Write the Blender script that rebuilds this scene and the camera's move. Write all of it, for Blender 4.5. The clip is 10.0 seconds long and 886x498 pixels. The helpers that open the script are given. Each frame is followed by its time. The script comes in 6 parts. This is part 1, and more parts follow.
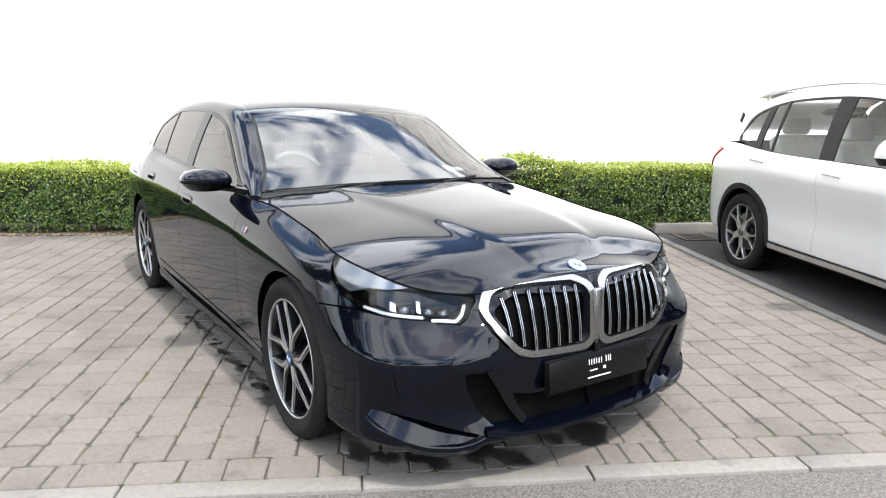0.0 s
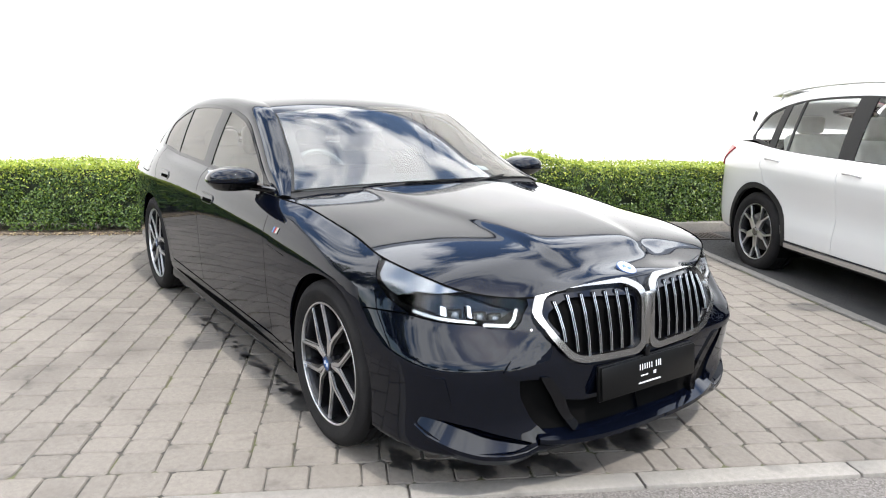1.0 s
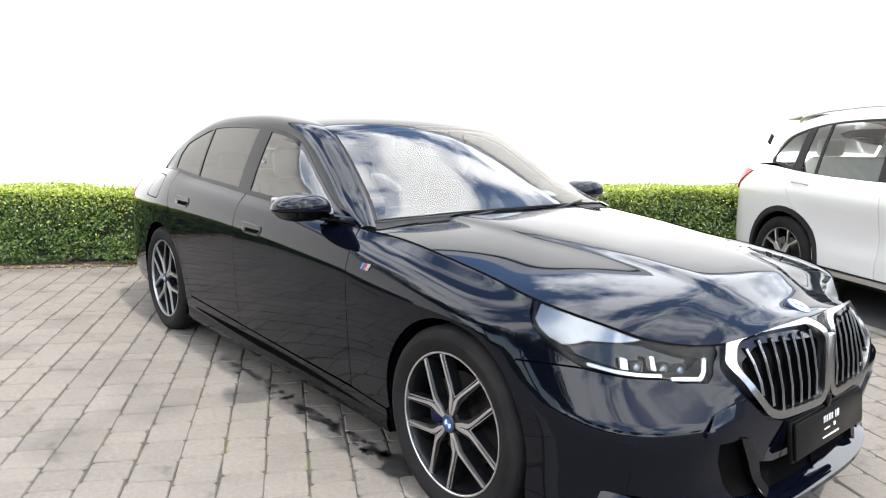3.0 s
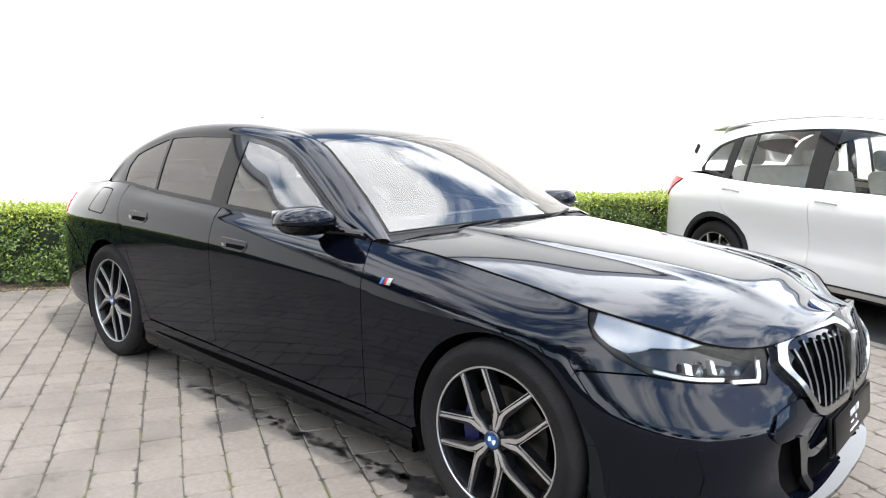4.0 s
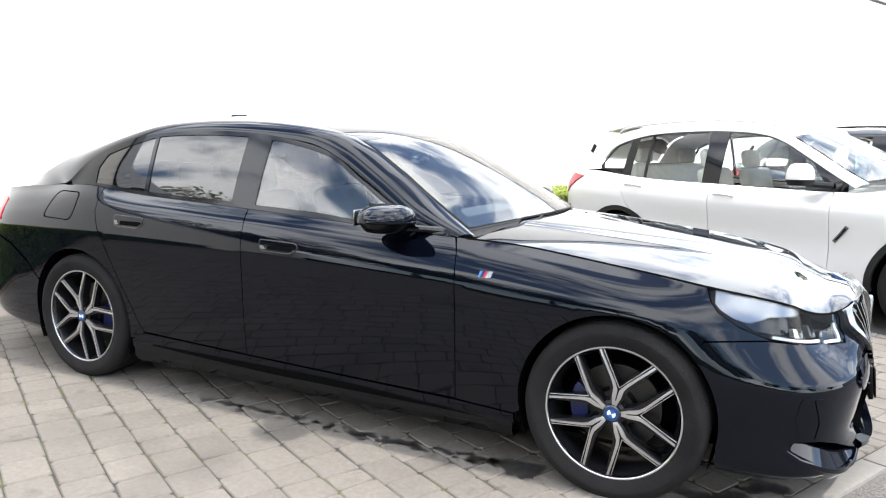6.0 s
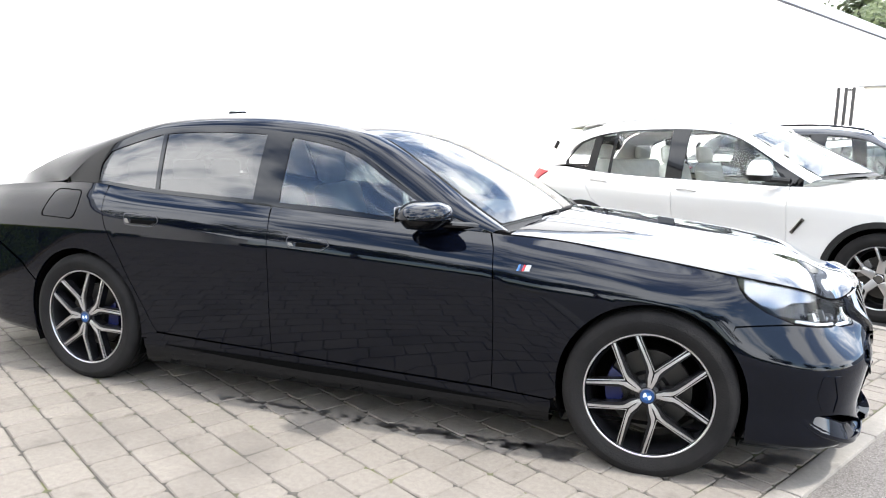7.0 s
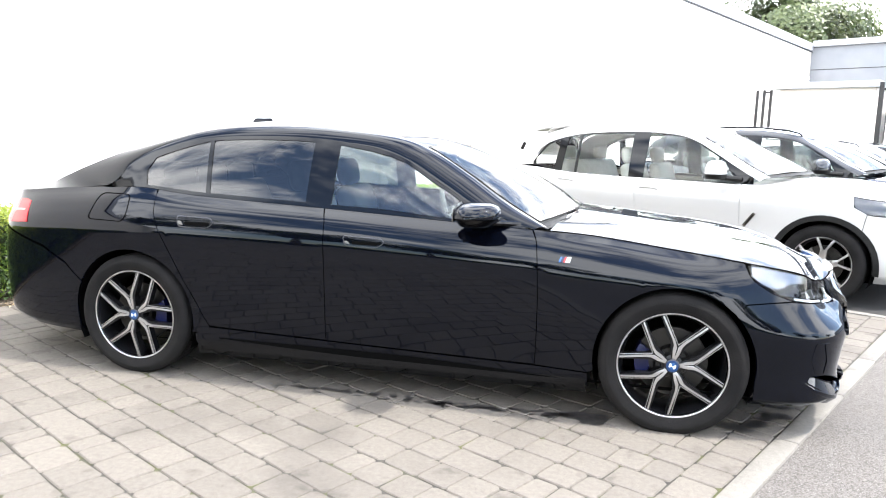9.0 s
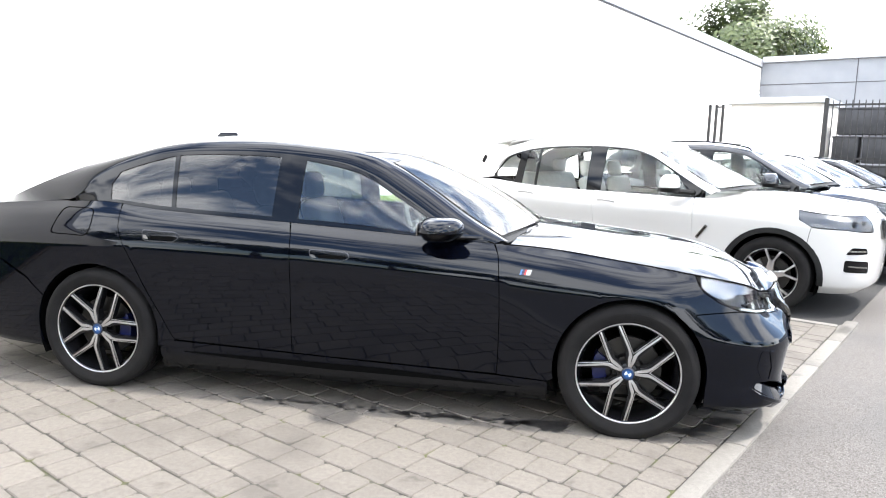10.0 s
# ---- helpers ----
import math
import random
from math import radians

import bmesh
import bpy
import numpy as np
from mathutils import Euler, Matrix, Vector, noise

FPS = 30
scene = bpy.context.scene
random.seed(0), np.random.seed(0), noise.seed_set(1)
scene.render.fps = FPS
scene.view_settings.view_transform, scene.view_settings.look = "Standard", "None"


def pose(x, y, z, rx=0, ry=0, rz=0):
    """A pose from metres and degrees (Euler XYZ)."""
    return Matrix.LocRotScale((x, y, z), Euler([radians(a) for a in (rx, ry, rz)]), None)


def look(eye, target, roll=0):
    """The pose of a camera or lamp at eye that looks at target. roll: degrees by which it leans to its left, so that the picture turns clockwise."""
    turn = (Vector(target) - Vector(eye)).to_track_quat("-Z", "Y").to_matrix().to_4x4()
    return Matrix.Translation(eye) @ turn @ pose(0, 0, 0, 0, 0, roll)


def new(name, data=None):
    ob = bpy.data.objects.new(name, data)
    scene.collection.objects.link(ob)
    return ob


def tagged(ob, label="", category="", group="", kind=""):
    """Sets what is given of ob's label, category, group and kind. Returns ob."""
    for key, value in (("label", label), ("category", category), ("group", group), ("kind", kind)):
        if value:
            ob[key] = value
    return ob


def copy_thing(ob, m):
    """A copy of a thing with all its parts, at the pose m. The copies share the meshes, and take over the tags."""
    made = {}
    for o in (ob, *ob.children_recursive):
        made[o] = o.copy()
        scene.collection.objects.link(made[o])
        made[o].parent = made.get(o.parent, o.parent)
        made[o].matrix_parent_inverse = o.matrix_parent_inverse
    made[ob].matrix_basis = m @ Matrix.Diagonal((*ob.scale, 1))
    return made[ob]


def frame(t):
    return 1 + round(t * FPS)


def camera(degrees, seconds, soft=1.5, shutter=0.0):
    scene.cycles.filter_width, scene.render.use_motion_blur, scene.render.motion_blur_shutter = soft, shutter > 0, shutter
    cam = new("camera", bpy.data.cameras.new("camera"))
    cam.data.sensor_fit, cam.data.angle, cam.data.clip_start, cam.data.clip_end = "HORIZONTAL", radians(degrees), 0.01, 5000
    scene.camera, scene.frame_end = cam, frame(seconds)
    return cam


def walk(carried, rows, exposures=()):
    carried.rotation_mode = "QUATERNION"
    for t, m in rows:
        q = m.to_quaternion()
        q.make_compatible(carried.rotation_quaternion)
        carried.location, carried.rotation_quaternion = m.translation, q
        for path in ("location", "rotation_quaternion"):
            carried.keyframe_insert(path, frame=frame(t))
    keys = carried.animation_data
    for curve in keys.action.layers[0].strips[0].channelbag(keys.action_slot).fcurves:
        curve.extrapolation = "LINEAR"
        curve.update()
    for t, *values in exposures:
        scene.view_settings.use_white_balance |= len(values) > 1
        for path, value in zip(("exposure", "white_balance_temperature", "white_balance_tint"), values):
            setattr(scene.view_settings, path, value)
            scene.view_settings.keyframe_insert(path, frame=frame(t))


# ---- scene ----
cam = camera(64.6, 10.0, 1.1, 0.0)
PATH = [
    (0, (2.764, -1.977, 1.413), (1.134, -0.887, 1.017), 0.7),
    (0.5, (2.686, -2.031, 1.413), (1.071, -0.922, 1.012), 0.9),
    (1, (2.571, -2.122, 1.412), (0.962, -1.005, 1.01), 0.9),
    (1.5, (2.422, -2.203, 1.405), (0.818, -1.079, 0.998), 0.9),
    (2, (2.186, -2.235, 1.396), (0.588, -1.102, 0.993), 1.0),
    (2.5, (1.984, -2.323, 1.392), (0.398, -1.161, 1.028), 1.0),
    (3, (1.8, -2.474, 1.376), (0.289, -1.207, 1.042), 1.1),
    (4.5, (1.186, -2.972, 1.347), (-0.001, -1.388, 1.062), 0.9),
    (5, (0.987, -3.177, 1.332), (-0.078, -1.507, 1.054), 0.9),
    (5.5, (0.751, -3.331, 1.33), (-0.219, -1.604, 1.048), 1.0),
    (7, (0.14, -3.791, 1.342), (-0.535, -1.933, 1.043), 1.3),
    (7.5, (-0.061, -3.825, 1.367), (-0.691, -1.952, 1.06), 1.4),
    (8, (-0.259, -3.945, 1.361), (-0.874, -2.067, 1.051), 1.4),
    (8.5, (-0.348, -4.148, 1.378), (-0.909, -2.253, 1.069), 1.3),
    (9, (-0.315, -4.357, 1.388), (-0.783, -2.437, 1.083), 1.3),
    (9.5, (-0.31, -4.443, 1.414), (-0.705, -2.506, 1.112), 1.5),
    (10, (-0.307, -4.456, 1.422), (-0.67, -2.508, 1.147), 1.6),
]
EXPOSURES = [(0, 0.06), (1.5, 0.10), (3.0, 0.20), (5.0, 0.18), (8.0, 0.62), (9.0, 0.64), (10.0, 0.42)]
walk(cam, [(t, look(eye, target, roll)) for t, eye, target, roll in PATH], EXPOSURES)

# ---- light ----
world = bpy.data.worlds.new("sky")
scene.world = world
world.use_nodes = True
SUN_EL, SUN_AZ = 62.0, 3.0     # degrees: height, and bearing of the sun from +x towards +y


def build_world():
    nt = world.node_tree
    nt.nodes.clear()
    out = nt.nodes.new("ShaderNodeOutputWorld")
    bg = nt.nodes.new("ShaderNodeBackground")
    sky = nt.nodes.new("ShaderNodeTexSky")
    sky.sky_type, sky.sun_disc = "NISHITA", False
    sky.sun_elevation, sky.sun_rotation = radians(SUN_EL), radians(90 - SUN_AZ)
    sky.air_density, sky.dust_density = 1.0, 1.0
    co = nt.nodes.new("ShaderNodeTexCoord")
    mp = nt.nodes.new("ShaderNodeMapping")
    mp.inputs["Scale"].default_value = (1.0, 1.0, 1.7)
    mp.inputs["Location"].default_value = (17.0, 9.0, 5.5)
    n1 = nt.nodes.new("ShaderNodeTexNoise")
    n1.inputs["Scale"].default_value, n1.inputs["Detail"].default_value, n1.inputs["Roughness"].default_value = 2.6, 9.0, 0.60
    ramp = nt.nodes.new("ShaderNodeValToRGB")
    ramp.color_ramp.elements[0].position, ramp.color_ramp.elements[1].position = 0.445, 0.565
    cloud = nt.nodes.new("ShaderNodeMix")
    cloud.data_type = "RGBA"
    cloud.inputs["B"].default_value = (60.0, 60.4, 61.5, 1)
    nt.links.new(co.outputs["Generated"], mp.inputs["Vector"])
    nt.links.new(mp.outputs["Vector"], n1.inputs["Vector"])
    nt.links.new(n1.outputs["Fac"], ramp.inputs["Fac"])
    nt.links.new(ramp.outputs["Color"], cloud.inputs["Factor"])
    gain = nt.nodes.new("ShaderNodeVectorMath")     # lifts the blue sky's brightness against the clouds
    gain.operation = "SCALE"
    gain.inputs["Scale"].default_value = 5.0
    nt.links.new(sky.outputs["Color"], gain.inputs[0])
    nt.links.new(gain.outputs["Vector"], cloud.inputs["A"])
    nt.links.new(cloud.outputs["Result"], bg.inputs["Color"])
    bg.inputs["Strength"].default_value = 0.10
    nt.links.new(bg.outputs["Background"], out.inputs["Surface"])


build_world()
sun = new("sun", bpy.data.lights.new("sun", "SUN"))
sun.data.energy, sun.data.angle, sun.data.color = 6.0, radians(2.0), (1.0, 0.965, 0.92)
_sd = Vector((math.cos(radians(SUN_EL)) * math.cos(radians(SUN_AZ)), math.cos(radians(SUN_EL)) * math.sin(radians(SUN_AZ)), math.sin(radians(SUN_EL))))
sun.matrix_world = look(_sd * 40, (0, 0, 0))


# ---- materials ----
def material(name, color=(0.5, 0.5, 0.5), rough=0.5, metal=0.0, spec=0.5, coat=0.0, coat_rough=0.03, emit=None, power=1.0):
    m = bpy.data.materials.new(name)
    m.use_nodes = True
    b = m.node_tree.nodes["Principled BSDF"]
    b.inputs["Base Color"].default_value = (*color, 1)
    b.inputs["Roughness"].default_value, b.inputs["Metallic"].default_value = rough, metal
    b.inputs["Specular IOR Level"].default_value = spec
    b.inputs["Coat Weight"].default_value, b.inputs["Coat Roughness"].default_value = coat, coat_rough
    if emit:
        b.inputs["Emission Color"].default_value, b.inputs["Emission Strength"].default_value = (*emit, 1), power
    return m


def noisy(m, c1, c2, scale=8.0, detail=6.0, bump=0.0, bump_scale=None, rough=None, coords="Object", mid=0.5, spread=0.25, second=None):
    """Colour between c1 and c2 by noise, a second larger scale of staining, and fine relief."""
    nt = m.node_tree
    b = nt.nodes["Principled BSDF"]
    co = nt.nodes.new("ShaderNodeTexCoord")
    n = nt.nodes.new("ShaderNodeTexNoise")
    n.inputs["Scale"].default_value, n.inputs["Detail"].default_value = scale, detail
    nt.links.new(co.outputs[coords], n.inputs["Vector"])
    r = nt.nodes.new("ShaderNodeValToRGB")
    r.color_ramp.elements[0].position, r.color_ramp.elements[1].position = mid - spread, mid + spread
    r.color_ramp.elements[0].color, r.color_ramp.elements[1].color = (*c1, 1), (*c2, 1)
    nt.links.new(n.outputs["Fac"], r.inputs["Fac"])
    last = r.outputs["Color"]
    if second:
        s_scale, s_color, s_amount = second
        n2 = nt.nodes.new("ShaderNodeTexNoise")
        n2.inputs["Scale"].default_value, n2.inputs["Detail"].default_value = s_scale, 5.0
        nt.links.new(co.outputs[coords], n2.inputs["Vector"])
        r2 = nt.nodes.new("ShaderNodeMapRange")
        r2.inputs["From Min"].default_value, r2.inputs["From Max"].default_value = 0.45, 0.7
        r2.inputs["To Max"].default_value = s_amount
        nt.links.new(n2.outputs["Fac"], r2.inputs["Value"])
        mx = nt.nodes.new("ShaderNodeMix")
        mx.data_type = "RGBA"
        mx.inputs["B"].default_value = (*s_color, 1)
        nt.links.new(last, mx.inputs["A"])
        nt.links.new(r2.outputs["Result"], mx.inputs["Factor"])
        last = mx.outputs["Result"]
    nt.links.new(last, b.inputs["Base Color"])
    if bump:
        n3 = nt.nodes.new("ShaderNodeTexNoise")
        n3.inputs["Scale"].default_value, n3.inputs["Detail"].default_value = bump_scale or scale * 6, 4.0
        nt.links.new(co.outputs[coords], n3.inputs["Vector"])
        bp = nt.nodes.new("ShaderNodeBump")
        bp.inputs["Strength"].default_value, bp.inputs["Distance"].default_value = bump, 0.01
        nt.links.new(n3.outputs["Fac"], bp.inputs["Height"])
        nt.links.new(bp.outputs["Normal"], b.inputs["Normal"])
    return last


def vary(m, source, amount=0.35):
    """Lightens and darkens each object of a repeated kind a little, at random."""
    nt = m.node_tree
    info = nt.nodes.new("ShaderNodeObjectInfo")
    mr = nt.nodes.new("ShaderNodeMapRange")
    mr.inputs["To Min"].default_value, mr.inputs["To Max"].default_value = 1 - amount, 1 + amount * 0.6
    hsv = nt.nodes.new("ShaderNodeHueSaturation")
    nt.links.new(info.outputs["Random"], mr.inputs["Value"])
    nt.links.new(mr.outputs["Result"], hsv.inputs["Value"])
    nt.links.new(source, hsv.inputs["Color"])
    nt.links.new(hsv.outputs["Color"], nt.nodes["Principled BSDF"].inputs["Base Color"])


def glass(name, tint=(0.8, 0.86, 0.84), clear=1.0, ior=1.7):
    """A thin pane: tinted see-through, with a mirror sheen by Fresnel."""
    m = bpy.data.materials.new(name)
    m.use_nodes = True
    nt = m.node_tree
    nt.nodes.clear()
    out = nt.nodes.new("ShaderNodeOutputMaterial")
    tr = nt.nodes.new("ShaderNodeBsdfTransparent")
    tr.inputs["Color"].default_value = (*[c * clear for c in tint], 1)
    gl = nt.nodes.new("ShaderNodeBsdfGlossy")
    gl.inputs["Roughness"].default_value = 0.0
    fr = nt.nodes.new("ShaderNodeFresnel")
    fr.inputs["IOR"].default_value = ior
    mx = nt.nodes.new("ShaderNodeMixShader")
    nt.links.new(fr.outputs["Fac"], mx.inputs["Fac"])
    nt.links.new(tr.outputs["BSDF"], mx.inputs[1])
    nt.links.new(gl.outputs["BSDF"], mx.inputs[2])
    nt.links.new(mx.outputs["Shader"], out.inputs["Surface"])
    return m


def lacquer(name, base, low=0.0135, high=3.0, gloss=0.0):
    """Dark paint under clear lacquer: a dull ground and a mirror sheen that grows by Fresnel."""
    m = bpy.data.materials.new(name)
    m.use_nodes = True
    nt = m.node_tree
    nt.nodes.clear()
    out = nt.nodes.new("ShaderNodeOutputMaterial")
    df = nt.nodes.new("ShaderNodeBsdfDiffuse")
    co = nt.nodes.new("ShaderNodeTexCoord")
    fleck = nt.nodes.new("ShaderNodeTexNoise")
    fleck.inputs["Scale"].default_value, fleck.inputs["Detail"].default_value = 14.0, 8.0
    tone = nt.nodes.new("ShaderNodeMix")
    tone.data_type = "RGBA"
    tone.inputs["A"].default_value, tone.inputs["B"].default_value = (*base, 1), (*[c * 1.8 for c in base], 1)
    nt.links.new(co.outputs["Object"], fleck.inputs["Vector"])
    nt.links.new(fleck.outputs["Fac"], tone.inputs["Factor"])
    nt.links.new(tone.outputs["Result"], df.inputs["Color"])
    gl = nt.nodes.new("ShaderNodeBsdfGlossy")
    gl.inputs["Roughness"].default_value = gloss
    gl.inputs["Color"].default_value = (0.93, 0.96, 1.0, 1)
    fr = nt.nodes.new("ShaderNodeFresnel")
    fr.inputs["IOR"].default_value = 1.5
    rise = nt.nodes.new("ShaderNodeMath")
    rise.operation = "POWER"
    rise.inputs[1].default_value = 1.45
    sheen = nt.nodes.new("ShaderNodeMath")
    sheen.operation, sheen.use_clamp = "MULTIPLY_ADD", True
    sheen.inputs[1].default_value, sheen.inputs[2].default_value = high, low
    mx = nt.nodes.new("ShaderNodeMixShader")
    nt.links.new(fr.outputs["Fac"], rise.inputs[0])
    nt.links.new(rise.outputs["Value"], sheen.inputs[0])
    nt.links.new(sheen.outputs["Value"], mx.inputs["Fac"])
    nt.links.new(df.outputs["BSDF"], mx.inputs[1])
    nt.links.new(gl.outputs["BSDF"], mx.inputs[2])
    nt.links.new(mx.outputs["Shader"], out.inputs["Surface"])
    return m


PAINT = lacquer("black_sapphire_paint", (0.0006, 0.0009, 0.0022), 0.006, 1.75, 0.028)
SILVER_PAINT = material("silver_paint", (0.42, 0.43, 0.44), 0.3, 0.6, 0.5, 1.0, 0.02)
WHITE_PAINT = material("white_paint", (0.41, 0.405, 0.392), 0.3, 0.0, 0.5, 1.0, 0.02)
DARK_PAINT = lacquer("dark_grey_paint", (0.008, 0.009, 0.012), 0.02)
GLOSS_BLACK = lacquer("gloss_black_trim", (0.0014, 0.0014, 0.0016), 0.008, 1.4, 0.05)
SEAM = material("dark_gap", (0.003, 0.003, 0.003), 0.9, spec=0.0)
RUBBER = material("tyre_rubber", (0.018, 0.018, 0.018), 0.8, spec=0.12)
noisy(RUBBER, (0.005, 0.005, 0.005), (0.012, 0.011, 0.011), 9, 6, 0.25, 120, second=(3.0, (0.016, 0.015, 0.014), 0.5))
PLASTIC = material("black_plastic", (0.010, 0.010, 0.010), 0.55, spec=0.2)
noisy(PLASTIC, (0.005, 0.005, 0.005), (0.010, 0.010, 0.010), 30, 4, 0.12, 300)
ALLOY = material("machined_alloy", (0.55, 0.55, 0.56), 0.30, 1.0)
ALLOY_DARK = material("black_alloy", (0.005, 0.005, 0.006), 0.35, 0.0, 0.2, 0.2)
CHROME = material("satin_chrome", (0.25, 0.25, 0.245), 0.26, 1.0)
STEEL = material("brake_steel", (0.15, 0.145, 0.14), 0.35, 1.0)
DISC = material("worn_disc", (0.05, 0.048, 0.046), 0.4, 1.0)
BLUE = material("blue_caliper", (0.0015, 0.004, 0.038), 0.35, 0.0, 0.3, 0.2)
BLUE_RING = material("blue_ring", (0.004, 0.030, 0.10), 0.3)
EMBLEM_BLUE = material("emblem_blue", (0.015, 0.08, 0.22), 0.3)
WHITE = material("white_enamel", (0.55, 0.56, 0.57), 0.35)
RED_LENS = material("red_lens", (0.26, 0.006, 0.012), 0.2, 0.0, 0.4, 0.15)
PALE_LENS = material("pale_red_lens", (0.45, 0.16, 0.16), 0.12, 0.0, 0.5, 0.8)
GLASS = glass("clear_glass", (0.80, 0.90, 0.90), 1.0, 1.85)
SCREEN = glass("windscreen_glass", (0.80, 0.88, 0.88), 0.95, 1.95)
PALE_GLASS = glass("pale_glass", (0.90, 0.95, 0.93), 0.98, 1.45)
TINTED = glass("privacy_glass", (0.16, 0.18, 0.18), 0.7, 1.7)
LENS = glass("lamp_lens", (0.93, 0.95, 0.96), 1.0, 1.28)
SEAT = material("grey_leather", (0.16, 0.16, 0.155), 0.5)
noisy(SEAT, (0.12, 0.12, 0.115), (0.20, 0.20, 0.195), 14, 5, 0.2, 160)
CABIN = material("cabin_black", (0.02, 0.02, 0.021), 0.6)
SATIN = material("satin_headlining", (0.62, 0.60, 0.56), 0.8)
HEADLINING = material("pale_headlining", (0.35, 0.35, 0.34), 0.8)
DASH = material("dashboard_grey", (0.07, 0.075, 0.08), 0.55)


from mathutils.geometry import delaunay_2d_cdt


# ---- mesh helpers ----
def from_arrays(name, verts, faces, mat, parent=None, label="", normals=None, smooth=True):
    me = bpy.data.meshes.new(name)
    me.from_pydata([tuple(map(float, v)) for v in verts], [], [tuple(map(int, f)) for f in faces])
    me.validate()
    for p in me.polygons:
        p.use_smooth = smooth
    if normals is not None and len(normals) == len(me.vertices):
        me.normals_split_custom_set_from_vertices([tuple(map(float, n)) for n in normals])
    me.materials.append(mat)
    ob = new(name, me)
    if parent:
        ob.parent = parent
    return tagged(ob, label)


def part(name, bm, mat, parent=None, label="", smooth=True, sharp=35):
    me = bpy.data.meshes.new(name)
    bmesh.ops.recalc_face_normals(bm, faces=bm.faces)
    for f in bm.faces:
        f.smooth = smooth
    if smooth:
        for e in bm.edges:
            e.smooth = len(e.link_faces) == 2 and e.calc_face_angle(0) < radians(sharp)
    bm.to_mesh(me)
    bm.free()
    me.materials.append(mat)
    ob = new(name, me)
    if parent:
        ob.parent = parent
    return tagged(ob, label)


def thing(name, label, category, group="", m=None, kind=""):
    ob = new(name)
    if m is not None:
        ob.matrix_world = m
    return tagged(ob, label, category, group, kind)


def box(bm, size, m=Matrix(), bevel=0.0, seg=2):
    r = bmesh.ops.create_cube(bm, size=1.0, matrix=m @ Matrix.Diagonal((*size, 1)))
    if bevel:
        es = list({e for v in r["verts"] for e in v.link_edges})
        bmesh.ops.bevel(bm, geom=es, offset=bevel, segments=seg, affect="EDGES", profile=0.5)
    return bm


def tube(bm, pts, r, n=8, close=False):
    """A round bar along a line of points; r: a radius or one for each point."""
    pts = [Vector(p) for p in pts]
    rings = []
    for i, p in enumerate(pts):
        a = pts[i - 1] if i or close else p
        b = pts[(i + 1) % len(pts)] if i + 1 < len(pts) or close else p
        d = (b - a).normalized()
        side = d.cross(Vector((0, 0, 1)))
        if side.length < 1e-3:
            side = d.cross(Vector((0, 1, 0)))
        side.normalize()
        up = side.cross(d)
        rad = r[i] if isinstance(r, (list, tuple)) else r
        rings.append([bm.verts.new(p + rad * (math.cos(k * math.tau / n) * side + math.sin(k * math.tau / n) * up)) for k in range(n)])
    for i in range(len(rings) - (0 if close else 1)):
        a, b = rings[i], rings[(i + 1) % len(rings)]
        for k in range(n):
            bm.faces.new((a[k], a[(k + 1) % n], b[(k + 1) % n], b[k]))
    if not close:
        bm.faces.new(rings[0]), bm.faces.new(rings[-1][::-1])
    return bm


def lathe(bm, profile, n=48, axis="Y", m=Matrix()):
    """Turns a profile of (radius, along) round the axis."""
    rings = []
    for r, a in profile:
        ring = []
        for k in range(n):
            c, s = math.cos(k * math.tau / n) * r, math.sin(k * math.tau / n) * r
            p = Vector((c, a, s)) if axis == "Y" else Vector((c, s, a))
            ring.append(bm.verts.new(m @ p))
        rings.append(ring)
    for a, b in zip(rings, rings[1:]):
        for k in range(n):
            bm.faces.new((a[k], a[(k + 1) % n], b[(k + 1) % n], b[k]))
    return bm


def prism(bm, outline, depth, m=Matrix(), bevel=0.0, top_scale=1.0):
    """An outline in the xy plane, raised by depth along z."""
    c = Vector((sum(p[0] for p in outline) / len(outline), sum(p[1] for p in outline) / len(outline)))
    lo = [bm.verts.new(m @ Vector((p[0], p[1], 0))) for p in outline]
    hi = [bm.verts.new(m @ Vector((c.x + (p[0] - c.x) * top_scale, c.y + (p[1] - c.y) * top_scale, depth))) for p in outline]
    n = len(outline)
    fs = [bm.faces.new(hi), bm.faces.new(lo[::-1])]
    for k in range(n):
        fs.append(bm.faces.new((lo[k], lo[(k + 1) % n], hi[(k + 1) % n], hi[k])))
    if bevel:
        es = [e for e in fs[0].edges]
        bmesh.ops.bevel(bm, geom=es, offset=bevel, segments=2, affect="EDGES", profile=0.5)
    return bm


def rounded(pts, r=0.02, n=4):
    """A closed outline with its corners rounded."""
    out = []
    k = len(pts)
    for i in range(k):
        p, a, b = Vector(pts[i]), Vector(pts[i - 1]), Vector(pts[(i + 1) % k])
        da, db = (a - p), (b - p)
        q = min(r, da.length * 0.45, db.length * 0.45)
        s, e = p + da.normalized() * q, p + db.normalized() * q
        for j in range(n + 1):
            t = j / n
            out.append(tuple((1 - t) ** 2 * s + 2 * t * (1 - t) * p + t * t * e))
    return out


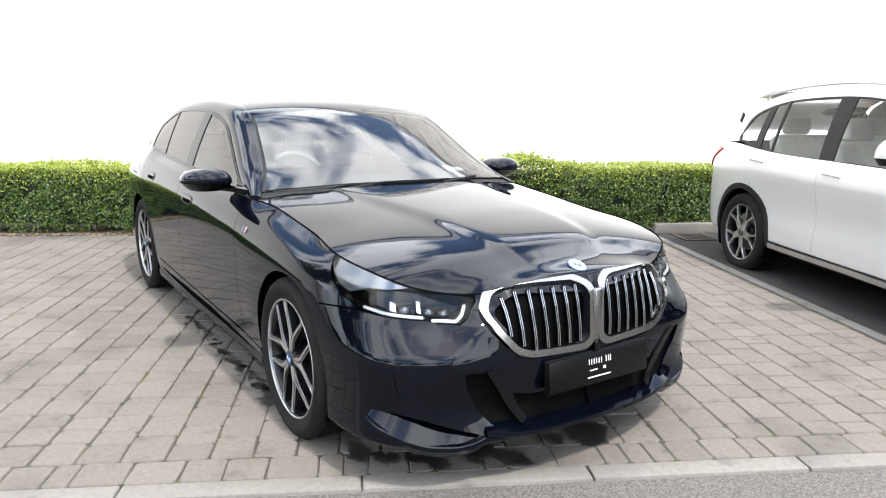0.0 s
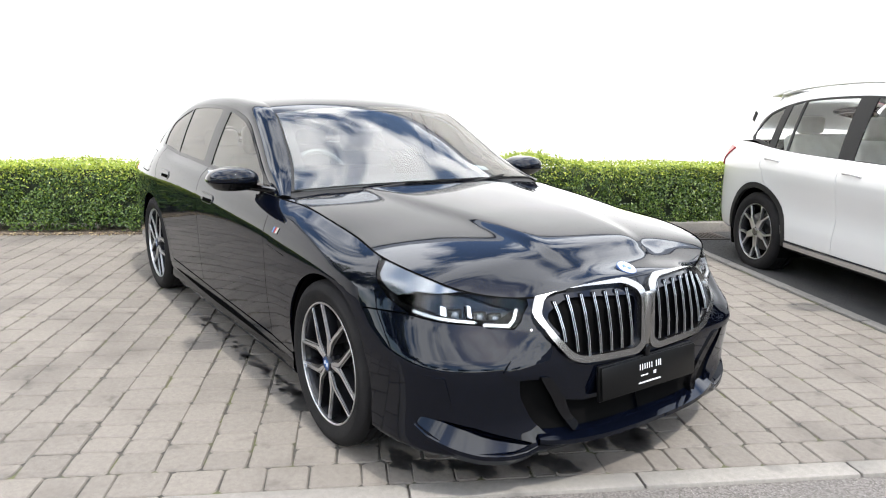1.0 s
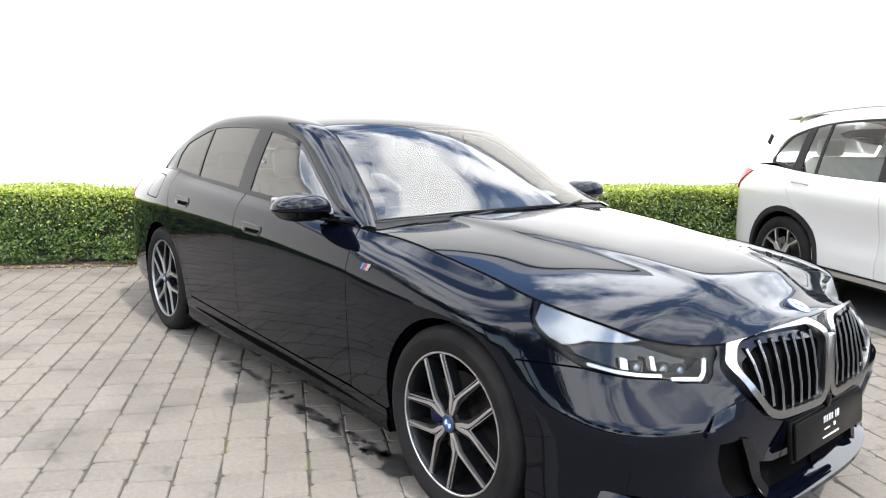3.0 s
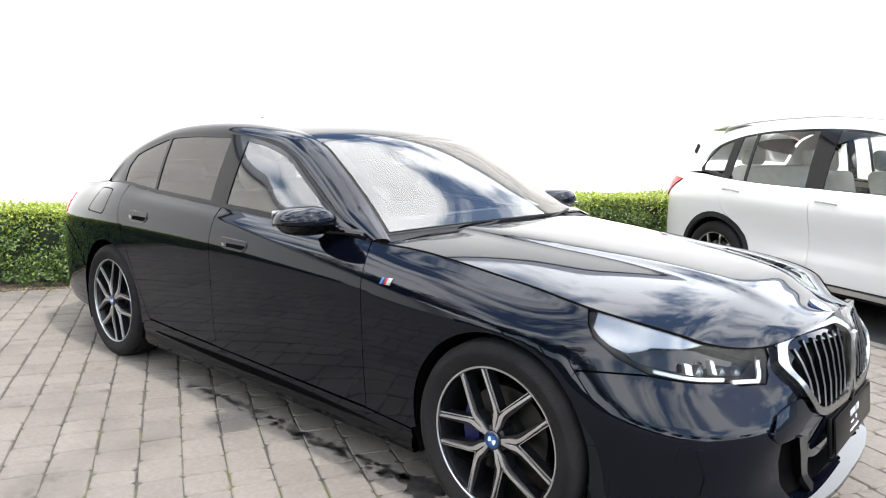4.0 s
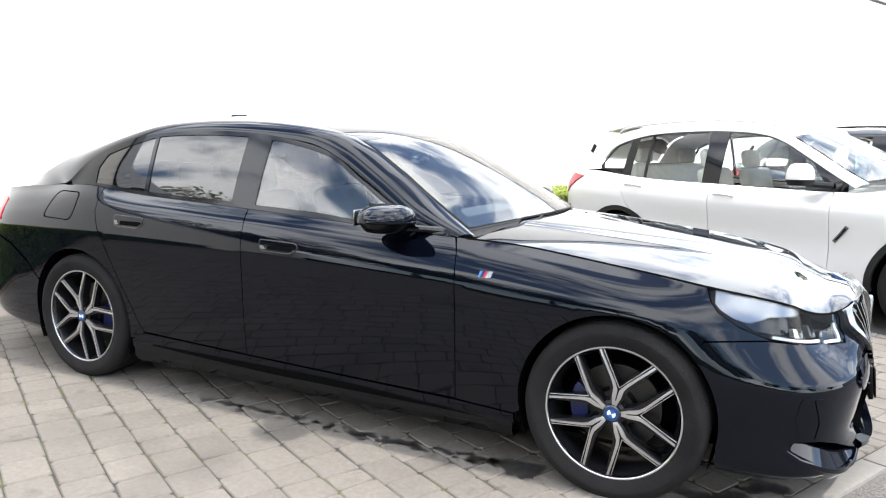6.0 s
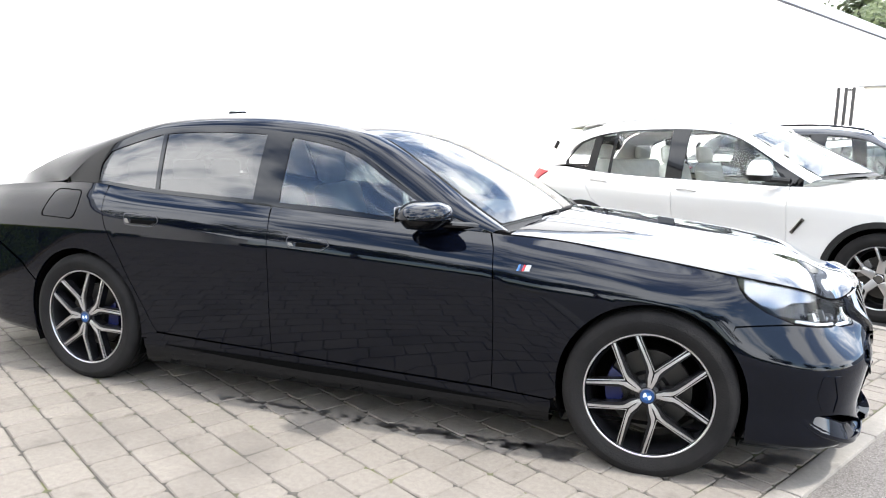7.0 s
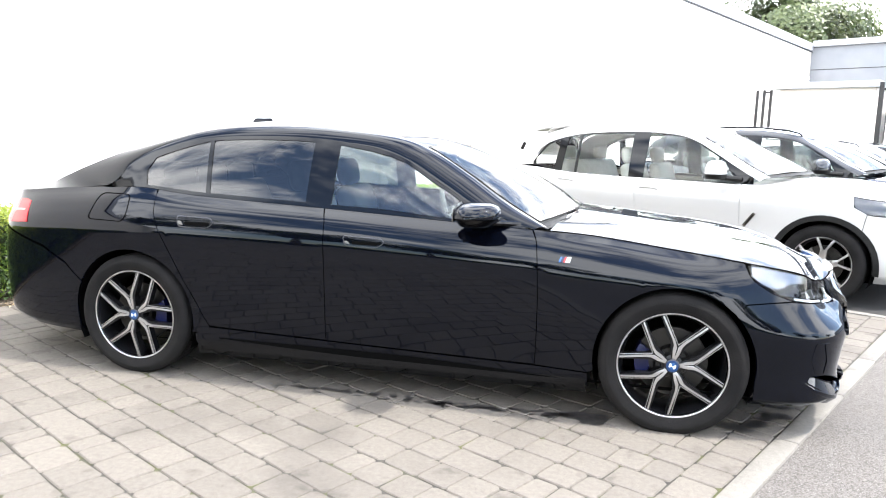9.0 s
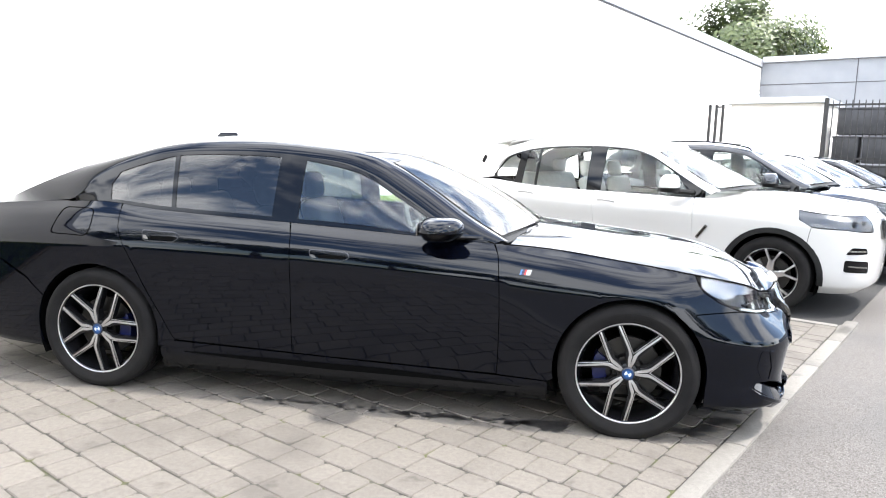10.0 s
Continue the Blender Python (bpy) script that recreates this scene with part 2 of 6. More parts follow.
class Curve:
    """A smooth curve through keys (x, value), with no overshoot."""

    def __init__(self, *keys):
        self.x = np.array([k[0] for k in keys], float)
        self.y = np.array([k[1] for k in keys], float)
        h, d = np.diff(self.x), np.diff(self.y) / np.diff(self.x)
        m = np.zeros(len(self.x))
        for i in range(1, len(m) - 1):
            if d[i - 1] * d[i] > 0:
                w1, w2 = 2 * h[i] + h[i - 1], h[i] + 2 * h[i - 1]
                m[i] = (w1 + w2) / (w1 / d[i - 1] + w2 / d[i])
        if len(m) > 1:
            m[0], m[-1] = d[0], d[-1]
        self.m = m

    def __call__(self, x):
        x = np.clip(np.asarray(x, float), self.x[0], self.x[-1])
        i = np.clip(np.searchsorted(self.x, x) - 1, 0, max(0, len(self.x) - 2))
        h = self.x[i + 1] - self.x[i]
        t = (x - self.x[i]) / h
        return ((2 * t ** 3 - 3 * t ** 2 + 1) * self.y[i] + (t ** 3 - 2 * t ** 2 + t) * h * self.m[i]
                + (-2 * t ** 3 + 3 * t ** 2) * self.y[i + 1] + (t ** 3 - t ** 2) * h * self.m[i + 1])


class Path3:
    """A smooth line in space through points, one a unit."""

    def __init__(self, pts):
        q = np.arange(len(pts))
        p = np.array(pts, float)
        t = np.gradient(p, axis=0)
        self.p, self.t, self.n = p, t, len(pts)

    def __call__(self, q):
        q = np.clip(np.asarray(q, float), 0, self.n - 1)
        i = np.minimum(q.astype(int), self.n - 2)
        f = (q - i)[..., None]
        return ((2 * f ** 3 - 3 * f ** 2 + 1) * self.p[i] + (f ** 3 - 2 * f ** 2 + f) * self.t[i]
                + (-2 * f ** 3 + 3 * f ** 2) * self.p[i + 1] + (f ** 3 - f ** 2) * self.t[i + 1])


def densify(loop, step):
    out = []
    for a, b in zip(loop, loop[1:] + loop[:1]):
        n = max(1, int(math.ceil(math.hypot(b[0] - a[0], b[1] - a[1]) / step)))
        out += [(a[0] + (b[0] - a[0]) * k / n, a[1] + (b[1] - a[1]) * k / n) for k in range(n)]
    return out


def inside(pts, loop):
    pts = np.asarray(pts, float)
    x, y = pts[:, 0], pts[:, 1]
    r = np.zeros(len(pts), bool)
    for (ax, ay), (bx, by) in zip(loop, loop[1:] + loop[:1]):
        c = (ay > y) != (by > y)
        with np.errstate(divide="ignore", invalid="ignore"):
            r ^= c & (x < (bx - ax) * (y - ay) / (by - ay + 1e-12) + ax)
    return r


class Skin:
    """A smooth sheet given on a fine grid over (s, t); panels are cut from it."""

    def __init__(self, points, s_len, t_len, flip=False):
        self.P = points
        self.L = np.array([s_len, t_len], float)
        gs, gt = np.gradient(points, axis=0), np.gradient(points, axis=1)
        n = np.cross(gs, gt)
        n /= np.linalg.norm(n, axis=2, keepdims=True) + 1e-12
        self.N = -n if flip else n

    def at(self, st):
        st = np.atleast_2d(np.asarray(st, float))
        m = np.array(self.P.shape[:2]) - 1
        g = np.clip(st / self.L, 0, 1) * m
        i = np.minimum(g.astype(int), m - 1)
        f = g - i
        a, b, fs, ft = i[:, 0], i[:, 1], f[:, :1], f[:, 1:]

        def mix(G):
            return (G[a, b] * (1 - fs) * (1 - ft) + G[a + 1, b] * fs * (1 - ft) + G[a, b + 1] * (1 - fs) * ft + G[a + 1, b + 1] * fs * ft)
        n = mix(self.N)
        return mix(self.P), n / (np.linalg.norm(n, axis=1, keepdims=True) + 1e-12)

    def find(self, axes, targets, s_range):
        """The (s, t) at which two of the coordinates have the wanted values."""
        m = np.array(self.P.shape[:2]) - 1
        i0, i1 = [int(v / self.L[0] * m[0]) for v in s_range]
        G = self.P[i0:i1 + 1][:, :, list(axes)]
        out = []
        for tg in targets:
            d = ((G - np.array(tg)) ** 2).sum(2)
            a, b = np.unravel_index(np.argmin(d), d.shape)
            a2, b2 = min(max(a, 1), G.shape[0] - 2), min(max(b, 1), G.shape[1] - 2)
            J = np.stack([(G[a2 + 1, b2] - G[a2 - 1, b2]) / 2, (G[a2, b2 + 1] - G[a2, b2 - 1]) / 2], 1)
            try:
                dd = np.clip(np.linalg.solve(J, np.array(tg) - G[a, b]), -0.6, 0.6)
            except np.linalg.LinAlgError:
                dd = np.zeros(2)
            out.append(tuple(np.clip((np.array([a + i0, b]) + dd) / m, 0, 1) * self.L))
        return out

    def cut(self, outline, holes=(), step=0.05, edge=0.025, lift=0.0, depth=0.012, shrink=0.0):
        """Vertices, faces and normals of a panel, its edges turned inwards by depth."""
        loops = []
        for k, lp in enumerate([outline, *holes]):
            lp = densify([tuple(p) for p in lp], edge)
            if shrink:
                ar = sum(a[0] * b[1] - b[0] * a[1] for a, b in zip(lp, lp[1:] + lp[:1]))
                sg = (1 if ar > 0 else -1) * (1 if k == 0 else -1)
                moved = []
                for j in range(len(lp)):
                    a, b = lp[j - 1], lp[(j + 1) % len(lp)]
                    dx, dy = b[0] - a[0], b[1] - a[1]
                    q = math.hypot(dx, dy) or 1
                    moved.append((lp[j][0] - dy / q * shrink * sg, lp[j][1] + dx / q * shrink * sg))
                lp = moved
            loops.append(lp)
        pts, edges = [], []
        for lp in loops:
            o = len(pts)
            pts += lp
            edges += [(o + j, o + (j + 1) % len(lp)) for j in range(len(lp))]
        lo, hi = np.min(loops[0], axis=0), np.max(loops[0], axis=0)
        gx, gy = np.meshgrid(np.arange(lo[0], hi[0], step), np.arange(lo[1], hi[1], step), indexing="ij")
        grid = np.stack([gx.ravel(), gy.ravel()], 1)
        keep = inside(grid, loops[0])
        for lp in loops[1:]:
            keep &= ~inside(grid, lp)
        grid = grid[keep]
        ring = np.array(pts)
        if len(grid):
            far = np.ones(len(grid), bool)
            for k in range(0, len(grid), 400):
                d = ((grid[k:k + 400, None] - ring[None]) ** 2).sum(2).min(1)
                far[k:k + 400] = d > (0.45 * min(step, edge * 1.4)) ** 2
            grid = grid[far]
        res = delaunay_2d_cdt([Vector(p) for p in pts] + [Vector(p) for p in grid], edges, [], 0, 1e-6)
        v2 = np.array([tuple(v) for v in res[0]])
        tri = np.array([f for f in res[2] if len(f) == 3])
        cen = v2[tri].mean(1)
        ok = inside(cen, loops[0])
        for lp in loops[1:]:
            ok &= ~inside(cen, lp)
        tri = tri[ok]
        p3, n3 = self.at(v2)
        p3 = p3 + n3 * lift
        fn = np.cross(p3[tri[:, 1]] - p3[tri[:, 0]], p3[tri[:, 2]] - p3[tri[:, 0]])
        wrong = (fn * n3[tri[:, 0]]).sum(1) < 0
        tri[wrong] = tri[wrong][:, ::-1]
        verts, norms, faces = list(p3), list(n3), [tuple(t) for t in tri]
        if depth:
            count = {}
            for t in faces:
                for a, b in ((t[0], t[1]), (t[1], t[2]), (t[2], t[0])):
                    count[(a, b)] = True
            rim = [(a, b) for a, b in count if (b, a) not in count]
            low, top = {}, {}
            sidev = {}
            for a, b in rim:
                d = p3[b] - p3[a]
                o = np.cross(d, n3[a])
                o /= np.linalg.norm(o) + 1e-12
                for v in (a, b):
                    sidev[v] = sidev.get(v, 0) + o
            for v, o in sidev.items():
                o = o / (np.linalg.norm(o) + 1e-12)
                top[v] = len(verts)
                verts.append(p3[v]), norms.append(o)
                low[v] = len(verts)
                verts.append(p3[v] - n3[v] * depth), norms.append(o)
            faces += [(b, a, low[a], low[b]) if False else (top[b], top[a], low[a], low[b]) for a, b in rim]
        return np.array(verts), faces, np.array(norms)


def mirrored(data):
    v, f, n = data
    q = np.array([1, -1, 1])
    return v * q, [tuple(reversed(t)) for t in f], n * q


def joined(*datas):
    vs, fs, ns, o = [], [], [], 0
    for v, f, n in datas:
        vs.append(v), ns.append(n)
        fs += [tuple(i + o for i in t) for t in f]
        o += len(v)
    return np.concatenate(vs), fs, np.concatenate(ns)


def emit_panel(name, data, mat, parent, label=""):
    return from_arrays(name, data[0], data[1], mat, parent, label, data[2])


# ---- vehicles: skins ----
class Body:
    """The outer skins of a car, for its left half (y > 0): x forward, front axle at x = 0."""

    def __init__(self, plan, zs, ds, low_rail, high_rail, bow_x, bow_z, hood_bow, boot_bow, hood_q, boot_q, ridge=None, facets=0.0):
        n = len(plan) - 1
        self.n = n
        ext = [(plan[1][0], -plan[1][1]), *plan, (plan[-2][0], -plan[-2][1])]
        base = Path3([(x, y, 0) for x, y in ext])
        q = np.linspace(0, n, 2400)
        line = base(q + 1)
        cum = np.concatenate([[0], np.cumsum(np.linalg.norm(np.diff(line, axis=0), axis=1))])
        self.length, self.q_dense, self.s_dense = cum[-1], q, cum
        ns, nk = 560, 112
        s = np.linspace(0, cum[-1], ns)
        qs = np.interp(s, cum, q)
        pl = base(qs + 1)
        tg = base(qs + 1 + 1e-3) - base(qs + 1 - 1e-3)
        tg /= np.linalg.norm(tg, axis=1, keepdims=True)
        nx, ny = tg[:, 1], -tg[:, 0]
        Z = np.stack([c(qs) for c in zs], 1)
        D = np.stack([c(qs) for c in ds], 1)
        f = np.linspace(0, len(zs) - 1, nk)
        P = np.zeros((ns, nk, 3))
        crisp = Curve((0, facets), (3.8, facets), (5.4, 0), (n, 0))
        near = np.exp(-0.5 * (np.arange(-6, 7) / 2.0) ** 2)
        near /= near.sum()

        def ease(a):
            return np.convolve(np.concatenate([2 * a[0] - a[6:0:-1], a, 2 * a[-1] - a[-2:-8:-1]]), near, "valid")
        for i in range(ns):
            zc, dc = Curve(*enumerate(Z[i])), Curve(*enumerate(D[i]))
            d, z = dc(f), zc(f)
            flat = crisp(qs[i])
            if flat > 0:
                rows = np.arange(len(zs))
                d = (1 - flat) * d + flat * ease(np.interp(f, rows, D[i]))
                z = (1 - flat) * z + flat * ease(np.interp(f, rows, Z[i]))
            P[i, :, 0], P[i, :, 1], P[i, :, 2] = pl[i, 0] - nx[i] * d, pl[i, 1] - ny[i] * d, z
        ker = np.exp(-0.5 * (np.arange(-20, 21) / 5.0) ** 2)
        ker /= ker.sum()
        flip = np.array([1, -1, 1])
        pad = np.concatenate([P[20:0:-1] * flip, P, P[-2:-22:-1] * flip])
        P = sum(k * pad[i:i + ns] for i, k in enumerate(ker))
        self.T = 0.15 * (len(zs) - 1)
        self.side = Skin(P, cum[-1], self.T)
        self.edge = P[:, -1, :]
        self.s = s
        self.low, self.high = Path3(low_rail), Path3(high_rail)
        m = len(high_rail) - 1
        # rail between the side windows and the roof
        uq, uf = np.linspace(0, m, 320), np.linspace(0, 1, 24)
        a, b = self.low(uq), self.high(uq)
        G = np.zeros((320, 24, 3))
        soft = Curve((0, 1), (7, 1), (8, .75), (9, .40), (10, .18), (12, .05))(uq)
        for j, t in enumerate(uf):
            bulge = 4 * t * (1 - t) * 0.16 * soft[:, None]
            c = a * (1 - t) + b * t
            d = np.linalg.norm(b - a, axis=1)
            c[:, 1] += bulge[:, 0] * d * 0.8
            c[:, 2] += bulge[:, 0] * d * 0.75
            G[:, j] = c
        self.rail = Skin(G, float(m), 0.3)
        # windscreen, roof and rear window
        bt = np.linspace(0, 1, 41)
        H = np.zeros((320, 41, 3))
        hx, hz = Curve(*bow_x)(uq), Curve(*bow_z)(uq)
        for j, t in enumerate(bt):
            c = b.copy()
            c[:, 1] *= 1 - t
            k = 1 - (1 - t) ** 2
            c[:, 0] += hx * k
            c[:, 2] += hz * (1 - (1 - t) ** 2.2)
            H[:, j] = c
        self.roof = Skin(H, float(m), 1.0)
        self.hood = self.lid(hood_q, hood_bow, ridge)
        self.boot = self.lid(boot_q, boot_bow, None)

    def s_of(self, q):
        return float(np.interp(q, self.q_dense, self.s_dense))

    def lid(self, qr, bow, ridge):
        ss = np.linspace(self.s_of(qr[0]), self.s_of(qr[1]), 200)
        e = np.stack([np.interp(ss, self.s, self.edge[:, k]) for k in range(3)], 1)
        qq = np.linspace(qr[0], qr[1], 200)
        qq = np.interp(ss, self.s_dense, self.q_dense)
        bx, bz = Curve(*[(a, b) for a, b, _ in bow])(qq), Curve(*[(a, c) for a, _, c in bow])(qq)
        G = np.zeros((200, 49, 3))
        for j, t in enumerate(np.linspace(0, 1, 49)):
            c = e.copy()
            c[:, 1] *= 1 - t
            c[:, 0] += bx * (1 - (1 - t) ** 2)
            c[:, 2] += bz * (1 - (1 - t) ** 2.5)
            if ridge:
                yr = ridge(c[:, 0])
                c[:, 2] += 0.011 / (1 + np.exp(-(yr - c[:, 1]) / 0.012)) * np.clip((e[:, 1] - 0.32) / 0.46, 0, 1)
            G[:, j] = c
        # ease out the waves along the lid, away from its edge
        ker = np.exp(-0.5 * (np.arange(-36, 37) / 13.0) ** 2)
        ker /= ker.sum()
        for j, t in enumerate(np.linspace(0, 1, 49)):
            z = G[:, j, 2]
            pad = np.concatenate([2 * z[0] - z[36:0:-1], z, 2 * z[-1] - z[-2:-38:-1]])
            w = min(1.0, t * 3.5)
            G[:, j, 2] = (1 - w) * z + w * np.convolve(pad, ker, "valid")
        return Skin(G, float(ss[-1] - ss[0]), float(0.9))

    def sides(self, pts, q0=3.2, q1=14.5):
        return self.side.find((0, 2), pts, (self.s_of(q0), self.s_of(q1)))

    def fronts(self, pts, q1=5.0):
        return self.side.find((1, 2), pts, (0, self.s_of(q1)))

    def top(self, x0, x1, n=24, q0=3.0, q1=14.5):
        """Along the top edge from x0 to x1."""
        a, b = [int(np.interp(self.s_of(q), self.s, np.arange(len(self.s)))) for q in (q0, q1)]
        xs, sv = self.edge[a:b, 0][::-1], self.s[a:b][::-1]
        return [(float(np.interp(x, xs, sv)), self.T) for x in np.linspace(x0, x1, n)]

    def window(self):
        """The sheet of the side windows: over x and from the belt to the rail."""
        xs = np.linspace(self.win_x[0], self.win_x[1], 160)
        a = int(len(self.s) * 0.2)
        b = int(len(self.s) * 0.92)
        ex, ey, ez = [self.edge[a:b, k][::-1] for k in range(3)]
        uq = np.linspace(0, self.low.n - 1, 600)
        lp = self.low(uq)[::-1]
        G = np.zeros((160, 30, 3))
        for i, x in enumerate(xs):
            bot = np.array([x, np.interp(x, ex, ey), np.interp(x, ex, ez)])
            top = np.array([x, np.interp(x, lp[:, 0], lp[:, 1]), np.interp(x, lp[:, 0], lp[:, 2])])
            for j, t in enumerate(np.linspace(0, 1, 30)):
                G[i, j] = bot * (1 - t) + top * t
                G[i, j, 1] += 0.1 * t * (1 - t) * (top[2] - bot[2])
        return Skin(G, float(abs(xs[-1] - xs[0])), 0.45)


def arc(cx, cz, r, a0, a1, n=22):
    return [(cx + r * math.cos(radians(a0 + (a1 - a0) * k / n)), cz + r * math.sin(radians(a0 + (a1 - a0) * k / n))) for k in range(n + 1)]


def both(data):
    return joined(data, mirrored(data))


# ---- wheels ----
def tyre_mesh(R, rim, w):
    bm = bmesh.new()
    h = w / 2
    prof = [(rim - 0.012, -h * 0.84), (rim + 0.004, -h * 0.92), (rim + 0.03, -h), (R - 0.035, -h * 0.99), (R - 0.012, -h * 0.9), (R - 0.002, -h * 0.76)]
    for g in (-0.5, -0.17, 0.17, 0.5):
        a = h * g
        prof += [(R, a - 0.007), (R - 0.008, a - 0.005), (R - 0.008, a + 0.005), (R, a + 0.007)]
    prof += [(R - 0.002, h * 0.76), (R - 0.012, h * 0.9), (R - 0.035, h * 0.99), (R - 0.05, h * 1.005), (rim + 0.045, h * 1.01), (rim + 0.03, h), (rim + 0.004, h * 0.92), (rim - 0.012, h * 0.84)]
    return lathe(bm, prof, 96)


def face_poly(bm, pts, y0, y1, bevel=0.0015):
    """A plate in the wheel's face: outline in (x, z), from y0 out to y1."""
    m = Matrix(((1, 0, 0, 0), (0, 0, 1, y0), (0, -1, 0, 0), (0, 0, 0, 1)))
    prism(bm, [(p[0], -p[1]) for p in pts], y1 - y0, m, bevel)


def polar(r, deg):
    return (r * math.cos(radians(deg)), r * math.sin(radians(deg)))


def wheel(parent, x, y, z, R, rim, w, spin, sign, style="double", caliper=BLUE, caliper_at=180):
    """One wheel with tyre, rim, spokes, brake; sign: +1 on the car's left."""
    root = new("wheel")
    root.parent = parent
    root.matrix_basis = pose(x, y * sign, z, 0, spin * (1 if sign > 0 else -1), 0 if sign > 0 else 180)
    h = w / 2
    part("tyre", tyre_mesh(R, rim, w), RUBBER, root, "dusty black road tyre", sharp=50)
    bm = bmesh.new()
    lathe(bm, [(rim - 0.006, -h * 0.85), (rim - 0.03, -h * 0.6), (rim - 0.036, h * 0.3), (rim - 0.022, h * 0.72), (rim - 0.018, h * 0.80)], 64)
    part("rim_barrel", bm, ALLOY_DARK, root)
    bm = bmesh.new()
    lathe(bm, [(rim - 0.014, h * 0.78), (rim - 0.0125, h * 0.885), (rim - 0.0105, h * 0.90), (rim - 0.006, h * 0.90), (rim - 0.004, h * 0.86)], 96)
    part("rim_lip", bm, ALLOY, root, "machined silver rim edge")
    yo = h * 0.86
    ro = rim - 0.016
    sp, dk = bmesh.new(), bmesh.new()
    if style == "double":
        for k in range(5):
            a0 = 72 * k
            for sg in (1, -1):
                def at(r, off):
                    p = Matrix.Rotation(radians(a0), 2) @ Vector((math.sqrt(max(r * r - off * off, 0)), off * sg))
                    return (p.x, p.y)
                # bright face, widest at the bend and drawn in towards the hub
                arm = [at(ro, 0.0445), at(ro, 0.0525), at(0.170, 0.0555), at(0.126, 0.0575), at(0.096, 0.0540), at(0.060, 0.0335), at(0.036, 0.0225), at(0.034, 0.0125), at(0.072, 0.0265), at(0.104, 0.0440), at(0.126, 0.0475), at(0.170, 0.0465)]
                face_poly(sp, arm if sg > 0 else arm[::-1], yo - 0.006, yo + 0.001, 0.001)
                arm2 = [at(ro, 0.036), at(ro, 0.062), at(0.12, 0.062), at(0.08, 0.052), at(0.03, 0.029), at(0.03, 0.007), at(0.078, 0.018), at(0.110, 0.036)]
                face_poly(dk, arm2 if sg > 0 else arm2[::-1], yo - 0.05, yo - 0.005, 0.004)
                # bright edge of the outer flank, meeting its neighbour in a V
                tip1, tip2 = [tuple(Matrix.Rotation(radians(a0), 2) @ Vector((r * math.cos(radians(36)), r * math.sin(radians(36)) * sg))) for r in (0.1090, 0.1050)]
                ln = [at(ro, 0.0600), at(ro, 0.0625), at(0.130, 0.0638), tip1, tip2, at(0.127, 0.0608)]
                face_poly(sp, ln if sg > 0 else ln[::-1], yo - 0.008, yo - 0.003, 0.0005)
            # web between neighbouring pairs
            a1 = a0 + 36
            face_poly(dk, [polar(0.114, a1 - 8), polar(0.045, a1 - 16), polar(0.045, a1 + 16), polar(0.114, a1 + 8), polar(0.094, a1)], yo - 0.05, yo - 0.008, 0.003)
    else:
        for k in range(5):
            a0 = 72 * k

            def at(r, off):
                p = Matrix.Rotation(radians(a0), 2) @ Vector((math.sqrt(max(r * r - off * off, 0)), off))
                return (p.x, p.y)
            stem = [at(0.155, -0.026), at(0.05, -0.032), at(0.05, 0.032), at(0.155, 0.026), at(0.135, 0.0)]
            face_poly(sp, stem[::-1], yo - 0.03, yo, 0.003)
            for sg in (1, -1):
                arm = [at(ro, sg * 0.058), at(ro, sg * 0.078), at(0.15, sg * 0.03), at(0.13, sg * 0.004)]
                face_poly(sp, arm[::-1] if sg > 0 else arm, yo - 0.03, yo, 0.003)
    part("spokes", sp, ALLOY, root, "machined silver alloy spokes", sharp=25)
    if style == "double":
        part("spoke_backing", dk, ALLOY_DARK, root, "black painted spoke flanks", sharp=25)
    else:
        dk.free()
    bm = bmesh.new()
    lathe(bm, [(0.0, yo - 0.045), (0.056, yo - 0.05), (0.05, yo - 0.012), (0.034, yo - 0.006)], 32)
    part("hub", bm, ALLOY_DARK, root)
    bm = bmesh.new()
    lathe(bm, [(0.037, yo - 0.01), (0.034, yo + 0.004), (0.029, yo + 0.007)], 32)
    part("cap_ring", bm, STEEL_DULL if style == "double" else CHROME, root, "dull hub cap ring")
    bm = bmesh.new()
    lathe(bm, [(0.0, yo + 0.006), (0.015, yo + 0.006), (0.0295, yo + 0.006)], 32)
    cap = part("hub_cap", bm, BLUE_RING if style == "double" else STEEL, root)
    for k in range(4):
        if style != "double":
            break
        bm = bmesh.new()
        face_poly(bm, [(0, 0)] + [polar(0.017, 90 * k + a) for a in range(90, -1, -15)], yo + 0.0055, yo + 0.0075, 0.0)
        part("cap_quarter", bm, WHITE if k % 2 else EMBLEM_BLUE, cap)
    for k in range(5):
        bm = bmesh.new()
        p = polar(0.056, 72 * k + 36)
        lathe(bm, [(0.0, yo - 0.028), (0.008, yo - 0.028), (0.010, yo - 0.045)], 8, m=Matrix.Translation((p[0], 0, p[1])))
        part("wheel_bolt", bm, STEEL, root)
    bm = bmesh.new()
    lathe(bm, [(0.07, -0.005), (0.172, -0.005), (0.172, 0.022), (0.085, 0.022), (0.075, 0.05), (0.0, 0.05)], 64)
    part("brake_disc", bm, DISC, root, "grey steel brake disc")
    bm = bmesh.new()
    ca = []
    for r, rg in ((0.176, range(-30, 31, 6)), (0.108, range(26, -27, -8))):
        ca += [polar(r, caliper_at + d) for d in rg]
    face_poly(bm, ca[::-1], -0.03, 0.05, 0.006)
    part("brake_caliper", bm, caliper, root, "blue brake caliper" if caliper is BLUE else "")
    return root


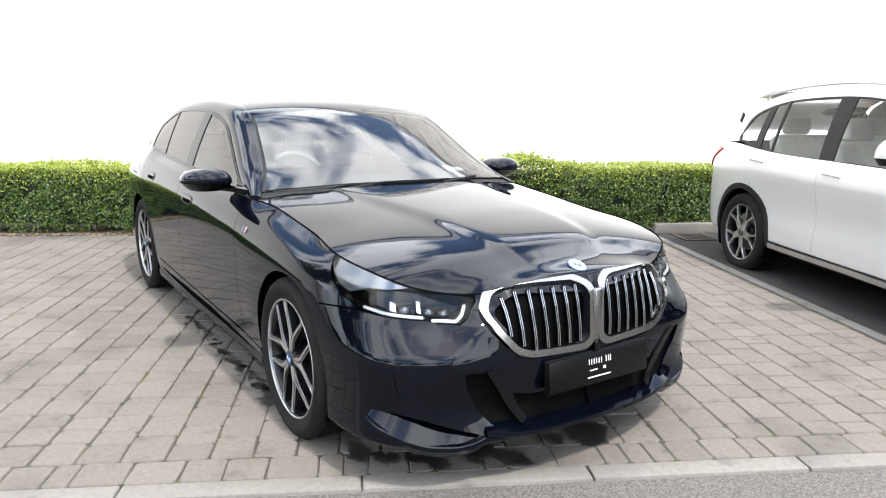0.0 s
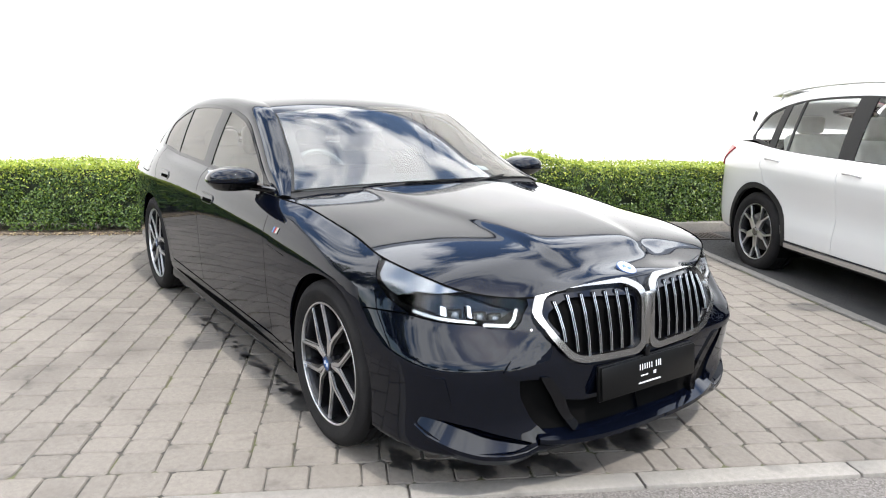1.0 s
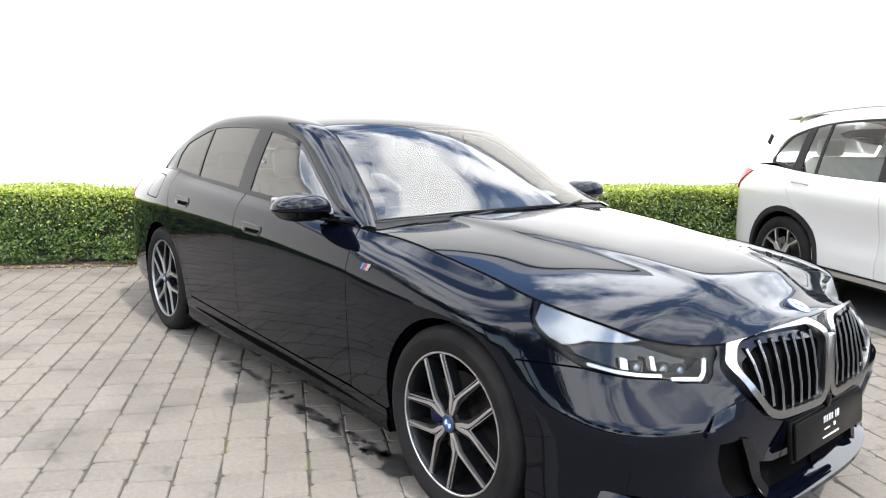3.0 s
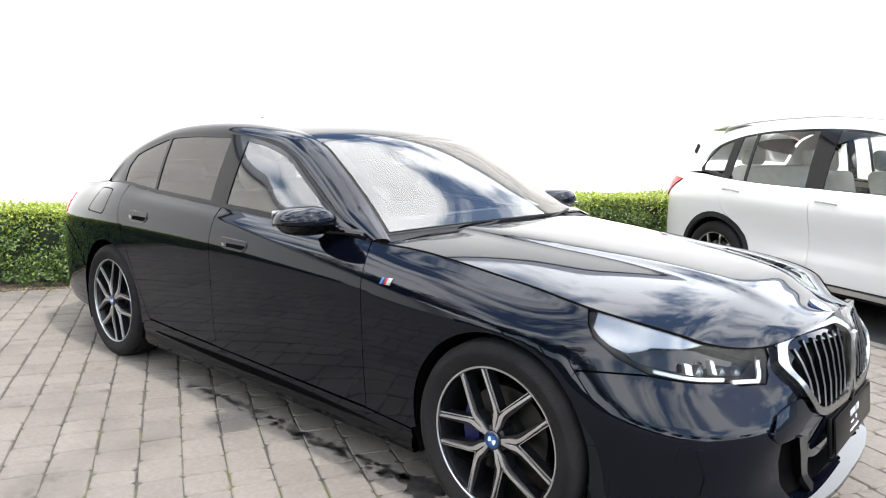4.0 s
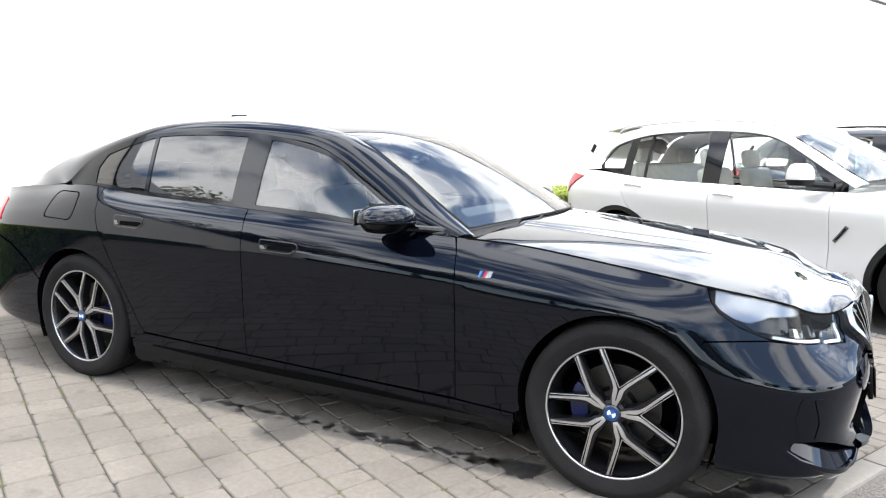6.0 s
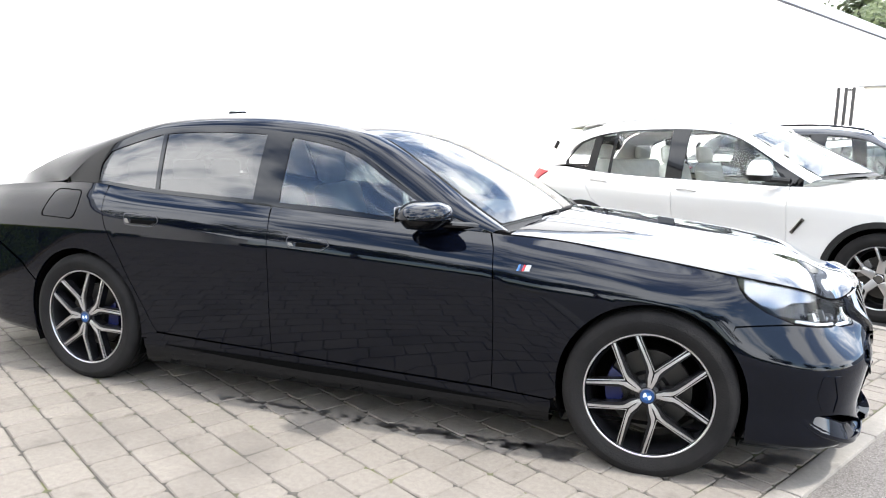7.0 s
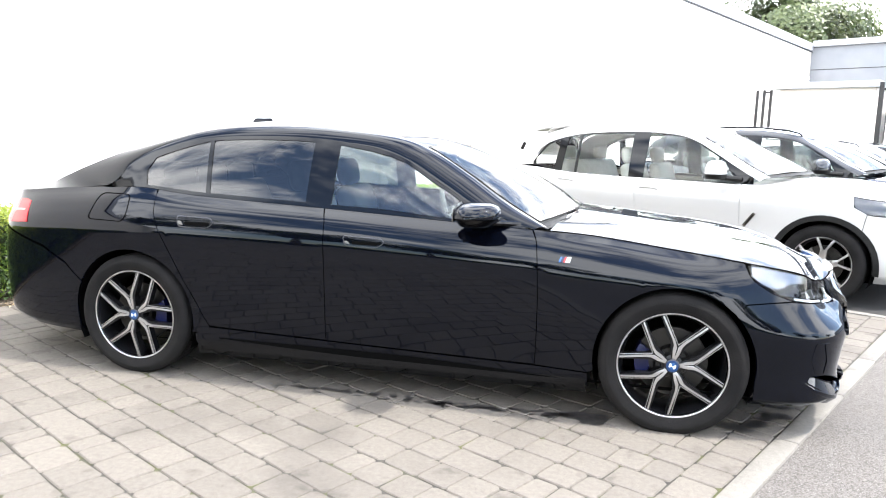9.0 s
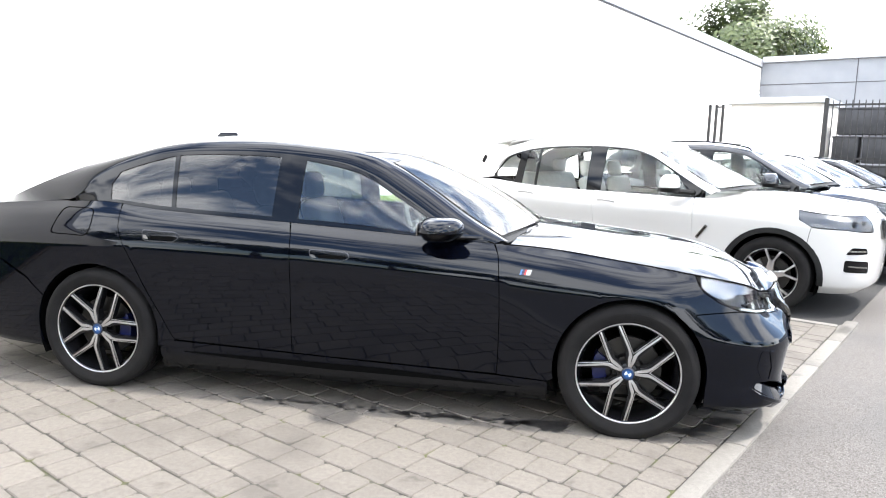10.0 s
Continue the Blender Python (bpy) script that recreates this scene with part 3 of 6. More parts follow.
LAMP_BACK = [(.318, .800), (.345, .765), (.42, .718), (.522, .678)]
LAMP_LOW = [(.80, .666), (.72, .655), (.66, .650), (.63, .640), (.565, .640), (.53, .662), (.486, .712)]


def lamp_outline(b):
    """The headlamp's outline on the skin: back edge, lower edge, and up to the bonnet."""
    back, low = b.sides(LAMP_BACK), b.fronts(LAMP_LOW)
    s0, s1 = low[-1][0], b.top(.30, .29, 2)[0][0]
    edge = [(s0 + (s1 - s0) * k / 12, b.T - .004) for k in range(13)]
    return back + low + edge


def strip(bm, pts, width, thick, normals, taper=None):
    """A flat bar laid along a line on a skin."""
    pts = [Vector(p) for p in pts]
    rings = []
    for i, p in enumerate(pts):
        d = (pts[min(i + 1, len(pts) - 1)] - pts[max(i - 1, 0)]).normalized()
        n = Vector(normals[i]).normalized()
        s = d.cross(n).normalized()
        w = width * (taper[i] if taper else 1) / 2
        rings.append([bm.verts.new(p + s * w), bm.verts.new(p + s * w + n * thick), bm.verts.new(p - s * w + n * thick), bm.verts.new(p - s * w)])
    for a, c in zip(rings, rings[1:]):
        for k in range(4):
            bm.faces.new((a[k], a[(k + 1) % 4], c[(k + 1) % 4], c[k]))
    bm.faces.new(rings[0]), bm.faces.new(rings[-1][::-1])


def on_skin(skin, st, lift=0.0, sg=1, steps=6):
    """Points and normals along a line on a skin."""
    line = []
    for a, c in zip(st, st[1:]):
        line += [(a[0] + (c[0] - a[0]) * k / steps, a[1] + (c[1] - a[1]) * k / steps) for k in range(steps)]
    line.append(st[-1])
    p, n = skin.at(line)
    p = p + n * lift
    q = np.array([1, sg, 1])
    return p * q, n * q


LEDGE = [(.868, .300), (.862, .330), (.80, .325), (.72, .302), (.64, .270), (.57, .245), (.52, .228), (.60, .200), (.72, .210), (.81, .246)]
MOUTH = [(.004, .338), (.30, .345), (.375, .362), (.455, .448), (.50, .466), (.585, .472), (.572, .41), (.455, .246), (.36, .232), (.004, .222)]


def saloon_front(car, b):
    sk, T = b.side, b.T
    out = lamp_outline(b)
    for sg in (1, -1):
        side = (lambda d: d) if sg > 0 else mirrored
        lamp = emit_panel("headlamp", side(sk.cut(out, (), .03, .02, -.055, 0)), GLOSS_BLACK, car, "slim headlamp with clear lens and white light blades")
        emit_panel("lamp_lens", side(sk.cut(out, (), .03, .02, -.001, .05, .003)), LENS, lamp, "clear lamp cover")
        # bright blades along the lower edge and up at the inner end
        for pts, w in (([(.835, .690), (.79, .677), (.72, .666), (.67, .661)], .010), ([(.645, .652), (.573, .651), (.542, .672), (.522, .700)], .011)):
            bm = bmesh.new()
            p, n = on_skin(sk, b.fronts(pts), -.012, sg)
            strip(bm, p, w, .008, n)
            part("light_blade", bm, WHITE, lamp, "white light blade")
        up = b.sides([(.335, .795), (.36, .772), (.40, .748), (.45, .734), (.49, .745)]) + b.fronts([(.82, .757), (.76, .758), (.70, .764), (.64, .772)])
        s0, s1 = up[-1][0], up[0][0]
        wedge = up + [(s0 + (s1 - s0) * k / 10, b.T - .008) for k in range(11)]
        emit_panel("reflector", side(sk.cut(wedge, (), .03, .02, -.008, .012)), LAMP_CHROME, lamp, "bright upper reflector")
        for ya, yb in ((.775, .755), (.685, .672)):
            o = b.fronts([(ya, .682), (yb, .676), (yb - .004, .712), (ya - .006, .718)])
            emit_panel("lamp_divider", side(sk.cut(o, (), .03, .02, -.020, .02)), ALLOY, lamp)
        for y0, z0 in ((.725, .690), (.645, .684), (.595, .682)):
            st = b.fronts([(y0, z0)])[0]
            p, n = sk.at([st])
            c = Vector(p[0] - n[0] * .045)
            nn = Vector((.85, n[0][1] * .5, .05)).normalized()
            m = Matrix.Translation((c.x, c.y * sg, c.z)) @ Vector((nn.x, nn.y * sg, nn.z)).to_track_quat("Z", "Y").to_matrix().to_4x4()
            bm = bmesh.new()
            box(bm, (.055, .04, .03), m, .006)
            part("projector_housing", bm, PLASTIC, lamp)
            bm = bmesh.new()
            bmesh.ops.create_uvsphere(bm, u_segments=20, v_segments=10, radius=.018, matrix=m @ Matrix.Translation((0, 0, .012)) @ Matrix.Diagonal((1, 1, .6, 1)))
            part("projector_lens", bm, LENS_BULB, lamp, "round projector lens")
        bm = bmesh.new()
        st = b.fronts([(.752, .690)])[0]
        p, n = sk.at([st])
        box(bm, (.02, .006, .035), Matrix.Translation((p[0][0] - .035, (p[0][1] - .01) * sg, p[0][2])), .002)
        part("blue_accent", bm, BLUE, lamp, "small blue lamp accent")
    # kidney grille
    grille = new("kidney_grille")
    grille.parent = car
    tagged(grille, "large twin grille with satin silver surround")
    outer = rounded([(.012, .738), (.085, .774), (.37, .777), (.452, .752), (.490, .674), (.476, .624), (.392, .528), (.332, .506), (.052, .494), (.012, .518)], .03, 5)
    inner = rounded([(.038, .722), (.10, .756), (.355, .759), (.430, .738), (.464, .672), (.451, .631), (.376, .549), (.324, .530), (.066, .519), (.038, .540)], .03, 5)
    for sg in (1, -1):
        side = (lambda d: d) if sg > 0 else mirrored
        o2, i2 = b.fronts(outer), b.fronts(inner)
        emit_panel("grille_surround", side(sk.cut(o2, [i2], .02, .012, .022, .05)), CHROME, grille, "satin silver grille surround")
        emit_panel("grille_backing", side(sk.cut(i2, (), .03, .02, -.03, 0)), SEAM, grille)
        for k in range(7):
            y0 = .083 + .054 * k
            top, bot = .750 - (.02 if k == 6 else 0), .530 + (.065 if k == 6 else .022 if k == 5 else 0)
            p, n = on_skin(sk, b.fronts([(y0 + .004, top), (y0 - .002, bot)]), -.004, sg, 1)
            p = [p[0] + (p[-1] - p[0]) * f + np.array([.010 * math.sin(math.pi * f), 0, 0]) for f in (0, .3, .7, 1)]
            nn = [(1, 0, 0)] * len(p)
            bm = bmesh.new()
            strip(bm, p, .011, .016, nn)
            bar = part("grille_bar", bm, GLOSS_BLACK, grille, "black vertical grille bar", smooth=False)
            for off in (-.0042, .0042):
                bm = bmesh.new()
                strip(bm, [(q[0] + .0155, q[1] + off, q[2]) for q in p], .0024, .003, nn)
                part("bar_edge", bm, ALLOY, bar, "bright bar edge", smooth=False)
    bm = bmesh.new()
    p, n = sk.at(b.fronts([(.004, .62)]))
    box(bm, (.03, .044, .215), Matrix.Translation((p[0][0] + .012, 0, .622)), .010)
    part("grille_centre", bm, CHROME, grille, "satin silver centre bar")
    bm = bmesh.new()
    box(bm, (.035, .03, .05), Matrix.Translation((p[0][0] + .018, 0, .497)), .010)
    part("sensor_cover", bm, GLOSS_BLACK, grille)
    # roundel on the nose
    rd = new("bonnet_roundel")
    rd.parent = car
    tagged(rd, "round blue and silver bonnet emblem")
    rm = Matrix.Translation((.778, 0, .796)) @ pose(0, 0, 0, 0, 24, 0)
    rd.matrix_basis = rm
    for nm, prof, mt in (("emblem_ring", [(.041, -.004), (.041, .004), (.037, .0055)], BLUE_RING), ("emblem_disc", [(0, .0055), (.020, .0055), (.037, .005)], ALLOY)):
        bm = bmesh.new()
        lathe(bm, prof, 40, "Z")
        part(nm, bm, mt, rd)
    for k in (0, 2):
        bm = bmesh.new()
        prism(bm, [(0, 0)] + [polar(.019, 90 * k + a) for a in range(0, 91, 15)], .0015, Matrix.Translation((0, 0, .0056)))
        part("emblem_quarter", bm, EMBLEM_BLUE, rd)
    # lower intake
    lower = new("lower_intake")
    lower.parent = car
    mouth = b.fronts([(.002, .35), (.30, .36), (.375, .38), (.45, .47), (.60, .49), (.58, .40), (.46, .232), (.36, .218), (.002, .208)])
    emit_panel("intake_backing", both(sk.cut(mouth, (), .05, .04, -.07, 0)), SEAM, lower)
    for zz in (.245, .270, .295, .320):
        bm = bmesh.new()
        ys = [-.40, -.30, -.2, -.002]
        pr, nr = on_skin(sk, b.fronts([(abs(y), zz) for y in ys]), -.05, 1, 3)
        pts = [Vector(q) for q in pr]
        full = [Vector((q.x, -q.y, q.z)) for q in pts] + [q for q in pts[::-1]]
        strip(bm, full, .006, .02, [(1, 0, 0)] * len(full))
        part("intake_slat", bm, PLASTIC, lower, "black intake slat", smooth=False)
    for sg in (1, -1):
        for y0 in (.46, .50, .54):
            bm = bmesh.new()
            p, n = on_skin(sk, b.fronts([(y0 - .03, .27 + (y0 - .46) * 1.1), (y0 + .02, .43)]), -.045, sg, 3)
            strip(bm, p, .008, .025, n)
            part("intake_fin", bm, PLASTIC, lower, smooth=False)
        # frame of the intake's outer corner
        side = (lambda d: d) if sg > 0 else mirrored
        fo = b.fronts(rounded([(.515, .486), (.470, .478), (.395, .385), (.325, .262), (.352, .240), (.405, .320), (.455, .400)], .012))
        emit_panel("intake_blade", side(sk.cut(fo, (), .03, .02, .016, .03)), GLOSS_BLACK, lower, "gloss black intake blade")
        # corner air curtain with its painted fin
        cur = new("air_curtain")
        cur.parent = car
        co = b.fronts(rounded([(.866, .492), (.836, .492), (.808, .40), (.815, .336), (.852, .342), (.870, .41)], .02), 5.2)
        emit_panel("curtain_backing", side(sk.cut(co, (), .03, .02, .0012, .004)), PAINT, cur)
        emit_panel("curtain_blade", side(sk.cut(b.fronts(rounded([(.842, .488), (.815, .488), (.795, .40), (.802, .338), (.822, .338), (.818, .40)], .008), 5.2), (), .03, .02, .004, .02)), PAINT, cur, "black curtain blade")
        # ledges that face the sky
        bm = bmesh.new()
        outer_p, outer_n = on_skin(sk, b.fronts([(.880, .312), (.85, .264), (.78, .226), (.70, .200), (.60, .188), (.49, .218)], 5.2), 0, sg, 4)
        inner_p, inner_n = on_skin(sk, b.fronts([(.872, .330), (.82, .328), (.74, .308), (.66, .278), (.57, .248), (.485, .224)], 5.2), 0, sg, 4)
        rings = []
        m = len(outer_p)
        for i in range(m):
            f = i / (m - 1)
            w = math.sin(math.pi * min(1, f * 1.02)) ** .6 if 0 < f < 1 else 0.0
            o1, o2 = [Vector((v[0], v[1], 0)).normalized() for v in (outer_n[i], inner_n[i])]
            a, c = Vector(outer_p[i]), Vector(inner_p[i])
            rings.append([bm.verts.new(c - o2 * (.005 + .050 * w)), bm.verts.new(a + o1 * (.001 + .003 * w)), bm.verts.new(a + o1 * (.001 + .003 * w) + Vector((0, 0, -.016))), bm.verts.new(a - o1 * .03 + Vector((0, 0, -.05)))])
        for a, c in zip(rings, rings[1:]):
            for k in range(3):
                bm.faces.new((a[k], a[k + 1], c[k + 1], c[k]))
        part("corner_ledge", bm, PAINT, cur, "glossy black corner fin reflecting sky", sharp=30)
        bm = bmesh.new()
        box(bm, (.03, .05, .012), Matrix.Translation((.62, .825 * sg, .475)) @ pose(0, 0, 0, 0, 0, -52 * sg), .004)
        part("corner_trim", bm, GLOSS_BLACK, cur)
    bm = bmesh.new()
    ys = np.linspace(.50, 0.001, 16)
    p, n = sk.at(b.fronts([(y, .216) for y in ys]))
    full = [(Vector((q[0], -q[1], q[2])), Vector((k[0], -k[1], 0)).normalized(), y) for q, k, y in zip(p, n, ys)] + [(Vector(q), Vector((k[0], k[1], 0)).normalized(), y) for q, k, y in list(zip(p, n, ys))[::-1]]
    rings = []
    for q, o, y in full:
        wd = .040 * (1 - (y / .54) ** 4)
        rise = .022 * (y / .50) ** 3
        rings.append([bm.verts.new(q - o * .035 + Vector((0, 0, .030 + rise))), bm.verts.new(q + o * wd + Vector((0, 0, .004 + rise))), bm.verts.new(q + o * wd + Vector((0, 0, -.012 + rise))), bm.verts.new(q - o * .035 + Vector((0, 0, -.04)))])
    for a, c in zip(rings, rings[1:]):
        for k in range(3):
            bm.faces.new((a[k], a[k + 1], c[k + 1], c[k]))
    part("front_splitter", bm, PAINT, car, "glossy black splitter edge reflecting sky", sharp=30)
    # proud centre block between the grille and the mouth
    block = b.fronts([(.004, .482), (.30, .492), (.385, .514), (.470, .590), (.500, .588), (.600, .560), (.648, .510), (.612, .484), (.51, .482), (.46, .460), (.38, .372), (.30, .352), (.004, .346)])
    emit_panel("bumper_centre", both(sk.cut(block, (), .03, .015, .009, .02)), PAINT, car, "glossy black centre block of the bumper")
    # plate
    plate = new("number_plate")
    plate.parent = car
    tagged(plate, "black dealer plate with white lettering")
    plate.matrix_basis = Matrix.Translation((.918, .016, .414)) @ pose(0, 0, 0, 90 - 6, 0, 90)
    bm = bmesh.new()
    box(bm, (.545, .125, .008), Matrix(), .006)
    part("plate_board", bm, PLATE, plate)
    bm = bmesh.new()
    box(bm, (.552, .140, .02), Matrix.Translation((0, -.002, -.016)), .008)
    part("plate_holder", bm, PLATE, plate)
    for x0, y0, w0, h0 in [(-.064 + .0135 * k, .026, .0034, .022) for k in range(6)] + [(.030, .026, .0042, .024), (.044, .026, .0042, .024), (.054, .026, .0042, .024),
                           (-.040, -.008, .040, .004), (.020, -.006, .014, .012), (-.01, -.036, .125, .0045)]:
        bm = bmesh.new()
        box(bm, (w0, h0, .002), Matrix.Translation((x0, y0, .0048)))
        part("lettering_bar", bm, WHITE, plate, "white lettering bar", smooth=False)
    for sg in (1, -1):
        bm = bmesh.new()
        p, n = sk.at(b.fronts([(.58, .555)]))
        lathe(bm, [(0, .003), (.010, .002), (.012, -.004)], 20, "Z", Matrix.Translation((p[0][0], p[0][1] * sg, p[0][2])) @ Vector((n[0][0], n[0][1] * sg, n[0][2])).to_track_quat("Z", "Y").to_matrix().to_4x4())
        part("parking_sensor", bm, PLASTIC, car)


def saloon_side(car, b, doors):
    sk = b.side
    for d1, d2, sg in doors:
        side = (lambda d: d) if sg > 0 else mirrored
        for door, x0, x1, z0, z1 in ((d1, -1.70, -1.462, .887, .828), (d2, -2.69, -2.455, .945, .880)):
            o = b.sides(rounded([(x0, z0), (x0 + .015, z1 + .005), (x0 + .05, z1), (x1 - .04, z1 - .002), (x1, z1 + .028), (x1 - .02, z0 - .006)], .022, 5))
            i = b.sides(rounded([(x0 + .006, z0 - .006), (x0 + .02, z1 + .011), (x0 + .052, z1 + .006), (x1 - .042, z1 + .004), (x1 - .007, z1 + .028), (x1 - .024, z0 - .012)], .02, 5))
            h = emit_panel("door_handle", side(sk.cut(i, (), .02, .012, .0045, .006)), PAINT, door, "flush black door handle")
            # steel ring and end spot stand for light reflected on the black handle
            emit_panel("handle_glint_ring", side(sk.cut(o, [i], .02, .012, .0012, .0)), STEEL_DULL, h, "steel ring for the light on the handle edge")
            cup = b.sides(rounded([(x0 + .014, z0 - .030), (x0 + .024, z1 + .014), (x0 + .052, z1 + .012), (x0 + .034, z0 - .030)], .006, 3))
            emit_panel("handle_glint_spot", side(sk.cut(cup, (), .02, .012, .0058, .001)), STEEL, h)
            # flat black patch stands for the dark inside of the handle
            low = b.sides([(x0 + .06, (z0 + z1) / 2), (x0 + .06, z1 + .012), (x1 - .045, z1 + .010), (x1 - .018, z1 + .026), (x1 - .03, (z0 + z1) / 2)])
            emit_panel("handle_dark_patch", side(sk.cut(low, (), .02, .012, .0056, .001)), SEAM, h)
        # lines of the flap and the mouldings
        if sg < 0:
            f1 = b.sides(rounded([(-3.245, 1.045), (-3.285, .895), (-3.035, .890), (-3.012, .945), (-3.02, 1.045)], .035, 5))
            f2 = b.sides(rounded([(-3.240, 1.041), (-3.279, .900), (-3.038, .895), (-3.017, .947), (-3.025, 1.041)], .033, 5))
            emit_panel("fuel_flap_gap", side(sk.cut(f1, [f2], .03, .015, .0010, .0)), SEAM, car)
        # shut line of the bonnet
        bm = bmesh.new()
        st = b.top(-.66, .30, 40)
        p, n = on_skin(sk, st + [(st[-1][0] + (b.s_of(1.3) - st[-1][0]) * k / 14, b.T) for k in range(1, 15)], -.002, sg, 2)
        strip(bm, p, .007, .0035, n)
        part("bonnet_gap", bm, SEAM, car)
        # wing emblem
        em = new("wing_emblem")
        em.parent = car
        tagged(em, "small tricolour wing emblem")
        for k, mt in enumerate((EMBLEM_BLUE, BLUE, RED_LENS, CHROME)):
            xa = -.566 + .011 * k
            wd = .009 if k < 3 else .022
            o = b.sides([(xa, .812), (xa + wd, .812), (xa + wd + .008, .838), (xa + .008, .838)] if sg > 0 else [(xa, .812), (xa + wd, .812), (xa + wd + .008, .838), (xa + .008, .838)])
            emit_panel("emblem_bar", side(sk.cut(o, (), .02, .01, .003, .003)), mt, em)
        # tail lamp
        tl = b.sides([(-3.84, .978), (-3.79, .970), (-3.75, .850), (-3.90, .838)]) + [(b.s_of(14.9), b.sides([(-3.90, .838)])[0][1]), (b.s_of(14.9), b.sides([(-3.90, .978)])[0][1])]
        t = emit_panel("tail_lamp", side(sk.cut(tl, (), .03, .02, .004, .01)), RED_LENS, car, "red wraparound tail lamp")
        a = b.sides([(-3.80, .918), (-3.90, .912)])
        ln = [a[0], a[1], (b.s_of(14.8), a[1][1])]
        p, n = on_skin(sk, ln, .004, sg)
        bm = bmesh.new()
        strip(bm, p, .012, .003, n)
        part("tail_blade", bm, PALE_LENS, t)
        # gloss black strip standing for the reflection lines behind the wheel
        bm = bmesh.new()
        p, n = on_skin(sk, b.sides([(-.62, .745), (-.42, .728)]), -.001, sg)
        strip(bm, p, .006, .003, n)
        part("wing_reflection_strip", bm, GLOSS_BLACK, car)
        # raised near-black strip: the dark of the sill's recess put into colour
        bm = bmesh.new()
        p, n = on_skin(sk, b.sides([(-.52, .215), (-1.3, .235), (-2.45, .255)]), -.002, sg, 10)
        strip(bm, p, .04, .005, n, [.1 + .9 * math.sin(math.pi * k / (len(p) - 1)) for k in range(len(p))])
        part("sill_recess_strip", bm, SEAM, car, "near-black strip for the dark of the sill recess", sharp=20)
        # deep side skirt under the doors
        bm = bmesh.new()
        p, n = on_skin(sk, b.sides([(-.405, .222), (-1.4, .232), (-2.585, .240)]), 0, sg, 14)
        rings = []
        for k, (q, o) in enumerate(zip(p, n)):
            o = Vector((o[0], o[1], 0)).normalized()
            q = Vector(q)
            f = math.sin(math.pi * k / (len(p) - 1)) ** .25
            rings.append([bm.verts.new(q + o * a + Vector((0, 0, z - q.z))) for a, z in ((-.002, .242), (.001 + .001 * f, .214), (.001 + .003 * f, .184), (-.014, .152), (-.10, .150))])
        for a, c in zip(rings, rings[1:]):
            for k in range(4):
                bm.faces.new((a[k], a[k + 1], c[k + 1], c[k]))
        part("side_skirt", bm, GLOSS_BLACK, car, "gloss black side skirt", sharp=30)
        # mirror
        mr = new("door_mirror")
        mr.parent = car
        tagged(mr, "black door mirror on a slim arm")
        mr.matrix_basis = Matrix.Translation((-.985, .975 * sg, 1.030)) @ Matrix.Diagonal((1.36, 1.22, .96, 1))
        for nm, zl, zh, mt in (("mirror_cap", -.012, .062, PAINT), ("mirror_base", -.060, -.014, GLOSS_BLACK)):
            bm = bmesh.new()
            rings = []
            for j in range(9):
                f = j / 8
                z = zl + (zh - zl) * f
                if nm == "mirror_cap":
                    g = math.sqrt(max(0.02, 1 - (f * .98) ** 2.4))
                    gx = .35 + .65 * g
                else:
                    g = .55 + .45 * f ** .6
                    gx = .6 + .4 * f
                ring = []
                for k in range(28):
                    a = k * math.tau / 28
                    ca, sa = math.cos(a), math.sin(a)
                    rx = (.095 if ca > 0 else .085) * (abs(ca) ** .75) * (1 if ca > 0 else -1)
                    ry = .105 * (abs(sa) ** .75) * (1 if sa > 0 else -1)
                    wide = 1 - .25 * (ry / .105 if sa > 0 else 0) ** 2
                    ring.append(bm.verts.new((rx * gx * wide + .012 * f, ry * g * sg - (.0 if ry * sg > 0 else 0), z)))
                rings.append(ring)
            for a, c in zip(rings, rings[1:]):
                for k in range(28):
                    bm.faces.new((a[k], a[(k + 1) % 28], c[(k + 1) % 28], c[k]))
            bm.faces.new(rings[0][::-1]), bm.faces.new(rings[-1])
            part(nm, bm, mt, mr, "glossy black mirror cap" if nm == "mirror_cap" else "", sharp=60)
        bm = bmesh.new()
        box(bm, (.006, .150, .070), Matrix.Translation((-.066, 0, .004)), .004)
        part("mirror_glass", bm, CHROME, mr)
        bm = bmesh.new()
        tube(bm, [(.02, -.06 * sg, -.045), (.09, -.11 * sg, -.052), (.17, -.145 * sg, -.058)], [.020, .017, .02], 10)
        part("mirror_arm", bm, GLOSS_BLACK, mr)
        # wheel arch liners
        for cx, r in ((0, .385), (-2.995, .395)):
            bm = bmesh.new()
            rows = []
            for k in range(25):
                a = radians(-25 + 230 * k / 24)
                rows.append([bm.verts.new((cx + r * math.cos(a), y * sg, .343 + r * math.sin(a))) for y in (.915, .60)])
            for a, c in zip(rows, rows[1:]):
                bm.faces.new((a[0], a[1], c[1], c[0]))
            bm.faces.new([q[1] for q in rows])
            part("arch_liner", bm, SEAM, car)


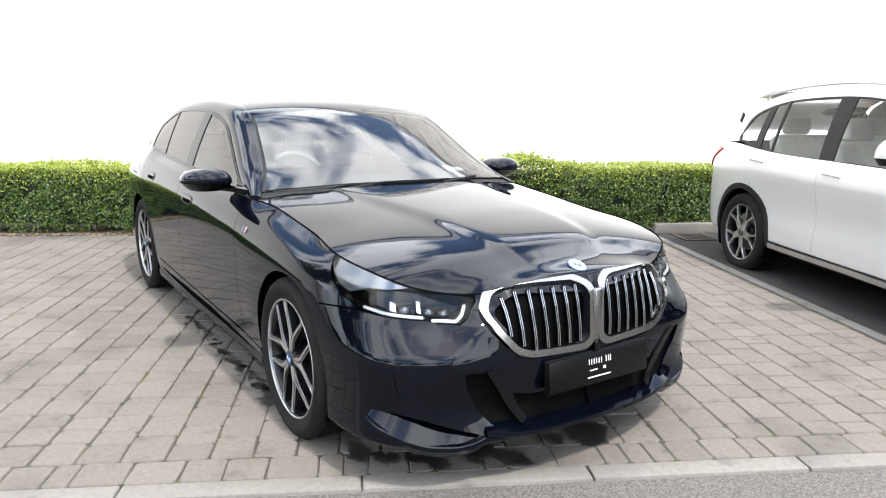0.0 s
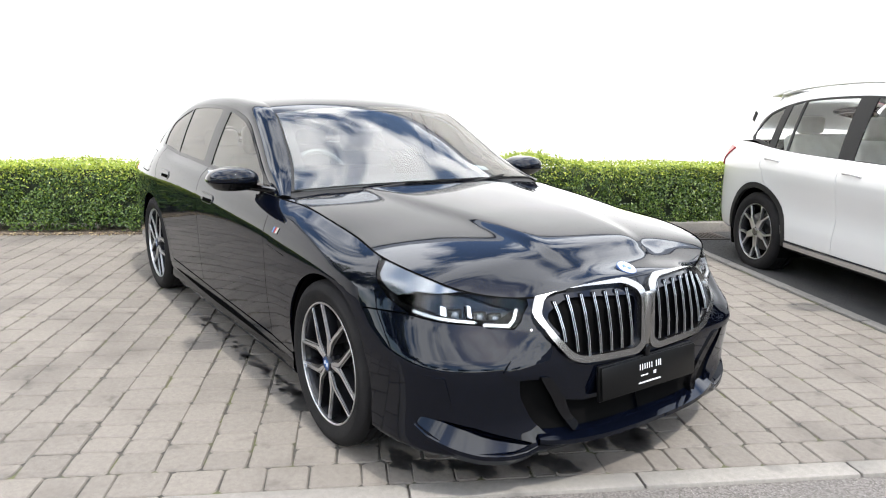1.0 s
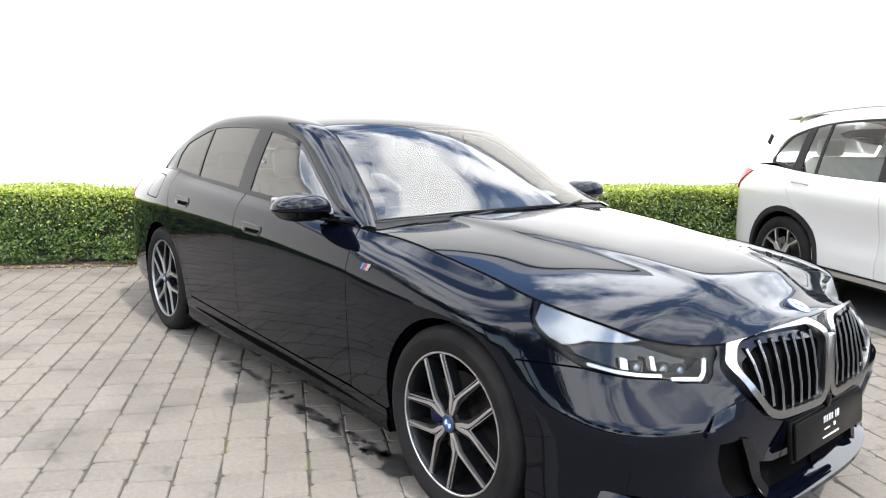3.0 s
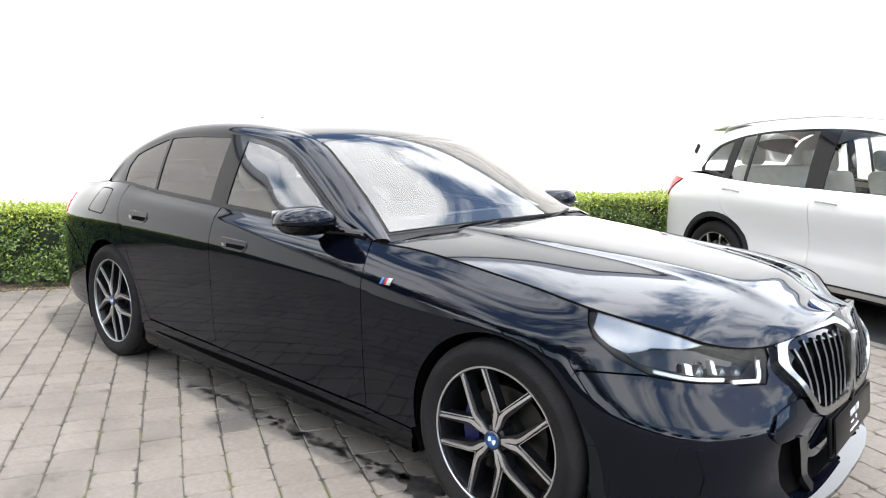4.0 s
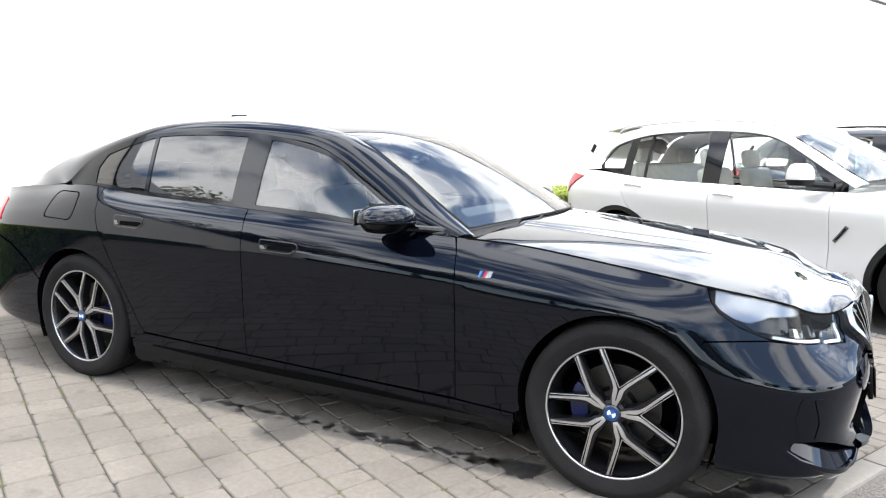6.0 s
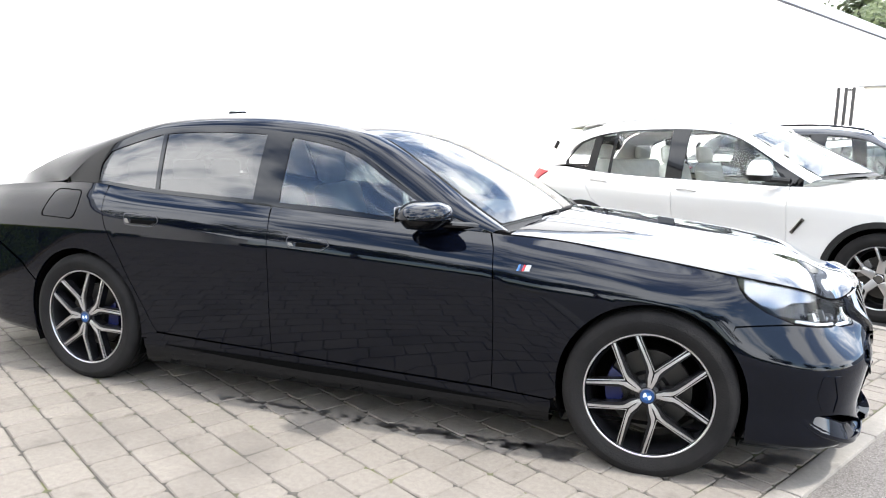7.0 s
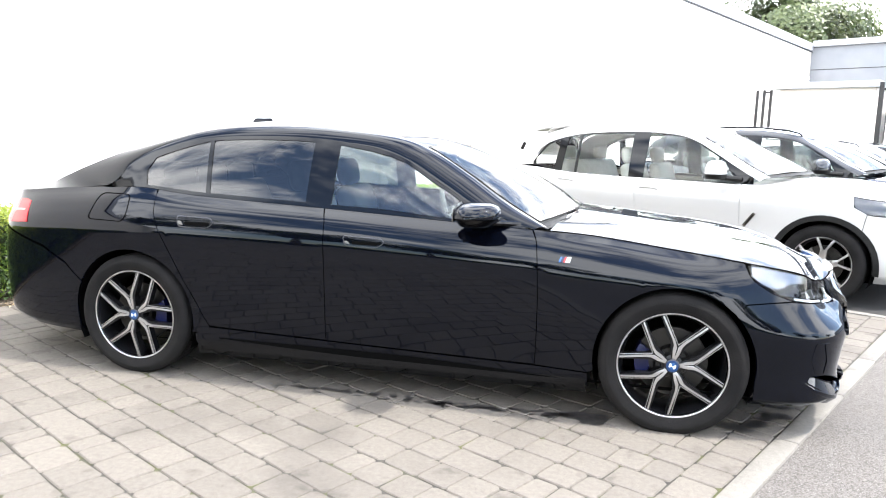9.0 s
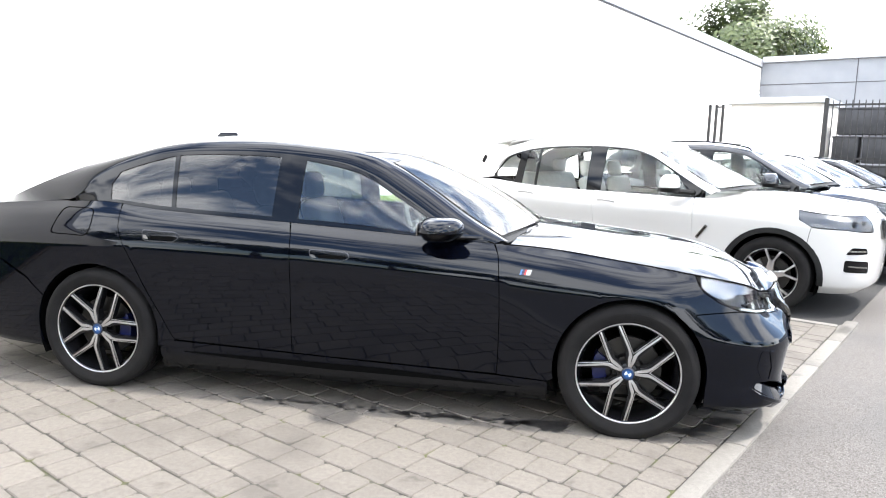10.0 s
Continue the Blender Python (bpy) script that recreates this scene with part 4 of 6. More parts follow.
def seat(car, x, y, mt):
    s = new("seat")
    s.parent = car
    s.matrix_basis = Matrix.Translation((x, y, .32))
    bm = bmesh.new()
    box(bm, (.52, .50, .16), Matrix.Translation((.0, 0, .10)) @ pose(0, 0, 0, 0, -6, 0), .05, 3)
    part("seat_cushion", bm, mt, s)
    bm = bmesh.new()
    box(bm, (.14, .48, .62), Matrix.Translation((-.30, 0, .45)) @ pose(0, 0, 0, 0, -17, 0), .06, 3)
    part("seat_back", bm, mt, s)
    bm = bmesh.new()
    box(bm, (.10, .27, .19), Matrix.Translation((-.43, 0, .84)) @ pose(0, 0, 0, 0, -12, 0), .05, 3)
    part("headrest", bm, mt, s, "padded headrest")
    return s


def saloon_cabin(car, b):
    bm = bmesh.new()
    box(bm, (4.3, 1.20, .05), Matrix.Translation((-1.55, 0, .19)))
    box(bm, (2.1, 1.72, .05), Matrix.Translation((-1.5, 0, .19)))
    part("floor_pan", bm, SEAM, car)
    bm = bmesh.new()
    box(bm, (1.15, 1.18, .40), Matrix.Translation((.0, 0, .44)))
    part("engine_cover", bm, SEAM, car)
    bm = bmesh.new()
    box(bm, (.10, 1.5, .66), Matrix.Translation((-.66, 0, .54)))
    part("bulkhead", bm, SEAM, car)
    bm = bmesh.new()
    box(bm, (.9, 1.18, .60), Matrix.Translation((-3.5, 0, .55)))
    part("boot_floor", bm, SEAM, car)
    bm = bmesh.new()
    box(bm, (.55, 1.46, .10), Matrix.Translation((-.90, 0, .915)) @ pose(0, 0, 0, 0, 5, 0), .04, 3)
    box(bm, (.16, 1.40, .26), Matrix.Translation((-1.08, 0, .78)), .04, 3)
    part("dashboard", bm, DASH, car, "grey dashboard")
    bm = bmesh.new()
    box(bm, (.02, .62, .13), Matrix.Translation((-1.13, -.25, 1.0)) @ pose(0, 0, 0, 0, 12, -6), .006)
    part("display", bm, GLOSS_BLACK, car)
    # steering wheel on the car's right
    bm = bmesh.new()
    ring = [(0, .18 * math.cos(k * math.tau / 40), .18 * math.sin(k * math.tau / 40)) for k in range(40)]
    tube(bm, ring, .016, 8, True)
    box(bm, (.04, .14, .11), Matrix(), .03)
    box(bm, (.02, .34, .03), Matrix(), .008)
    st = part("steering_wheel", bm, SEAT, car, "leather steering wheel")
    st.matrix_basis = Matrix.Translation((-1.22, -.37, .965)) @ pose(0, 0, 0, 0, -22, 0)
    for y in (-.37, .37):
        seat(car, -1.75, y, SEAT)
    bm = bmesh.new()
    box(bm, (.5, 1.3, .18), Matrix.Translation((-2.62, 0, .47)), .05, 3)
    box(bm, (.16, 1.3, .62), Matrix.Translation((-2.93, 0, .78)) @ pose(0, 0, 0, 0, -22, 0), .06, 3)
    part("rear_bench", bm, SEAT, car)
    for y in (-.38, 0, .38):
        bm = bmesh.new()
        box(bm, (.09, .26, .15), Matrix.Translation((-3.03, y, 1.12)), .04, 3)
        part("headrest", bm, SEAT, car)
    bm = bmesh.new()
    box(bm, (.55, 1.3, .03), Matrix.Translation((-3.30, 0, 1.055)), .01)
    part("parcel_shelf", bm, CABIN, car)
    emit_panel("headlining", both(b.roof.cut([(3.2, .02), (7.6, .02), (7.6, 1), (3.2, 1)], (), .12, .1, -.03, 0)), HEADLINING, car)
    bm = bmesh.new()
    box(bm, (.12, .14, .04), Matrix.Translation((-1.24, 0, 1.315)) @ pose(0, 0, 0, 0, 30, 0), .015)
    part("camera_housing", bm, PLASTIC, car)
    bm = bmesh.new()
    box(bm, (.02, .22, .065), Matrix.Translation((-1.34, 0, 1.27)) @ pose(0, 0, 0, 0, 10, 0), .02)
    part("rear_view_mirror", bm, GLOSS_BLACK, car)
    bm = bmesh.new()
    box(bm, (.10, .17, .003), Matrix.Translation((-.845, .52, 1.03)) @ pose(0, 0, 0, -8, 24, 8))
    part("permit_sheet", bm, WHITE, car, "white paper sheet behind the glass")
    for y0, y1 in ((-.62, .02), (-.02, .50)):
        bm = bmesh.new()
        pts = [(-.60, y0, .972), (-.585 + .05, (y0 + y1) / 2, 1.006), (-.62, y1, 1.020)]
        pts = [(x + .02, y, z) for x, y, z in pts]
        tube(bm, pts, .006, 6)
        part("wiper", bm, PLASTIC, car, "black wiper blade")
    bm = bmesh.new()
    prism(bm, [(-.10, -.03), (.075, -.006), (.075, .006), (-.10, .03)], .044, Matrix.Translation((-2.62, 0, 1.468)), .006, .6)
    part("roof_fin", bm, PAINT, car, "small black roof fin")


LAMP_CHROME = material("lamp_reflector", (0.15, 0.155, 0.165), 0.22, 1.0)
STEEL_DULL = material("dull_steel", (0.06, 0.06, 0.065), 0.3, 1.0)
LENS_BULB = material("projector_glass", (0.05, 0.06, 0.07), 0.03, 0.0, 0.6, 1.0, 0.0)
PLATE = material("plate_black", (0.003, 0.003, 0.003), 0.3, spec=0.12)


# ---- the parked saloon ----
def saloon():
    car = thing("parked_saloon", "glossy black saloon car with silver double-spoke wheels parked on block paving", "car")
    plan = [(0.903, 0), (0.896, 0.28), (0.862, 0.52), (0.782, 0.72), (0.635, 0.868), (0.34, 0.930), (0.0, 0.94), (-0.45, 0.942), (-0.75, 0.942),
            (-1.8, 0.945), (-2.6, 0.945), (-3.0, 0.945), (-3.42, 0.927), (-3.80, 0.878), (-4.05, 0.752), (-4.19, 0.46), (-4.23, 0)]
    zs = [Curve((0, .145), (3, .15), (4, .155), (6, .18), (8, .165), (11, .18), (13, .22), (14, .26), (16, .27)),
          Curve((0, .19), (3, .195), (4, .20), (6, .22), (8, .21), (11, .23), (13, .27), (16, .32)),
          Curve((0, .30), (4, .32), (6, .34), (8, .315), (11, .34), (13, .40), (16, .44)),
          Curve((0, .47), (1.4, .49), (2.4, .528), (3.2, .524), (4, .515), (6, .53), (9, .55), (12, .56), (16, .62)),
          Curve((0, .62), (1.4, .61), (2.3, .638), (3, .648), (4, .666), (5, .690), (6, .715), (8, .76), (9, .80), (11, .83), (12, .83), (14, .82), (16, .82)),
          Curve((0, .725), (1.4, .70), (2.2, .682), (3, .698), (4, .735), (5, .780), (6, .824), (7, .88), (8, .895), (9, .945), (11, 1.005), (12, .98), (13, .955), (14, .94), (16, .96)),
          Curve((0, .772), (1, .768), (2, .732), (3, .752), (4, .795), (5, .843), (6, .885), (7, .940), (8, .957), (9, 1.012), (10, 1.05), (11, 1.086), (12, 1.068), (13, 1.040), (14, 1.024), (15, 1.026), (16, 1.03))]
    ds = [Curve((0, .10), (4, .08), (6, .06), (8, .12), (11, .10), (13, .06), (16, .10)),
          Curve((0, 0), (2, 0), (4, .0), (6, .03), (8, .045), (11, .03), (13, .02), (16, .03)),
          Curve((0, .04), (2, .035), (3, .012), (4, .004), (6, .012), (8, .03), (11, .015), (13, .004), (16, .01)),
          Curve((0, .012), (1.5, .012), (2.5, -.012), (3.2, -.010), (4, -.006), (6, 0), (9, .010), (12, 0), (16, 0)),
          Curve((0, .022), (2.1, .030), (2.5, .098), (3, .104), (4, .072), (5, .028), (6, 0), (9, .004), (11, -.006), (12, 0), (14, .02), (16, .03)),
          Curve((0, .03), (1.4, .038), (2.2, .122), (3, .128), (4, .096), (5, .058), (6, .05), (7, .055), (8, .045), (9, .038), (11, .05), (12, .07), (14, .075), (16, .05)),
          Curve((0, .075), (1.4, .088), (2.2, .140), (3, .146), (4, .120), (5, .095), (6, .138), (7, .14), (8, .10), (9, .105), (11, .115), (12, .165), (13, .15), (14, .115), (15, .07), (16, .05))]
    low = [(-.70, .842, .957), (-.96, .80, 1.03), (-1.22, .748, 1.165), (-1.42, .71, 1.285), (-1.62, .69, 1.343), (-1.93, .683, 1.385), (-2.3, .683, 1.392), (-2.62, .69, 1.372),
           (-2.87, .712, 1.318), (-3.075, .752, 1.222), (-3.185, .806, 1.105), (-3.34, .772, 1.090), (-3.72, .70, 1.076)]
    high = [(-.64, .80, .965), (-.86, .705, 1.075), (-1.08, .65, 1.212), (-1.30, .605, 1.338), (-1.5, .585, 1.405), (-1.9, .575, 1.45), (-2.3, .577, 1.455), (-2.65, .582, 1.428),
            (-2.95, .607, 1.356), (-3.2, .643, 1.287), (-3.42, .660, 1.210), (-3.62, .650, 1.134), (-3.82, .62, 1.054)]
    for k in (11, 12):
        q = {11: 11.86, 12: 12.95}[k]
        pl = Path3([(x, y, 0) for x, y in plan])
        d, tv = float(ds[6](q)), pl(q + .01) - pl(q - .01)
        nx, ny = tv[1] / np.hypot(tv[0], tv[1]), -tv[0] / np.hypot(tv[0], tv[1])
        low[k] = (float(pl(q)[0] - nx * d), float(pl(q)[1] - ny * d), float(zs[6](q)) + .002)
    b = Body(plan, zs, ds, low, high,
             [(0, .16), (1, .19), (2, .15), (3, .10), (4, .04), (5, 0), (6, 0), (7, -.04), (8, -.09), (9, -.12), (10, -.14), (11, -.10), (12, -.05)],
             [(0, .03), (1, .045), (2, .05), (3, .045), (5, .045), (8, .045), (9, .042), (10, .04), (11, .045), (12, .055)],
             [(0, 0, .0), (1, .0, .016), (2, .0, .062), (3, 0, .078), (4, 0, .075), (5, .02, .075), (6, .05, .065), (7.3, .05, .05), (8, .08, .05)],
             [(12, 0, .075), (13, 0, .095), (14, 0, .098), (15, 0, .06), (16, 0, .03)], (0, 7.75), (12.6, 16),
             Curve((-.7, .47), (0, .36), (.8, .22)), 1.0)
    b.win_x = (-.70, -3.34)
    T = b.T
    R, RC = 0.354, 0.343
    shell = []
    # front wing
    a1 = arc(0, RC, .378, 40, 190)
    wing = b.sides([(-.665, .275), (-.66, .45), (-.66, .6), (-.668, .78), (-.682, .90)]) + b.top(-.705, .30) + b.sides(LAMP_BACK + [(.42, .672), (.31, .662)]) + b.sides([p for p in a1 if p[1] > .262]) + b.sides([(-.40, .262)])
    fwing = b.side.cut(wing, shrink=.0022)
    door = b.sides([(-.665, .278), (-.66, .45), (-.66, .6), (-.668, .78), (-.682, .90)]) + b.top(-.71, -1.835) + b.sides([(-1.812, .95), (-1.80, .69), (-1.798, .30)])
    fdoor = b.side.cut(door, shrink=.0022)
    dedge = [(-2.858, 1.05), (-2.84, .952), (-2.80, .86), (-2.756, .778), (-2.666, .604), (-2.575, .447), (-2.503, .322)]
    rdoor = b.side.cut(b.sides([(-1.798, .302), (-1.80, .69), (-1.812, .95)]) + b.top(-1.84, -2.862) + b.sides(dedge), shrink=.0022)
    a2 = arc(-2.995, RC, .388, 170, -8)
    quarter = b.sides(dedge[::-1]) + b.top(-2.87, -3.60)
    s_end = b.s_of(13.9)
    quarter += [(b.s_of(13.3), T), (s_end, T), (s_end, T * .86), (s_end, T * .66)] + b.sides([(-3.62, .72), (-3.45, .63), (-3.34, .53)]) + b.sides([p for p in arc(-2.995, RC, .388, 152, -10)]) + b.sides([(-2.52, .28)])
    qp = b.side.cut(quarter, shrink=.0022)
    sill = b.side.cut(b.sides([(-.40, .258), (-.665, .27), (-1.8, .296), (-2.5, .315), (-2.60, .27)]) + [(b.sides([(-2.60, .2)])[0][0], .0), (b.sides([(-.39, .2)])[0][0], .0)], shrink=.002)
    rb = b.sides([(-3.34, .525), (-3.45, .622), (-3.62, .712)]) + [(s_end, T * .655), (b.length, T * .655), (b.length, 0), (b.sides([(-3.36, .2)])[0][0], .0)] + b.sides([p for p in arc(-2.995, RC, .388, 200, 154, 8)])
    rbump = b.side.cut(rb, shrink=.001)
    bootface = b.side.cut([(s_end + .003, T * .66), (s_end + .003, T), (b.length, T), (b.length, T * .66)], shrink=0)
    # front bumper, with openings for the lamps and air intakes
    lampback = b.sides([(.31, .660), (.42, .670), (.522, .675)])
    lamplow = b.fronts(LAMP_LOW)
    s_tip = lamplow[-1][0]
    topedge = [(s_tip * (1 - k / 14), T) for k in range(15)]
    fb = lampback + lamplow + topedge + [(0, 0), (b.sides([(.37, .2)])[0][0], 0)] + b.sides([p for p in arc(0, RC, .378, -8, 42)])
    mouth = b.fronts(MOUTH)
    shelf = b.fronts(rounded(LEDGE, .01), 5.2)
    kid = rounded([(.028, .742), (.11, .765), (.36, .768), (.455, .735), (.482, .675), (.455, .585), (.37, .505), (.30, .487), (.055, .492), (.028, .53)], .035)
    kidney = b.fronts(kid)
    bump = b.side.cut(fb, [mouth, shelf, b.fronts(rounded([(.05, .72), (.36, .738), (.455, .68), (.36, .535), (.06, .52)], .04))], step=.04, shrink=.0018)
    emit_panel("front_bumper", both(bump), PAINT, car, "glossy black front bumper")
    for sg, nm in ((1, 0), (-1, 1)):
        side = (lambda d: d) if sg > 0 else mirrored
        emit_panel("front_wing", side(fwing), PAINT, car)
        emit_panel("quarter_panel", side(qp), PAINT, car)
        emit_panel("sill", side(sill), PAINT, car, "gloss black side sill")
    emit_panel("rear_bumper", both(rbump), PAINT, car)
    emit_panel("boot_lid_face", both(bootface), PAINT, car)
    # inner shell closes the gaps
    inner = b.side.cut([(0, 0.02), (b.length, 0.02), (b.length, T), (0, T)], [b.sides(arc(0, RC, .40, -20, 200)), b.sides(arc(-2.995, RC, .41, -20, 200)),
                       b.sides([(.345, .79), (.47, .71)]) + b.fronts([(.72, .675), (.60, .67), (.53, .70)]) + b.fronts([(.66, .745)]), b.fronts(rounded(LEDGE, .01), 5.2)], .06, .04, -.016, 0)
    emit_panel("inner_shell", both(inner), SEAM, car)
    # bonnet and boot
    L = b.hood.L
    hood = b.hood.cut([(0.0, 0), (L[0], 0), (L[0], .9), (0.0, .9)], (), .035, .03, 0, .0, 0)
    emit_panel("bonnet", both(hood), PAINT, car, "glossy black bonnet with raised ridges")
    L2 = b.boot.L
    emit_panel("boot_lid", both(b.boot.cut([(0, 0), (L2[0], 0), (L2[0], .9), (0, .9)], (), .05, .04, 0, 0, 0)), PAINT, car)
    # rails, roof, glass
    emit_panel("roof_rail", b.rail.cut([(0, 0), (12, 0), (12, .3), (0, .3)], (), .1, .06, 0, 0), PAINT, car)
    emit_panel("roof_rail", mirrored(b.rail.cut([(0, 0), (12, 0), (12, .3), (0, .3)], (), .1, .06, 0, 0)), PAINT, car)
    emit_panel("roof", both(b.roof.cut([(3.15, 0), (7.7, 0), (7.7, 1), (3.15, 1)], (), .08, .05, 0, 0)), PAINT, car)
    emit_panel("windscreen", both(b.roof.cut([(.22, 0.02), (3.13, 0.02), (3.13, 1), (.22, 1)], (), .08, .05, .001, 0)), SCREEN, car, "clear windscreen reflecting cloudy sky")
    emit_panel("windscreen_border", both(b.roof.cut([(.2, 0.0), (3.15, 0.0), (3.15, 1), (.2, 1)], [[(.55, .09), (2.98, .09), (2.98, 1.01), (.55, 1.01)]], .08, .05, -.004, 0)), PLASTIC, car)
    emit_panel("rear_window", both(b.roof.cut([(7.95, .17), (10.7, .17), (10.7, 1), (7.95, 1)], (), .08, .05, .001, 0)), TINTED, car)
    emit_panel("rear_pillar", both(b.roof.cut([(7.7, 0), (10.92, 0), (10.92, 1), (7.7, 1)], [[(7.95, .17), (10.7, .17), (10.7, 1.01), (7.95, 1.01)]], .08, .05, 0, 0)), PAINT, car)
    emit_panel("boot_deck", both(b.roof.cut([(10.9, 0), (12, 0), (12, 1), (10.9, 1)], (), .08, .05, 0, 0)), PAINT, car)
    emit_panel("scuttle", both(b.roof.cut([(0, 0), (.2, 0), (.2, 1), (0, 1)], (), .06, .05, -.01, 0)), PLASTIC, car)
    w = b.window()
    W = w.L[0]

    def wx(x, t):
        return ((-.70 - x) / 1.0, t * .45)
    g_front = [wx(-.86, .12), wx(-1.80, .06), wx(-1.80, .94), wx(-1.62, .94), wx(-1.42, .93), wx(-1.20, .91), wx(-1.0, .82)]
    g_rear = [wx(-1.95, .06), wx(-2.535, .06), wx(-2.575, .94), wx(-1.95, .94)]
    g_small = [wx(-2.56, .06), wx(-2.945, .07), wx(-2.965, .50), wx(-2.93, .80), wx(-2.60, .94)]
    trim = w.cut([wx(-.71, .0), wx(-1.4, .0), wx(-3.19, .0), wx(-3.19, 1), wx(-2.9, 1), wx(-1.5, 1), wx(-1.1, 1), wx(-.71, 1)], [g_front, g_rear, g_small], .06, .025, .002, .01)
    doors = []
    for sg in (1, -1):
        side = (lambda d: d) if sg > 0 else mirrored
        d1 = emit_panel("front_door", side(fdoor), PAINT, car, "closed black front door")
        d2 = emit_panel("rear_door", side(rdoor), PAINT, car, "closed black rear door")
        emit_panel("door_glass", side(w.cut(g_front, (), .06, .03, -.002, 0)), GLASS, d1, "clear front door window")
        emit_panel("door_glass", side(w.cut(g_rear, (), .06, .03, -.002, 0)), TINTED, d2, "dark tinted rear door window")
        emit_panel("quarter_glass", side(w.cut(g_small, (), .06, .03, -.002, 0)), TINTED, d2, "dark tinted quarter window")
        emit_panel("window_trim", side(trim), GLOSS_BLACK, car, "gloss black window surround")
        doors.append((d1, d2, sg))
        for wxp, hub, spin, cal in ((0, .338, 66, 0), (-2.995, .347, 37.5, 180)):
            wheel(car, wxp, .815, hub, R, .267, .245, spin, sg, "double", BLUE, cal - spin if sg < 0 else 180 - cal + spin)
    saloon_front(car, b)
    saloon_side(car, b, doors)
    saloon_cabin(car, b)
    return car, b


SALOON, SB = saloon()



# ---- the other parked cars ----
LAMP_GREY = material("lamp_inner_grey", (0.075, 0.078, 0.085), 0.3, 0.6)


def high_car(name, label, m, paint, group="cars in the row", near=False):
    """A tall family car with five doors; x forward, front axle at x = 0."""
    car = thing(name, label, "car", group, m)
    plan = [(0.835, 0), (0.825, 0.3), (0.78, 0.55), (0.67, 0.75), (0.48, 0.87), (0.25, 0.925), (0.0, 0.94), (-0.5, 0.94), (-0.8, 0.94),
            (-1.7, 0.94), (-2.4, 0.94), (-2.86, 0.945), (-3.2, 0.93), (-3.55, 0.87), (-3.75, 0.74), (-3.84, 0.45), (-3.87, 0)]
    zs = [Curve((0, .22), (4, .22), (6, .26), (8, .25), (11, .27), (13, .30), (16, .33)),
          Curve((0, .29), (6, .31), (8, .30), (11, .32), (16, .40)),
          Curve((0, .42), (6, .44), (11, .45), (16, .52)),
          Curve((0, .60), (8, .62), (16, .70)),
          Curve((0, .78), (2, .78), (4, .80), (6, .86), (8, .88), (9, .90), (11, .94), (13, .95), (16, .95)),
          Curve((0, .90), (2, .88), (4, .90), (5, .93), (6, .98), (7, 1.02), (8, 1.00), (9, 1.03), (11, 1.08), (13, 1.09), (16, 1.10)),
          Curve((0, .955), (2, .95), (3, .95), (4, .96), (5, .985), (6, 1.03), (7, 1.06), (8, 1.055), (9, 1.075), (10, 1.095), (11, 1.125), (12, 1.16), (13, 1.17), (16, 1.18))]
    ds = [Curve((0, .12), (8, .10), (16, .10)), Curve((0, .03), (8, .025), (16, .03)), Curve((0, .01), (6, 0), (8, .018), (11, .01), (16, 0)), Curve((0, 0), (6, 0), (7.2, .02), (9, .034), (10, .028), (11, 0), (16, 0)),
          Curve((0, .01), (6, 0), (9, -.006), (11, -.010), (16, .02)), Curve((0, .03), (5, .04), (6, .05), (9, .035), (13, .05), (16, .05)),
          Curve((0, .08), (3, .10), (5, .09), (6, .12), (7, .13), (8, .09), (9, .09), (12, .11), (14, .11), (16, .10))]
    low = [(-.70, .85, 1.06), (-.93, .80, 1.185), (-1.16, .755, 1.32), (-1.38, .72, 1.44), (-1.6, .70, 1.505), (-1.95, .69, 1.535), (-2.35, .69, 1.535), (-2.7, .70, 1.515),
           (-2.98, .72, 1.465), (-3.14, .755, 1.38), (-3.25, .795, 1.25), (-3.36, .80, 1.185), (-3.55, .77, 1.172)]
    high = [(-.62, .80, 1.10), (-.86, .71, 1.21), (-1.09, .655, 1.34), (-1.31, .62, 1.46), (-1.5, .60, 1.54), (-1.95, .585, 1.595), (-2.35, .585, 1.60), (-2.75, .58, 1.585),
            (-3.1, .585, 1.55), (-3.34, .60, 1.46), (-3.5, .64, 1.32), (-3.6, .68, 1.225), (-3.66, .70, 1.185)]
    low = [(x + (.10 if k < 9 else .05), y, z + .028) for k, (x, y, z) in enumerate(low)]
    high = [(x + (.10 if k < 9 else .05), y, z + (.043 if 3 < k < 10 else .028)) for k, (x, y, z) in enumerate(high)]
    low[-1], high[-1] = (-3.55, .77, 1.178), (-3.66, .70, 1.195)
    b = Body(plan, zs, ds, low, high, [(0, .16), (1, .17), (2, .13), (3, .09), (4, .04), (5, 0), (8, 0), (9, -.05), (10, -.08), (12, -.06)],
             [(0, .03), (1, .045), (3, .05), (8, .05), (10, .03), (12, .01)],
             [(0, 0, 0), (1, 0, .03), (2, 0, .075), (4, 0, .085), (5, .02, .085), (6, .05, .075), (7.3, .05, .05), (8, .08, .05)], [(12, 0, .02), (16, 0, 0)], (0, 7.8), (12.7, 16),
             Curve((-.7, .45), (0, .36), (.8, .25)))
    b.win_x = (-.62, -3.22)
    T, R, RC = b.T, .362, .36
    f_seam = [(-.735, .33), (-.74, .6), (-.745, .80), (-.75, .98)]
    wing = b.side.cut(b.sides(f_seam) + b.top(-.76, .20) + b.sides([(.22, .90), (.33, .84), (.30, .66)]) + b.sides([p for p in arc(0, RC, .43, 50, 190)]) + b.sides([(-.46, .31)]), shrink=.002)
